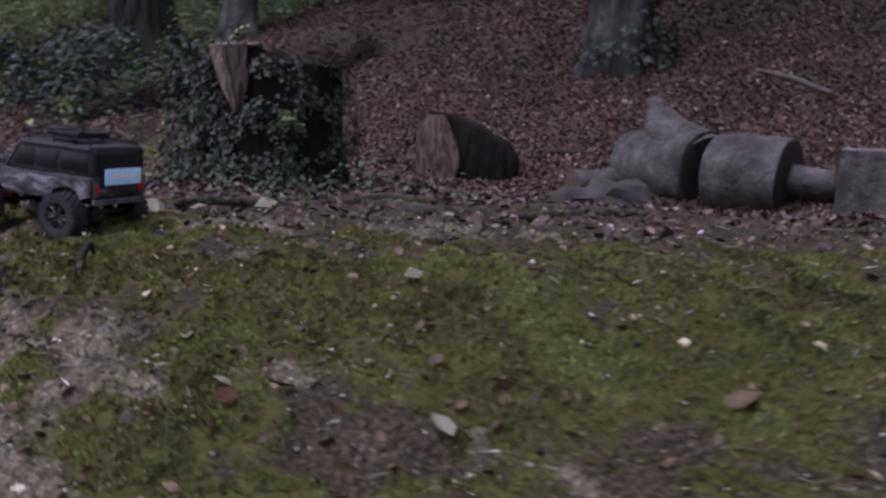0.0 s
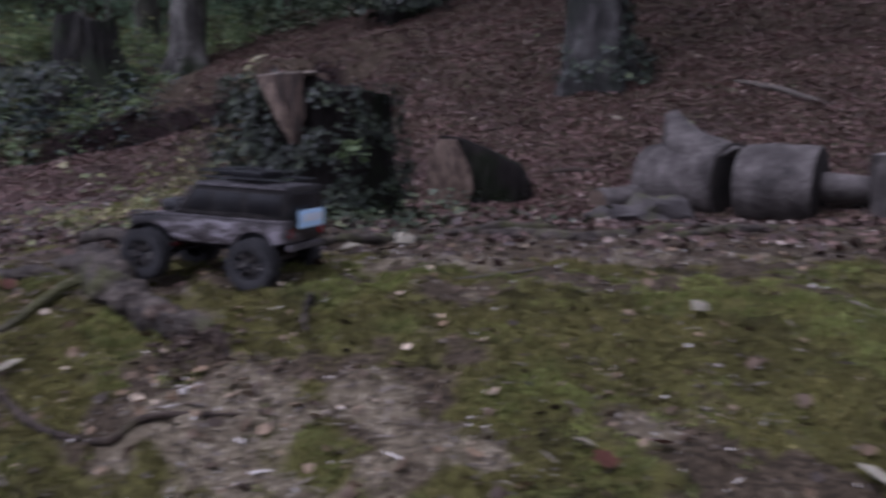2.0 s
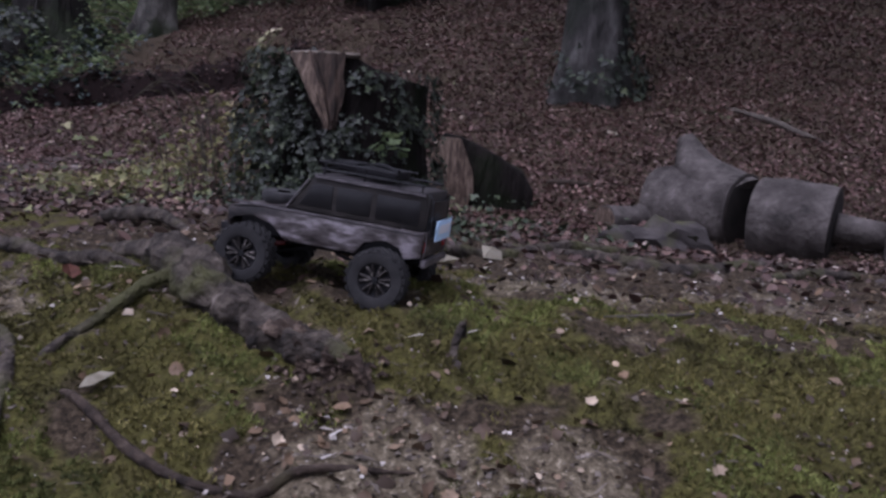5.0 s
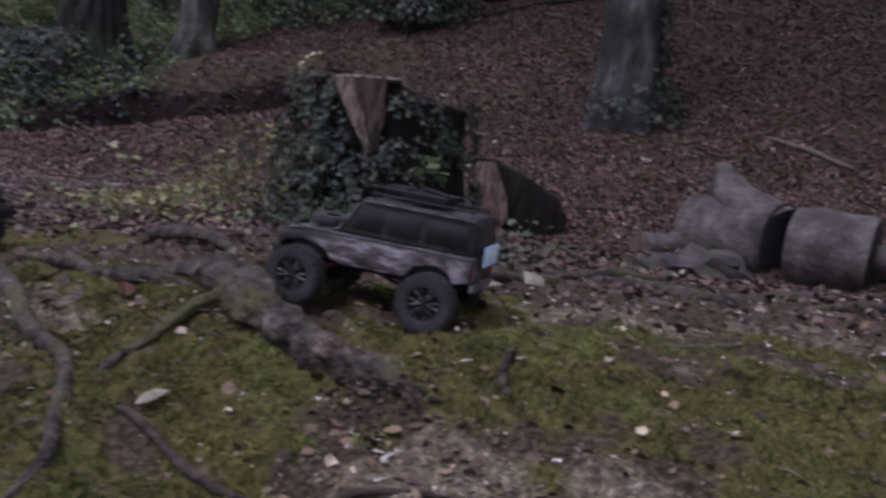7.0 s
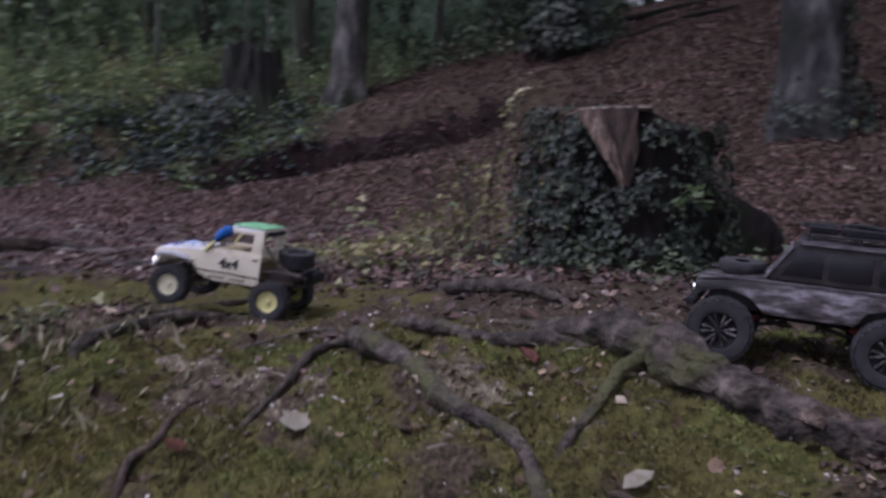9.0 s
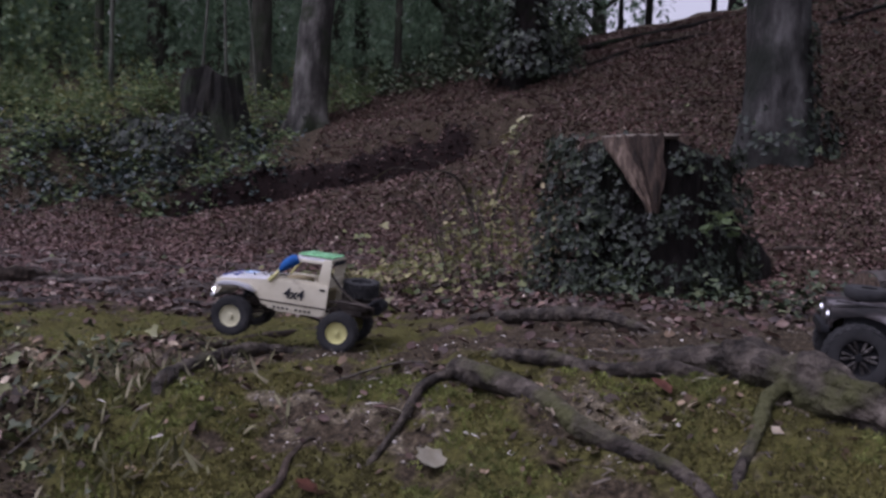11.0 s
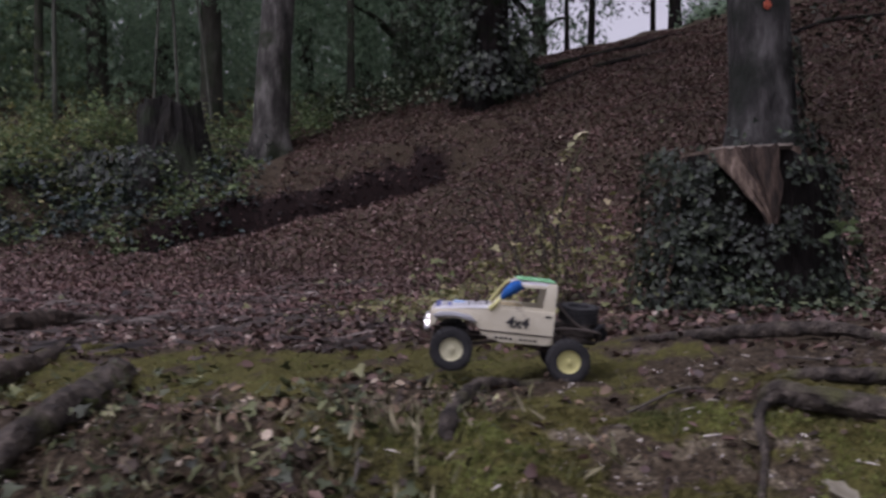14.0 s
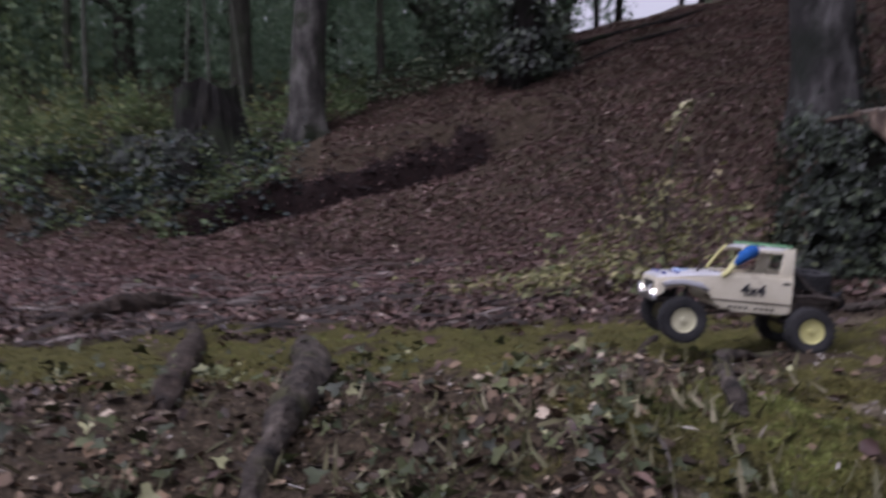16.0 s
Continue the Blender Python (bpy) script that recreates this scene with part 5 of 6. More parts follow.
stuff("ivy_carpet", leaves("ivy_carpet", c, rng.uniform(0.05, 0.10, len(c)), "ivy", 0.5), leafy("blue_green_ivy", [(0, (0.012, 0.021, 0.019)), (0.6, (0.024, 0.038, 0.034)), (0.92, (0.042, 0.058, 0.050)), (1, (0.09, 0.105, 0.085))], 0.5, 1.5, 0.4), "dark ivy carpet at the foot of the old stump", "ivy")
c = bush(6000, 5.0, 16, 13, 24, 0.9, lambda x, y: np.clip(0.2 + 0.7 * ripple(x, y, 1.8), 0, 1))
stuff("hill_brambles", leaves("hill_brambles", c, rng.uniform(0.07, 0.15, len(c)), "ivy", 0.55), M_IVY, "dark brambles on the upper hill", "bramble")
c = bush(5000, 4.3, 9.5, 20.5, 25, 1.5, lambda x, y: ss(0, 1.2, x - (-2.6 + (y - 0.35) * 0.345)))
stuff("crest_bushes", leaves("crest_bushes", c, rng.uniform(0.08, 0.18, len(c)), "spray", 0.6), M_WOODS, "dark bushes on the crest of the hill", "bush")
c = bush(14000, -12, -4.5, 12.5, 19, 1.25, lambda x, y: np.clip(1.2 * hole(x, y, -8.3, 15.6, 1.9, 1.5) + 0.6 * hole(x, y, -5.2, 17.6, 0.9, 0.9), 0, 1) * np.clip(0.55 + 0.6 * ripple(x, y, 1.2), 0, 1))
stuff("fern_bank", leaves("fern_bank", c, rng.uniform(0.04, 0.11, len(c)), "spray", 0.6), leafy("yellow_green_fern", [(0, (0.10, 0.115, 0.04)), (0.6, (0.19, 0.205, 0.075)), (1, (0.31, 0.30, 0.135))], 0.55, 1.2, 0.4, 0.4), "yellow green leafy bank behind the old stump", "undergrowth")
# clods as dark as the soil, the ditch's shade being in their colour
c = on_ground(3200, -6.6, -1.2, 11.2, 15.0, 0.0, lambda x, y: shaded_soil_cover(x, y))
stuff("soil_clods", leaves("soil_clods", c, 0.03 * np.exp(rng.uniform(0, 1.5, len(c))), "chip", 0.6), leafy("shaded_soil_clods", [(0, (0.004, 0.0022, 0.002)), (0.65, (0.014, 0.007, 0.006)), (0.93, (0.05, 0.026, 0.021)), (1, (0.13, 0.085, 0.07))], 0.9), "dark soil clods in the eroded ditch, shade in their colour", "soil")
for pts, r in ((((0.0, 17.4, 0.02), (1.2, 17.9, 0.06), (2.6, 18.2, 0.04), (4.0, 18.6, 0.0)), 0.07), (((0.8, 16.4, 0.0), (1.8, 16.9, 0.05), (2.9, 17.1, 0.0)), 0.05), (((5.0, 16.0, 0.0), (6.2, 16.4, 0.05), (7.2, 16.2, 0.0)), 0.05)):
    root("fallen_branch", "long dark branch lying across the upper slope", pts, [r, r * 1.1, r * 0.8], M_DARKBARK, category="branch", group="branches on the hill", grain=0.3)


c = bush(85000, -30, -1.2, 19.0, 29, 6.0, lambda x, y: np.clip(0.55 + 0.6 * ripple(x, y, 2.5), 0, 1) * ss(-1.2, -3.0, x - 0.12 * (y - 20)))
far_c = bush(60000, -46, 2.5, 29, 41, 11.0, lambda x, y: np.clip(0.6 + 0.5 * ripple(x, y, 3.5), 0, 1) * ss(2.5, 0.0, x - 0.14 * (y - 30)))
side_c = bush(22000, -24, -9.5, 15.5, 24, 4.2, lambda x, y: np.clip(0.55 + 0.6 * ripple(x, y, 2.2), 0, 1) * ss(0.3, 2.0, y - bank_edge(x) - 2.5))
stuff("leafy_thicket", leaves("leafy_thicket", side_c, rng.uniform(0.08, 0.20, len(side_c)), "spray", 1.1), M_BRAMBLE, "fresh green bushes at the edge of the wood", "thicket")
stuff("far_thicket", leaves("far_thicket", far_c, rng.uniform(0.16, 0.42, len(far_c)), "spray", 1.4), M_WOODS, "dense green foliage deep in the wood", "thicket")
stuff("thicket", leaves("thicket", c, rng.uniform(0.08, 0.22, len(c)), "spray", 1.4), M_WOODS, "dense green thicket under the woodland trees", "thicket")

bm = bmesh.new()
for k in range(90):
    x, y = rng.uniform(-11, -4.6), rng.uniform(8, 16.5)
    if y < bank_edge(x) + 0.3:
        continue
    z, a, l = float(ground_z(x, y)) + rng.uniform(0.05, 0.35), rng.uniform(0, 6.28), rng.uniform(0.3, 1.1)
    tube(bm, [(x, y, z), (x + 0.4 * l * math.cos(a), y + 0.4 * l * math.sin(a), z + 0.25 * l * rng.uniform(0, 1)), (x + l * math.cos(a + 0.3), y + l * math.sin(a + 0.3), z + 0.2 * l * rng.uniform(-0.6, 1))], [0.012, 0.010, 0.004], 5, 3)
me = bpy.data.meshes.new("dead_branches")
bm.to_mesh(me)
bm.free()
stuff("dead_branches", me, M_TWIG, "tangle of dead grey branches in the undergrowth", "branches")
dark_c = bush(15000, -2.2, 2.6, 18.5, 24.5, 4.6, lambda x, y: np.clip(0.55 + 0.6 * ripple(x, y, 1.8), 0, 1) * ss(0.3, -0.5, x - 0.9 - 0.25 * (y - 19)))
stuff("holly_thicket", leaves("holly_thicket", dark_c, rng.uniform(0.08, 0.22, len(dark_c)), "spray", 1.2), leafy("dark_holly", [(0, (0.014, 0.022, 0.013)), (0.6, (0.040, 0.058, 0.032)), (0.93, (0.075, 0.10, 0.055)), (1, (0.16, 0.19, 0.11))], 0.5, 0.9, 0.5), "dense dark evergreen thicket behind the ivy tree", "thicket")
c = on_ground(11000, 2.6, 9.0, 21.5, 27, 0.0, lambda x, y: ss(-0.2, 0.6, ripple(x, y, 1.3)))
c[:, 2] += 0.9 + rng.uniform(0, 1, len(c)) ** 0.6 * 4.6
stuff("crest_thicket", leaves("crest_thicket", c, rng.uniform(0.08, 0.2, len(c)), "spray", 1.2), M_IVY, "thin dark foliage along the hill crest", "thicket")
for k in range(3):
    x, y = rng.uniform(3.4, 8.5), rng.uniform(22.5, 27)
    r = rng.uniform(0.03, 0.09)
    tree("sapling", "thin dark sapling on the hill crest", x, y, [r * 1.3, r, r * 0.9, r * 0.8, r * 0.5], 8, (rng.uniform(-0.7, 0.7), 0), bark=M_DARKBARK, flare=0.1, seed=k * 1.3, crown=260, crown_base=2.6, radius=1.3, leaf=0.13, limbs=5, seg=8)

# ---- single leaves and scraps ----
def big_leaf(name, label, x, y, size, shape, material, rz=0, tilt=18):
    base = LEAF[shape]
    bm = bmesh.new()
    m = pose(x, y, float(ground_z(x, y)) + 0.016, tilt, 6, rz) @ Matrix.Scale(size, 4)
    vs = [bm.verts.new(m @ Vector((a, b - 0.5, c * 1.5))) for a, b, c in base[0]]
    for f in base[1]:
        bm.faces.new([vs[i] for i in f])
    r = bmesh.ops.solidify(bm, geom=bm.faces[:], thickness=0.0012)
    tagged(part(name, bm, material), label, "leaf", "single fallen leaves")


for x, y, s, sh, mt, rz, lab in (
    (-1.88, 1.69, 0.066, "wide", M_PALELEAF, 20, "large pale dry leaf lying on moss"),
    (-1.29, 1.41, 0.06, "beech", M_PALELEAF, -60, "pale narrow leaf lying on moss"),
    (0.14, 0.86, 0.06, "beech", M_PALELEAF, 40, "pale curled leaf on bare earth"),
    (-0.24, 0.97, 0.04, "beech", M_PALELEAF, 80, "small pale leaf by a russet leaf"),
    (-0.22, 0.93, 0.045, "wide", M_RED, 10, "russet leaf on the moss"),
    (-0.13, 0.95, 0.05, "beech", M_RED, 130, "russet curled leaf on the moss"),
    (0.23, 0.97, 0.045, "wide", M_RED, 200, "dull red leaf on the bank"),
    (0.05, 1.33, 0.05, "chip", M_PALELEAF, 0, "pale green flake on the moss"),
    (0.62, 0.95, 0.075, "beech", M_TAN, -70, "tan leaf lying on moss"),
    (-1.45, 1.77, 0.06, "beech", M_RED, 30, "russet leaf among roots"),
    (-0.80, 2.06, 0.14, "chip", M_PALELEAF, 80, "pale flake of bark on the ground"),
    (-0.66, 2.10, 0.10, "chip", M_PALELEAF, 200, "pale flake of bark on the ground"),
    (1.54, 8.1, 0.14, "wide", M_PALELEAF, 0, "pale leaf on the leafy slope"),
    (-2.98, 1.93, 0.06, "wide", M_TAN, 70, "tan leaf among dead leaves"),
    (-3.08, 2.03, 0.06, "wide", M_TAN, 10, "tan leaf among dead leaves"),
    (-1.95, 1.86, 0.05, "beech", M_PALELEAF, 100, "small pale leaf on moss"),
    (-1.60, 1.62, 0.04, "beech", M_PALELEAF, 160, "small pale leaf on moss"),
    (-2.42, 1.70, 0.06, "beech", M_PALELEAF, 190, "pale dry leaf in the grass"),
    (-0.52, 2.32, 0.09, "chip", M_PALELEAF, 10, "pale flake of bark on the path"),
    (-2.10, 1.66, 0.05, "wide", M_RED, 60, "russet leaf on the bank"),
):
    big_leaf("fallen_leaf", lab, x, y, s, sh, mt, rz)

# ---- radio-controlled trucks ----
M_CREAM = noisy("scuffed_cream_plastic", [(0.3, (0.52, 0.475, 0.35)), (0.7, (0.62, 0.58, 0.45))], 18, 0.4, 0.08, 120, spots=((0.34, 0.29, 0.21), 34, 0.60, 0.74))
M_WHITE = noisy("white_plastic", [(0.3, (0.68, 0.68, 0.69)), (0.7, (0.80, 0.80, 0.81))], 14, 0.3, 0.05, 120)
M_GREEN = noisy("green_panel", [(0.35, (0.16, 0.44, 0.20)), (0.65, (0.34, 0.66, 0.38))], 25, 0.5, 0.1)
M_GREENDK = noisy("faded_green_print", [(0.3, (0.09, 0.26, 0.13)), (0.7, (0.18, 0.38, 0.2))], 40, 0.6, 0.1)
M_BLUE = noisy("blue_cloth_wrap", [(0.3, (0.008, 0.05, 0.20)), (0.7, (0.02, 0.11, 0.34))], 50, 0.9, 0.6, 160, depth=0.003)
M_YELLOWP = noisy("yellow_plastic", [(0.3, (0.42, 0.40, 0.15)), (0.7, (0.55, 0.52, 0.25))], 20, 0.5, 0.1)
M_CREAMRIM = noisy("cream_wheel", [(0.3, (0.42, 0.40, 0.26)), (0.7, (0.54, 0.52, 0.36))], 20, 0.5, 0.1)
M_RUBBER = noisy("dusty_rubber", [(0.3, (0.012, 0.012, 0.013)), (0.7, (0.035, 0.034, 0.034))], 30, 0.85, 0.4, 90, depth=0.002)
M_BLACK = noisy("black_plastic", [(0.3, (0.008, 0.008, 0.009)), (0.7, (0.022, 0.022, 0.024))], 20, 0.5, 0.1)
M_BLACK.node_tree.nodes["Principled BSDF"].inputs["Specular IOR Level"].default_value = 0.12
M_FRAME = noisy("muddy_dark_frame", [(0.3, (0.02, 0.016, 0.013)), (0.7, (0.07, 0.055, 0.045))], 25, 0.7, 0.4)
M_INK = noisy("black_ink", [(0.3, (0.01, 0.01, 0.012)), (0.7, (0.03, 0.03, 0.035))], 60, 0.7, 0.1)
M_BLUEINK = noisy("blue_violet_ink", [(0.3, (0.10, 0.11, 0.26)), (0.7, (0.2, 0.22, 0.42))], 60, 0.7, 0.1)
M_PALEBLUE = noisy("pale_blue_mark", [(0.3, (0.30, 0.42, 0.62)), (0.7, (0.45, 0.56, 0.74))], 60, 0.6, 0.1)
M_CHROME = noisy("dull_chrome", [(0.3, (0.45, 0.45, 0.47)), (0.7, (0.65, 0.65, 0.67))], 40, 0.3, 0.1, metal=1.0)
M_STEEL = noisy("scuffed_steel_wheel", [(0.38, (0.016, 0.014, 0.013)), (0.52, (0.05, 0.045, 0.042)), (0.68, (0.24, 0.22, 0.20))], 90, 0.45, 0.2, metal=0.6)
M_CAMO = noisy("grey_camouflage_paint", [(0.40, (0.008, 0.007, 0.007)), (0.48, (0.026, 0.021, 0.020)), (0.56, (0.075, 0.066, 0.066)), (0.66, (0.22, 0.20, 0.215))], 15, 0.45, 0.1, 120, stretch=(0.8, 1, 2.4))
M_CABIN = noisy("brown_black_paint", [(0.35, (0.007, 0.006, 0.0055)), (0.55, (0.017, 0.0145, 0.013)), (0.75, (0.042, 0.036, 0.033))], 16, 0.7, 0.1, 120, stretch=(1, 1, 1.6))
M_DULL = noisy("scuffed_grey_paint", [(0.35, (0.035, 0.032, 0.033)), (0.6, (0.11, 0.10, 0.105)), (0.8, (0.22, 0.205, 0.215))], 30, 0.5, 0.1, 120)
M_REDARM = noisy("dark_red_metal", [(0.3, (0.05, 0.006, 0.006)), (0.7, (0.13, 0.014, 0.014))], 30, 0.45, 0.1)
M_TINT = noisy("smoked_window", [(0.3, (0.006, 0.006, 0.007)), (0.7, (0.018, 0.018, 0.019))], 12, 0.3, 0.02)
# pale blue board, brightened in colour for headlights shining on it
M_PLATE = noisy("headlit_blue_board", [(0.3, (0.42, 0.66, 0.93)), (0.7, (0.60, 0.80, 0.96))], 25, 0.3, 0.05)
M_REDLENS = noisy("red_lens", [(0.3, (0.30, 0.01, 0.008)), (0.7, (0.45, 0.02, 0.015))], 30, 0.25, 0.05)
lm, ln, ll, lb = mat("lit_headlamp", 0.3)
lb.inputs["Base Color"].default_value = (0.9, 0.9, 0.85, 1)
lb.inputs["Emission Color"].default_value, lb.inputs["Emission Strength"].default_value = (1, 0.97, 0.9, 1), 3.0
M_LAMP = lm


def wheel(parent, x, y, rim_mat, R=0.055, W=0.046, spokes=0, steer=0, side=1):
    """A knobbly tyre on its rim; the rim faces away from the truck."""
    m = pose(x, y, R, 0, 0, steer) @ (Matrix.Identity(4) if side > 0 else Matrix.Rotation(3.14159, 4, "Z"))
    bm = bmesh.new()
    r = 0.56 * R
    prof = [(r * 0.98, -W * 0.4), (r, W * 0.36), (r * 0.94, W * 0.42), (r * 0.86, W * 0.30), (r * 0.45, W * 0.24), (r * 0.22, W * 0.26), (r * 0.20, W * 0.40), (0.002, W * 0.41)]
    vs = disc_ring(bm, prof, 28)
    bm.faces.new(vs[-1])
    bmesh.ops.transform(bm, matrix=m, verts=bm.verts)
    rim = part("wheel", bm, rim_mat, parent)
    for k in range(spokes):
        a = 6.28318 * k / spokes
        bm = bmesh.new()
        tube(bm, [(r * 0.92 * math.cos(a - 0.2), W * 0.36, r * 0.92 * math.sin(a - 0.2)), (r * 0.25 * math.cos(a), W * 0.36, r * 0.25 * math.sin(a)), (r * 0.92 * math.cos(a + 0.2), W * 0.36, r * 0.92 * math.sin(a + 0.2))], [0.0034, 0.0030, 0.0034], 6, 3)
        bmesh.ops.transform(bm, matrix=m, verts=bm.verts)
        part("spoke", bm, M_STEEL, rim)
    bm = bmesh.new()
    disc_ring(bm, [(r * 1.0, -W * 0.44), (R * 0.70, -W * 0.50), (R * 0.90, -W * 0.47), (R * 0.955, -W * 0.36), (R * 0.965, 0), (R * 0.955, W * 0.36), (R * 0.90, W * 0.47), (R * 0.70, W * 0.50), (r * 1.0, W * 0.44), (r * 0.97, W * 0.36)], 36)
    n = 22
    for k in range(n):
        for row, off in ((-0.36, 0.0), (-0.12, 0.5), (0.12, 0.0), (0.36, 0.5)):
            a = 6.28318 * (k + off) / n
            q = Matrix.Rotation(-a, 4, "Y")
            bm2 = bmesh.ops.create_cube(bm, size=1)
            for v in bm2["verts"]:
                s = 0.85 if v.co.x > 0 else 1.1
                v.co = q @ Vector((R * 0.968 + v.co.x * R * 0.075, row * W * 1.05 + v.co.y * W * 0.19 * s, v.co.z * R * 0.17 * s))
    bmesh.ops.transform(bm, matrix=m, verts=bm.verts)
    part("tyre", bm, M_RUBBER, rim, "black knobbly rubber tyre")
    return rim


def bars(bm, items, y, thick=0.0012):
    for x0, x1, z0, z1 in items:
        box(bm, x0, x1, y - thick, y + thick, z0, z1)


def truck_pose(front, rear, half):
    f, r = Vector(front), Vector(rear)
    ahead = (f - r).normalized()
    left = Vector((0, 0, 1)).cross(ahead).normalized()
    up = ahead.cross(left)
    o = (f + r) / 2 - left * half - up * 0.055
    m = Matrix((ahead, left, up)).transposed().to_4x4()
    m.translation = o
    return m


def cream_truck():
    t = thing("model_truck", "cream and white model pickup truck with open back", "model truck", "radio-controlled trucks")
    bm = bmesh.new()
    side = [(0.212, 0.108), (0.212, 0.140), (0.204, 0.152), (0.06, 0.166), (0.045, 0.170), (-0.106, 0.173), (-0.106, 0.092), (-0.09, 0.086), (0.03, 0.084), (0.078, 0.100), (0.088, 0.118), (0.105, 0.130), (0.15, 0.136), (0.192, 0.128), (0.2, 0.11)]
    for s in (1, -1):
        prism(bm, side, s * 0.088, s * 0.094, 0.0015)
    box(bm, 0.206, 0.213, -0.092, 0.092, 0.105, 0.148, 0.003)
    box(bm, -0.106, 0.06, -0.088, 0.088, 0.088, 0.093)
    part("body", bm, M_CREAM, t, "cream plastic body shell with scuffs")
    bm = bmesh.new()
    hv = []
    for x, z in ((0.213, 0.140), (0.206, 0.153), (0.19, 0.159), (0.12, 0.168), (0.058, 0.174)):
        hv.append([bm.verts.new((x, y, z + dz)) for y, dz in ((-0.0945, -0.006), (-0.088, -0.001), (-0.05, 0.002), (0, 0.003), (0.05, 0.002), (0.088, -0.001), (0.0945, -0.006))])
    for a, b in zip(hv, hv[1:]):
        for i in range(6):
            bm.faces.new((a[i], a[i + 1], b[i + 1], b[i]))
    bmesh.ops.solidify(bm, geom=bm.faces[:], thickness=0.004)
    hood = part("bonnet", bm, M_WHITE, t, "white bonnet with hand-drawn markings")
    bm = bmesh.new()
    for k in range(8):
        x, y = 0.192 + 0.004 * math.sin(2.1 * k), -0.072 + 0.020 * k
        z = 0.1585 + (0.19 - x) * 0.13
        box(bm, x - 0.006, x + 0.006, y - 0.001, y + 0.001, z, z + 0.004)
        box(bm, x - 0.006 + 0.009 * (k % 2), x - 0.004 + 0.009 * (k % 2), y, y + 0.009, z, z + 0.004)
        if k % 3:
            box(bm, x - 0.004, x + 0.005, y + 0.008, y + 0.010, z, z + 0.004)
    for k in range(4):
        y = 0.018 + 0.016 * k
        box(bm, 0.160, 0.170, y, y + 0.002, 0.1615, 0.1675)
        box(bm, 0.160 + 0.004 * (k % 3), 0.162 + 0.004 * (k % 3), y, y + 0.010, 0.1615, 0.1675)
        box(bm, 0.160, 0.168, y + 0.009, y + 0.011, 0.1615, 0.1675)
    part("drawn_marks", bm, M_BLUEINK, hood, "blue violet pen marks")
    bm = bmesh.new()
    box(bm, 0.125, 0.155, -0.02, 0.022, 0.1665, 0.1715, 0.0)
    part("pale_patch", bm, M_PALEBLUE, hood, "pale blue rubbed patch")
    for x, y in ((0.10, 0.03), (0.10, -0.03), (0.085, 0.055), (0.085, -0.055), (0.115, 0.06)):
        bm = bmesh.new()
        box(bm, x - 0.002, x + 0.002, y - 0.002, y + 0.002, 0.168, 0.1755)
        part("bonnet_bolt", bm, M_INK, hood)
    for y in (0.02, -0.06):
        bm = bmesh.new()
        box(bm, 0.066, 0.072, y, y + 0.04, 0.172, 0.177)
        part("bonnet_vent", bm, M_INK, hood)
    bm = bmesh.new()
    tube(bm, [(0.095, 0.0, 0.170), (0.092, 0.0, 0.182), (0.088, 0.002, 0.190)], [0.004, 0.003, 0.004], 8, 3)
    part("bonnet_pin", bm, M_FRAME, hood)
    # cab
    bm = bmesh.new()
    rv = []
    for x, z in ((0.012, 0.236), (0.0, 0.243), (-0.05, 0.247), (-0.098, 0.246), (-0.106, 0.240)):
        rv.append([bm.verts.new((x, y, z + dz)) for y, dz in ((-0.086, -0.012), (-0.082, -0.002), (-0.04, 0.001), (0.04, 0.001), (0.082, -0.002), (0.086, -0.012))])
    for a, b in zip(rv, rv[1:]):
        for i in range(5):
            bm.faces.new((a[i], a[i + 1], b[i + 1], b[i]))
    bmesh.ops.solidify(bm, geom=bm.faces[:], thickness=0.005)
    roof = part("roof", bm, M_WHITE, t, "white roof with rounded edges")
    bm = bmesh.new()
    box(bm, -0.102, -0.006, -0.076, 0.076, 0.2475, 0.2505, 0.001)
    gp = part("roof_panel", bm, M_GREEN, roof, "bright green ribbed roof panel")
    bm = bmesh.new()
    for x0 in (-0.094, -0.05):
        for y0, y1 in ((-0.066, -0.02), (-0.012, 0.03), (0.036, 0.068)):
            box(bm, x0, x0 + 0.034, y0, y1, 0.2500, 0.2516, 0.0004)
    part("faded_print", bm, M_GREENDK, gp)
    bm = bmesh.new()
    for k in range(7):
        box(bm, -0.1095, -0.1065, -0.07 + 0.021 * k, -0.056 + 0.021 * k, 0.228, 0.240)
    part("rear_lettering", bm, M_INK, roof)
    for s in (1, -1):
        bm = bmesh.new()
        tube(bm, [(0.055, s * 0.087, 0.170), (0.035, s * 0.085, 0.205), (0.008, s * 0.083, 0.240)], [0.0045, 0.004, 0.0045], 8, 3)
        part("windscreen_pillar", bm, M_YELLOWP, t, "yellowed windscreen pillar")
        bm = bmesh.new()
        prism(bm, [(-0.072, 0.168), (-0.106, 0.168), (-0.106, 0.244), (-0.085, 0.244), (-0.080, 0.235)], s * 0.082, s * 0.090, 0.0015)
        prism(bm, [(0.055, 0.168), (0.045, 0.178), (-0.075, 0.180), (-0.075, 0.168)], s * 0.083, s * 0.091, 0.001)
        prism(bm, [(0.012, 0.236), (-0.09, 0.238), (-0.09, 0.230), (0.016, 0.228)], s * 0.081, s * 0.088, 0.001)
        part("cab_side", bm, M_CREAM, t)
        bm = bmesh.new()
        prism(bm, [(0.196, 0.128), (0.206, 0.138), (0.190, 0.147), (0.15, 0.151), (0.112, 0.147), (0.092, 0.132), (0.100, 0.126), (0.117, 0.138), (0.15, 0.143), (0.183, 0.139)], s * 0.093, s * 0.112, 0.003)
        part("wheel_arch", bm, M_CHROME, t, "pale grey scuffed wheel arch")
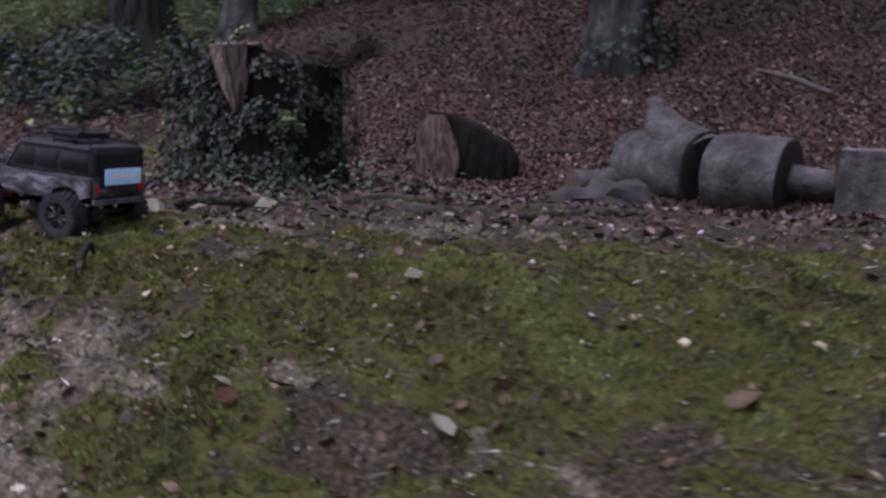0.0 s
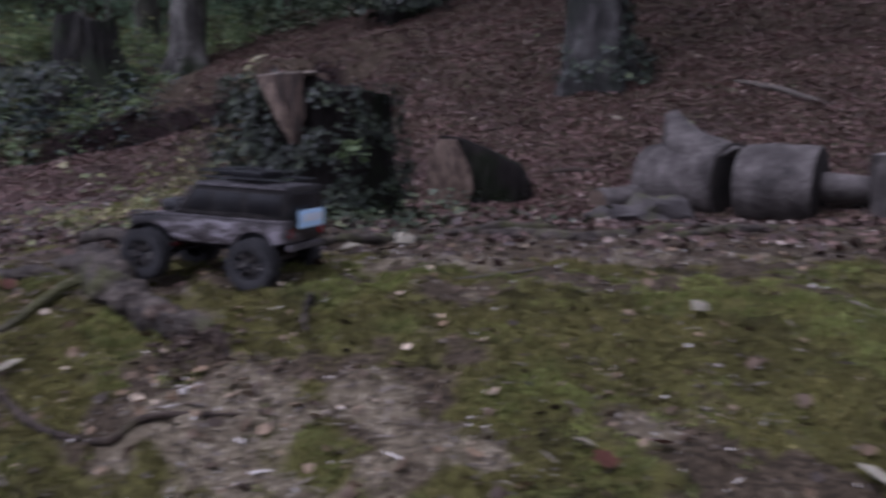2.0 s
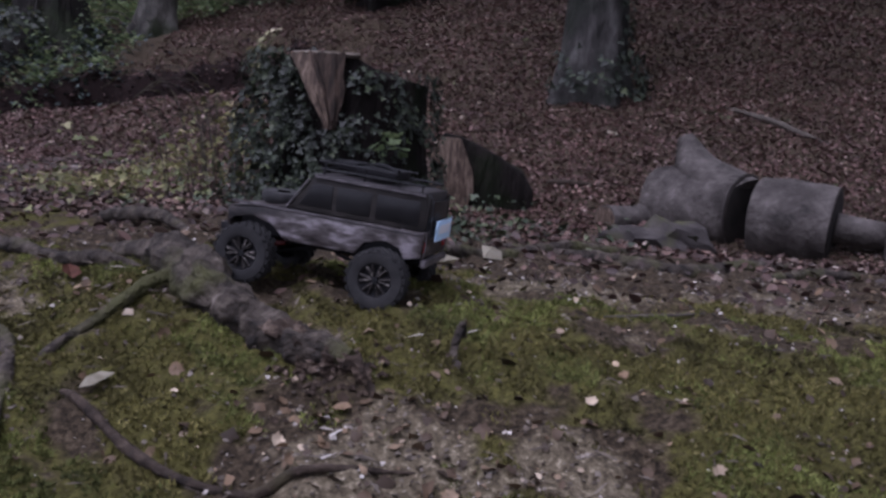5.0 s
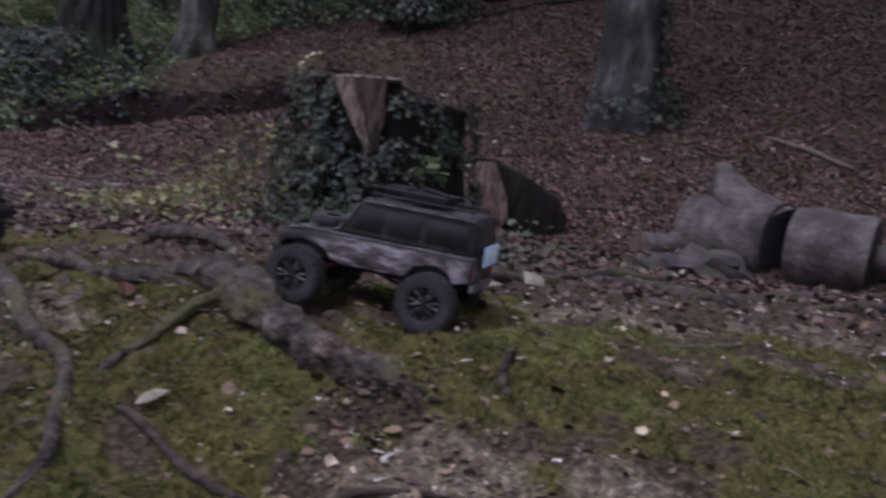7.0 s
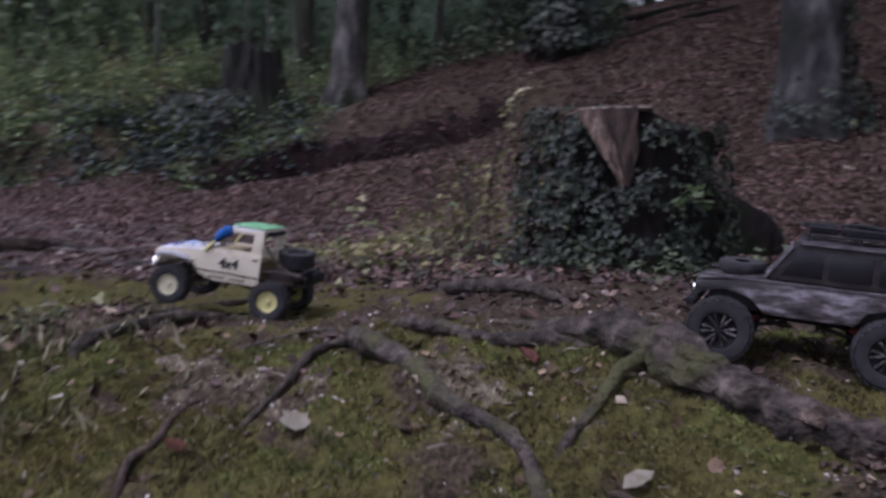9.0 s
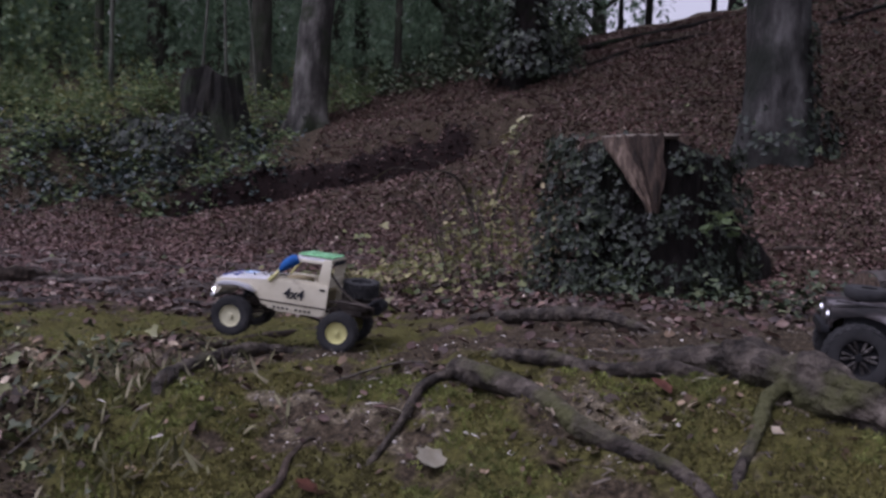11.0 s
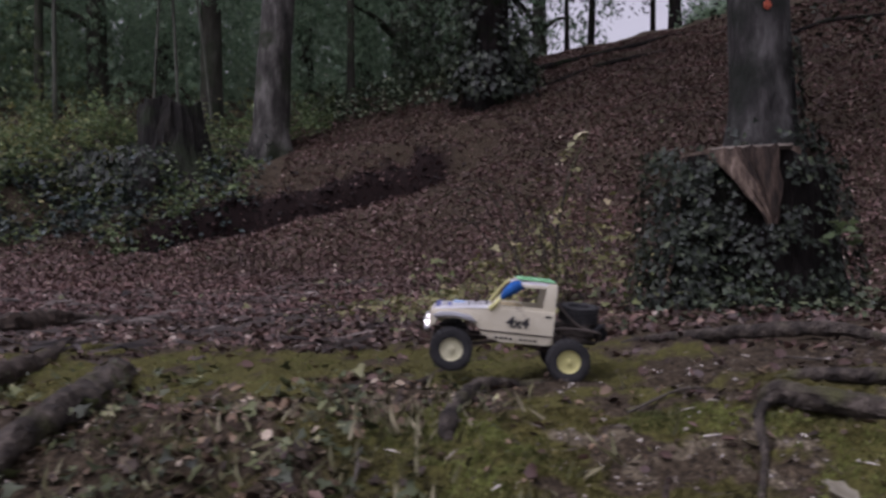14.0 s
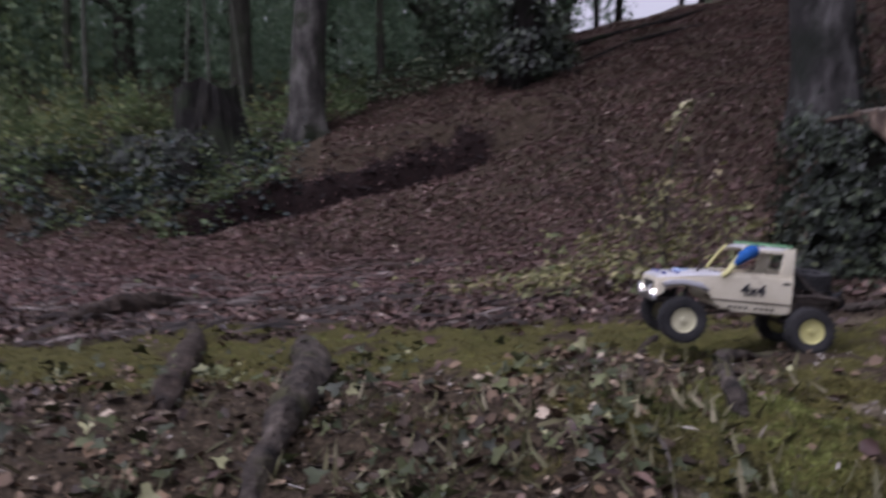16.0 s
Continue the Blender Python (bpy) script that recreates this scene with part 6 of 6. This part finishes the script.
        bm = bmesh.new()
        box(bm, -0.105, 0.085, s * 0.0935, s * 0.0965, 0.108, 0.1115, 0.0008)
        part("side_trim", bm, M_FRAME, t)
        bm = bmesh.new()
        box(bm, -0.098, -0.082, s * 0.093, s * 0.0965, 0.158, 0.1625, 0.001)
        part("door_handle", bm, M_BLACK, t)
        bm = bmesh.new()
        for k in range(9):
            if k != 4:
                box(bm, 0.035 - 0.0125 * k, 0.042 - 0.0125 * k, s * 0.0935, s * 0.0958, 0.092, 0.098)
        part("sill_lettering", bm, M_INK, t)
    bm = bmesh.new()
    prism(bm, [(-0.100, 0.170), (-0.106, 0.170), (-0.106, 0.190), (-0.100, 0.190)], -0.088, 0.088)
    prism(bm, [(-0.100, 0.232), (-0.106, 0.232), (-0.106, 0.244), (-0.100, 0.244)], -0.088, 0.088)
    part("cab_back", bm, M_CREAM, t)
    bm = bmesh.new()
    box(bm, -0.09, 0.05, -0.084, 0.084, 0.100, 0.150, 0.004)
    box(bm, -0.03, 0.03, -0.05, 0.05, 0.148, 0.178, 0.008)
    part("cab_interior", bm, noisy("ochre_cardboard", [(0.3, (0.16, 0.13, 0.07)), (0.7, (0.27, 0.22, 0.12))], 14, 0.8), t, "ochre cab lining")
    bm = bmesh.new()
    tube(bm, [(0.036, 0.093, 0.196), (0.022, 0.096, 0.212), (0.004, 0.096, 0.228), (-0.012, 0.094, 0.236)], [0.005, 0.013, 0.016, 0.012], 12, 4, 0.12, 0.02)
    part("pillar_wrap", bm, M_BLUE, t, "blue cloth wrapped round the pillar")
    bm = bmesh.new()
    tube(bm, [(0.062, 0.092, 0.166), (0.050, 0.095, 0.178), (0.036, 0.094, 0.196)], [0.007, 0.006, 0.004], 8, 3)
    part("mirror_stub", bm, M_YELLOWP, t)
    # painted writing
    cu = bpy.data.curves.new("writing", "FONT")
    cu.body, cu.size, cu.extrude, cu.align_x, cu.align_y, cu.shear, cu.offset = "4x4", 0.038, 0.0006, "CENTER", "CENTER", 0.1, 0.0012
    ob = new("writing", cu)
    bpy.context.view_layer.update()
    md = bpy.data.meshes.new_from_object(ob.evaluated_get(bpy.context.evaluated_depsgraph_get()))
    bpy.data.objects.remove(ob)
    md.materials.append(M_INK)
    for s in (1, -1):
        ob = new("writing", md)
        ob.parent = t
        ob.matrix_basis = pose(-0.012, s * 0.0952, 0.137, 90, 0, 180 if s > 0 else 0)
        tagged(ob, "hand-painted black characters 4x4")
    # front
    bm = bmesh.new()
    box(bm, 0.212, 0.224, -0.09, 0.09, 0.092, 0.106, 0.003)
    tube(bm, [(0.222, 0.06, 0.10), (0.226, 0.06, 0.118), (0.222, 0.06, 0.13)], [0.003] * 3, 8, 3)
    tube(bm, [(0.222, -0.06, 0.10), (0.226, -0.06, 0.118), (0.222, -0.06, 0.13)], [0.003] * 3, 8, 3)
    part("front_bumper", bm, M_CHROME, t, "dull metal front bumper")
    bm = bmesh.new()
    box(bm, 0.2125, 0.2155, -0.05, 0.05, 0.116, 0.138, 0.001)
    part("grille", bm, M_BLACK, t)
    for s in (1, -1):
        bm = bmesh.new()
        bmesh.ops.create_uvsphere(bm, u_segments=14, v_segments=8, radius=0.006)
        bmesh.ops.transform(bm, matrix=Matrix.Translation((0.219, s * 0.078, 0.114)), verts=bm.verts)
        part("headlight", bm, M_LAMP, t, "small lit headlight")
        beam = new("headlight_beam", bpy.data.lights.new("headlight_beam", "SPOT"))
        beam.data.energy, beam.data.spot_size, beam.data.spot_blend, beam.data.shadow_soft_size, beam.data.color = 2.2, radians(75), 0.8, 0.006, (1.0, 0.96, 0.85)
        beam.parent = t
        beam.matrix_basis = look((0.232, s * 0.078, 0.114), (0.6, s * 0.09, 0.02))
    # chassis
    bm = bmesh.new()
    for s in (1, -1):
        tube(bm, [(0.2, s * 0.035, 0.09), (0.0, s * 0.035, 0.085), (-0.11, s * 0.035, 0.095), (-0.225, s * 0.035, 0.10)], [0.006] * 4, 8, 4)
        tube(bm, [(-0.11, s * 0.075, 0.13), (-0.16, s * 0.078, 0.135), (-0.225, s * 0.075, 0.13), (-0.228, s * 0.03, 0.105)], [0.004] * 4, 8, 4)
        tube(bm, [(-0.108, s * 0.07, 0.2), (-0.16, s * 0.07, 0.15), (-0.215, s * 0.07, 0.13)], [0.0035] * 3, 8, 4)
        tube(bm, [(0.03, s * 0.05, 0.08), (0.14, s * 0.04, 0.058)], [0.0035] * 2, 6, 2)
        tube(bm, [(-0.03, s * 0.05, 0.08), (-0.14, s * 0.04, 0.058)], [0.0035] * 2, 6, 2)
    tube(bm, [(-0.228, -0.07, 0.125), (-0.23, 0, 0.128), (-0.228, 0.07, 0.125)], [0.004] * 3, 8, 4)
    box(bm, -0.2, -0.11, -0.06, 0.06, 0.098, 0.112, 0.003)
    part("chassis", bm, M_FRAME, t, "muddy dark chassis with open rear frame")
    for x in (0.15, -0.15):
        bm = bmesh.new()
        tube(bm, [(x, -0.1, 0.055), (x, 0.1, 0.055)], [0.008, 0.008], 10, 2)
        bmesh.ops.create_uvsphere(bm, u_segments=14, v_segments=8, radius=0.019, matrix=Matrix.Translation((x, 0.01, 0.056)))
        part("axle", bm, M_FRAME, t)
        for s in (1, -1):
            bm = bmesh.new()
            tube(bm, [(x, s * 0.06, 0.062), (x * 0.93, s * 0.055, 0.10), (x * 0.88, s * 0.052, 0.135)], [0.006, 0.007, 0.005], 8, 3)
            part("shock_absorber", bm, M_BLACK, t)
    for x, s, mm in ((0.15, 1, M_CREAMRIM), (0.15, -1, M_CREAMRIM), (-0.15, 1, M_YELLOWP), (-0.15, -1, M_YELLOWP)):
        wheel(t, x, s * 0.103, mm, side=s)
    # spare wheel lying in the back
    sp_w = wheel(t, 0, 0, M_BLACK, 0.052, 0.042)
    sp_w.name = "spare_wheel"
    sp_w.matrix_basis = Matrix.Translation((-0.178, 0.0, 0.172)) @ pose(0, 0, 0, 84, 4, 15) @ Matrix.Translation((0, 0, -0.052))
    bm = bmesh.new()
    box(bm, -0.215, -0.125, -0.06, 0.06, 0.112, 0.135, 0.006)
    part("battery_tray", bm, M_FRAME, t)
    bm = bmesh.new()
    tube(bm, [(-0.235, -0.045, 0.125), (-0.235, 0.0, 0.128), (-0.235, 0.045, 0.125)], [0.020, 0.022, 0.018], 14, 3)
    tube(bm, [(-0.21, 0.05, 0.12), (-0.23, 0.06, 0.145), (-0.245, 0.03, 0.15)], [0.006, 0.006, 0.004], 8, 3)
    part("winch_motor", bm, M_BLACK, t, "black motor behind the rear frame")
    bm = bmesh.new()
    tube(bm, [(-0.178, 0.0, 0.130), (-0.178, 0.0, 0.162)], [0.012, 0.010], 10, 2)
    part("spare_mount", bm, M_FRAME, t)
    return t


def dark_truck():
    t = thing("model_truck", "dark camouflaged model off-roader with roof rack", "model truck", "radio-controlled trucks")
    low = [(0.205, 0.118), (0.208, 0.148), (0.075, 0.166), (-0.255, 0.168), (-0.262, 0.12), (-0.212, 0.112), (-0.195, 0.132), (-0.15, 0.142), (-0.105, 0.132), (-0.088, 0.105), (0.072, 0.103), (0.088, 0.118), (0.108, 0.134), (0.15, 0.141), (0.19, 0.134)]
    bm = bmesh.new()
    for s in (1, -1):
        prism(bm, low, s * 0.090, s * 0.097, 0.0015)
    box(bm, 0.2, 0.208, -0.095, 0.095, 0.112, 0.15, 0.002)
    box(bm, -0.262, -0.255, -0.095, 0.095, 0.118, 0.168, 0.002)
    part("body", bm, M_CAMO, t, "grey and brown camouflage painted body")
    bm = bmesh.new()
    prism(bm, [(0.207, 0.148), (0.205, 0.154), (0.075, 0.171), (0.075, 0.164)], -0.094, 0.094, 0.002)
    part("bonnet", bm, M_CAMO, t)
    up = [(0.078, 0.168), (0.034, 0.255), (0.026, 0.264), (-0.245, 0.270), (-0.252, 0.262), (-0.258, 0.168)]
    bm = bmesh.new()
    prism(bm, up, -0.088, 0.088, 0.004)
    cab = part("cabin", bm, M_CABIN, t, "dark cabin with smoked windows")
    for s in (1, -1):
        for x0, x1, sl in ((-0.02, 0.052, 0.028), (-0.105, -0.03, 0.0), (-0.235, -0.118, 0.0)):
            bm = bmesh.new()
            prism(bm, [(x0, 0.183), (x1, 0.183), (x1 - sl, 0.248), (x0, 0.248)], s * 0.0865, s * 0.0893, 0.0006)
            part("side_window", bm, M_TINT, cab, "smoked side window")
    bm = bmesh.new()
    box(bm, -0.2615, -0.2535, -0.07, 0.07, 0.195, 0.25, 0.0008)
    part("rear_window", bm, M_TINT, cab)
    bm = bmesh.new()
    box(bm, -0.245, 0.028, -0.0885, 0.0885, 0.2685, 0.2735, 0.0015)
    part("roof", bm, noisy("grey_roof", [(0.3, (0.018, 0.016, 0.017)), (0.7, (0.055, 0.05, 0.052))], 20, 0.5), cab, "dull grey roof")
    bm = bmesh.new()
    for s in (1, -1):
        box(bm, -0.258, 0.2, s * 0.0965, s * 0.0985, 0.161, 0.1655, 0.0008)
    part("waist_trim", bm, M_DULL, t, "thin scuffed grey waist line")
    for s in (1, -1):
        bm = bmesh.new()
        box(bm, -0.247, 0.024, s * 0.0885, s * 0.0915, 0.2635, 0.2695, 0.001)
        part("roof_gutter", bm, M_DULL, cab, "thin scuffed roof gutter")
        bm = bmesh.new()
        tube(bm, [(0.080, s * 0.0885, 0.169), (0.058, s * 0.0885, 0.213), (0.036, s * 0.0885, 0.257)], [0.0028, 0.0024, 0.0028], 6, 2)
        part("windscreen_pillar", bm, M_DULL, cab, "pale scuffed windscreen edge")
        bm = bmesh.new()
        box(bm, -0.2605, -0.2545, s * 0.0715, s * 0.0865, 0.172, 0.262, 0.001)
        part("rear_pillar", bm, M_CABIN, cab)
    bm = bmesh.new()
    for s in (1, -1):
        tube(bm, [(0.02, s * 0.075, 0.289), (-0.1, s * 0.077, 0.291), (-0.235, s * 0.075, 0.290)], [0.0032] * 3, 6, 4)
        tube(bm, [(0.026, s * 0.075, 0.310), (-0.06, s * 0.077, 0.311), (-0.15, s * 0.075, 0.309)], [0.0028] * 3, 6, 4)
        for x in (0.01, -0.08, -0.16, -0.23):
            tube(bm, [(x, s * 0.076, 0.270), (x, s * 0.076, 0.310 if x > -0.1 else 0.291)], [0.0025] * 2, 6, 1)
    for x in (0.018, -0.04, -0.10, -0.16, -0.235):
        tube(bm, [(x, -0.075, 0.290), (x, 0.075, 0.290)], [0.0025] * 2, 6, 1)
    tube(bm, [(0.026, -0.075, 0.310), (0.026, 0.075, 0.310)], [0.0028] * 2, 6, 1)
    rack = part("roof_rack", bm, M_BLACK, t, "black roof rack")
    bm = bmesh.new()
    box(bm, -0.14, -0.05, -0.055, 0.055, 0.291, 0.313, 0.005)
    box(bm, -0.04, 0.012, -0.062, 0.02, 0.291, 0.316, 0.004)
    tube(bm, [(-0.05, -0.05, 0.313), (-0.09, 0.0, 0.320), (-0.14, 0.04, 0.314)], [0.006, 0.007, 0.005], 8, 4)
    part("rack_load", bm, M_BLACK, rack, "dark bundle tied on the rack")
    bm = bmesh.new()
    disc_ring(bm, [(0.016, -0.014), (0.043, -0.015), (0.047, -0.008), (0.047, 0.008), (0.043, 0.015), (0.016, 0.014)], 28)
    bmesh.ops.transform(bm, matrix=pose(0.13, 0, 0.181, 86, 0, 0), verts=bm.verts)
    part("bonnet_spare", bm, M_RUBBER, t, "spare tyre lying on the bonnet")
    bm = bmesh.new()
    box(bm, 0.205, 0.222, -0.095, 0.095, 0.10, 0.117, 0.004)
    part("front_bumper", bm, M_BLACK, t)
    bm = bmesh.new()
    box(bm, -0.275, -0.26, -0.09, 0.09, 0.10, 0.114, 0.003)
    for s in (1, -1):
        tube(bm, [(-0.262, s * 0.085, 0.114), (-0.268, s * 0.086, 0.14), (-0.264, s * 0.086, 0.17)], [0.003] * 3, 8, 3)
    part("rear_bumper", bm, M_DULL, t, "scuffed grey metal rear bumper")
    for s in (1, -1):
        bm = bmesh.new()
        box(bm, -0.2655, -0.26, s * 0.078 - 0.008, s * 0.078 + 0.008, 0.128, 0.15, 0.002)
        part("tail_light", bm, M_REDLENS, t, "red tail light")
        bm = bmesh.new()
        tube(bm, [(0.206, s * 0.07, 0.132), (0.2125, s * 0.07, 0.132)], [0.011, 0.010], 14, 1)
        part("headlight", bm, M_CHROME, t, "round headlight")
    bm = bmesh.new()
    box(bm, -0.285, -0.281, -0.062, 0.062, 0.15, 0.20, 0.001)
    plate = part("number_board", bm, M_PLATE, t, "light blue board on the tail")
    bm = bmesh.new()
    for k in range(6):
        box(bm, -0.2866, -0.2848, -0.046 + 0.0155 * k, -0.036 + 0.0155 * k, 0.164, 0.187)
    part("plain_bars", bm, M_WHITE, plate, "pale bars")
    for s in (1, -1):
        bm = bmesh.new()
        tube(bm, [(-0.262, s * 0.04, 0.15), (-0.281, s * 0.04, 0.16)], [0.003] * 2, 6, 1)
        part("board_bracket", bm, M_DULL, t)
    bm = bmesh.new()
    tube(bm, [(-0.25, 0.08, 0.272), (-0.272, 0.088, 0.25), (-0.278, 0.09, 0.16)], [0.0022] * 3, 6, 4)
    part("cable", bm, M_BLACK, t, "thin black cable down the tail")
    bm = bmesh.new()
    for s in (1, -1):
        tube(bm, [(0.2, s * 0.035, 0.10), (0.0, s * 0.035, 0.095), (-0.25, s * 0.035, 0.10)], [0.007] * 3, 8, 4)
        tube(bm, [(0.03, s * 0.05, 0.09), (0.14, s * 0.04, 0.062)], [0.0035] * 2, 6, 2)
        tube(bm, [(-0.03, s * 0.05, 0.09), (-0.14, s * 0.04, 0.062)], [0.0035] * 2, 6, 2)
    box(bm, -0.2, 0.18, -0.085, 0.085, 0.105, 0.14, 0.004)
    part("chassis", bm, M_BLACK, t)
    for x in (0.138, -0.138):
        bm = bmesh.new()
        tube(bm, [(x, -0.1, 0.058), (x, 0.1, 0.058)], [0.008, 0.008], 10, 2)
        bmesh.ops.create_uvsphere(bm, u_segments=14, v_segments=8, radius=0.019, matrix=Matrix.Translation((x, 0.01, 0.058)))
        part("axle", bm, M_FRAME, t)
        for s in (1, -1):
            bm = bmesh.new()
            tube(bm, [(x, s * 0.07, 0.065), (x * 0.95, s * 0.068, 0.10), (x * 0.92, s * 0.066, 0.14)], [0.005, 0.006, 0.0045], 8, 3)
            part("shock_absorber", bm, M_CHROME, t, "silver shock absorber")
            wheel(t, x, s * 0.108, M_BLACK, 0.059, 0.048, 6, side=s)
            bm = bmesh.new()
            tube(bm, [(x * 0.55, s * 0.062, 0.085), (x * 0.75, s * 0.07, 0.078), (x * 0.93, s * 0.078, 0.062)], [0.005, 0.006, 0.005], 8, 2)
            part("suspension_arm", bm, M_REDARM, t, "dark red suspension arm")
    for ob in bpy.data.objects:
        up_ob = ob.parent
        while up_ob and up_ob.parent:
            up_ob = up_ob.parent
        if up_ob == t and ob.data.name.split(".")[0] not in ("wheel", "tyre", "spoke", "axle", "shock_absorber", "suspension_arm"):
            for v in ob.data.vertices:
                v.co.x = v.co.x * 0.92 + 0.26 * max(0, -0.15 - v.co.x)
                v.co.z = v.co.z - 0.008 - 0.30 * max(0, v.co.z - 0.168)
    return t


ct = cream_truck()
ct.matrix_basis = truck_pose((-2.452, 2.49, 0.250), (-2.158, 2.461, 0.214), 0.115)
dt = dark_truck()
dt.matrix_basis = truck_pose((-1.112, 1.712, 0.300), (-0.85, 1.622, 0.280), 0.12)
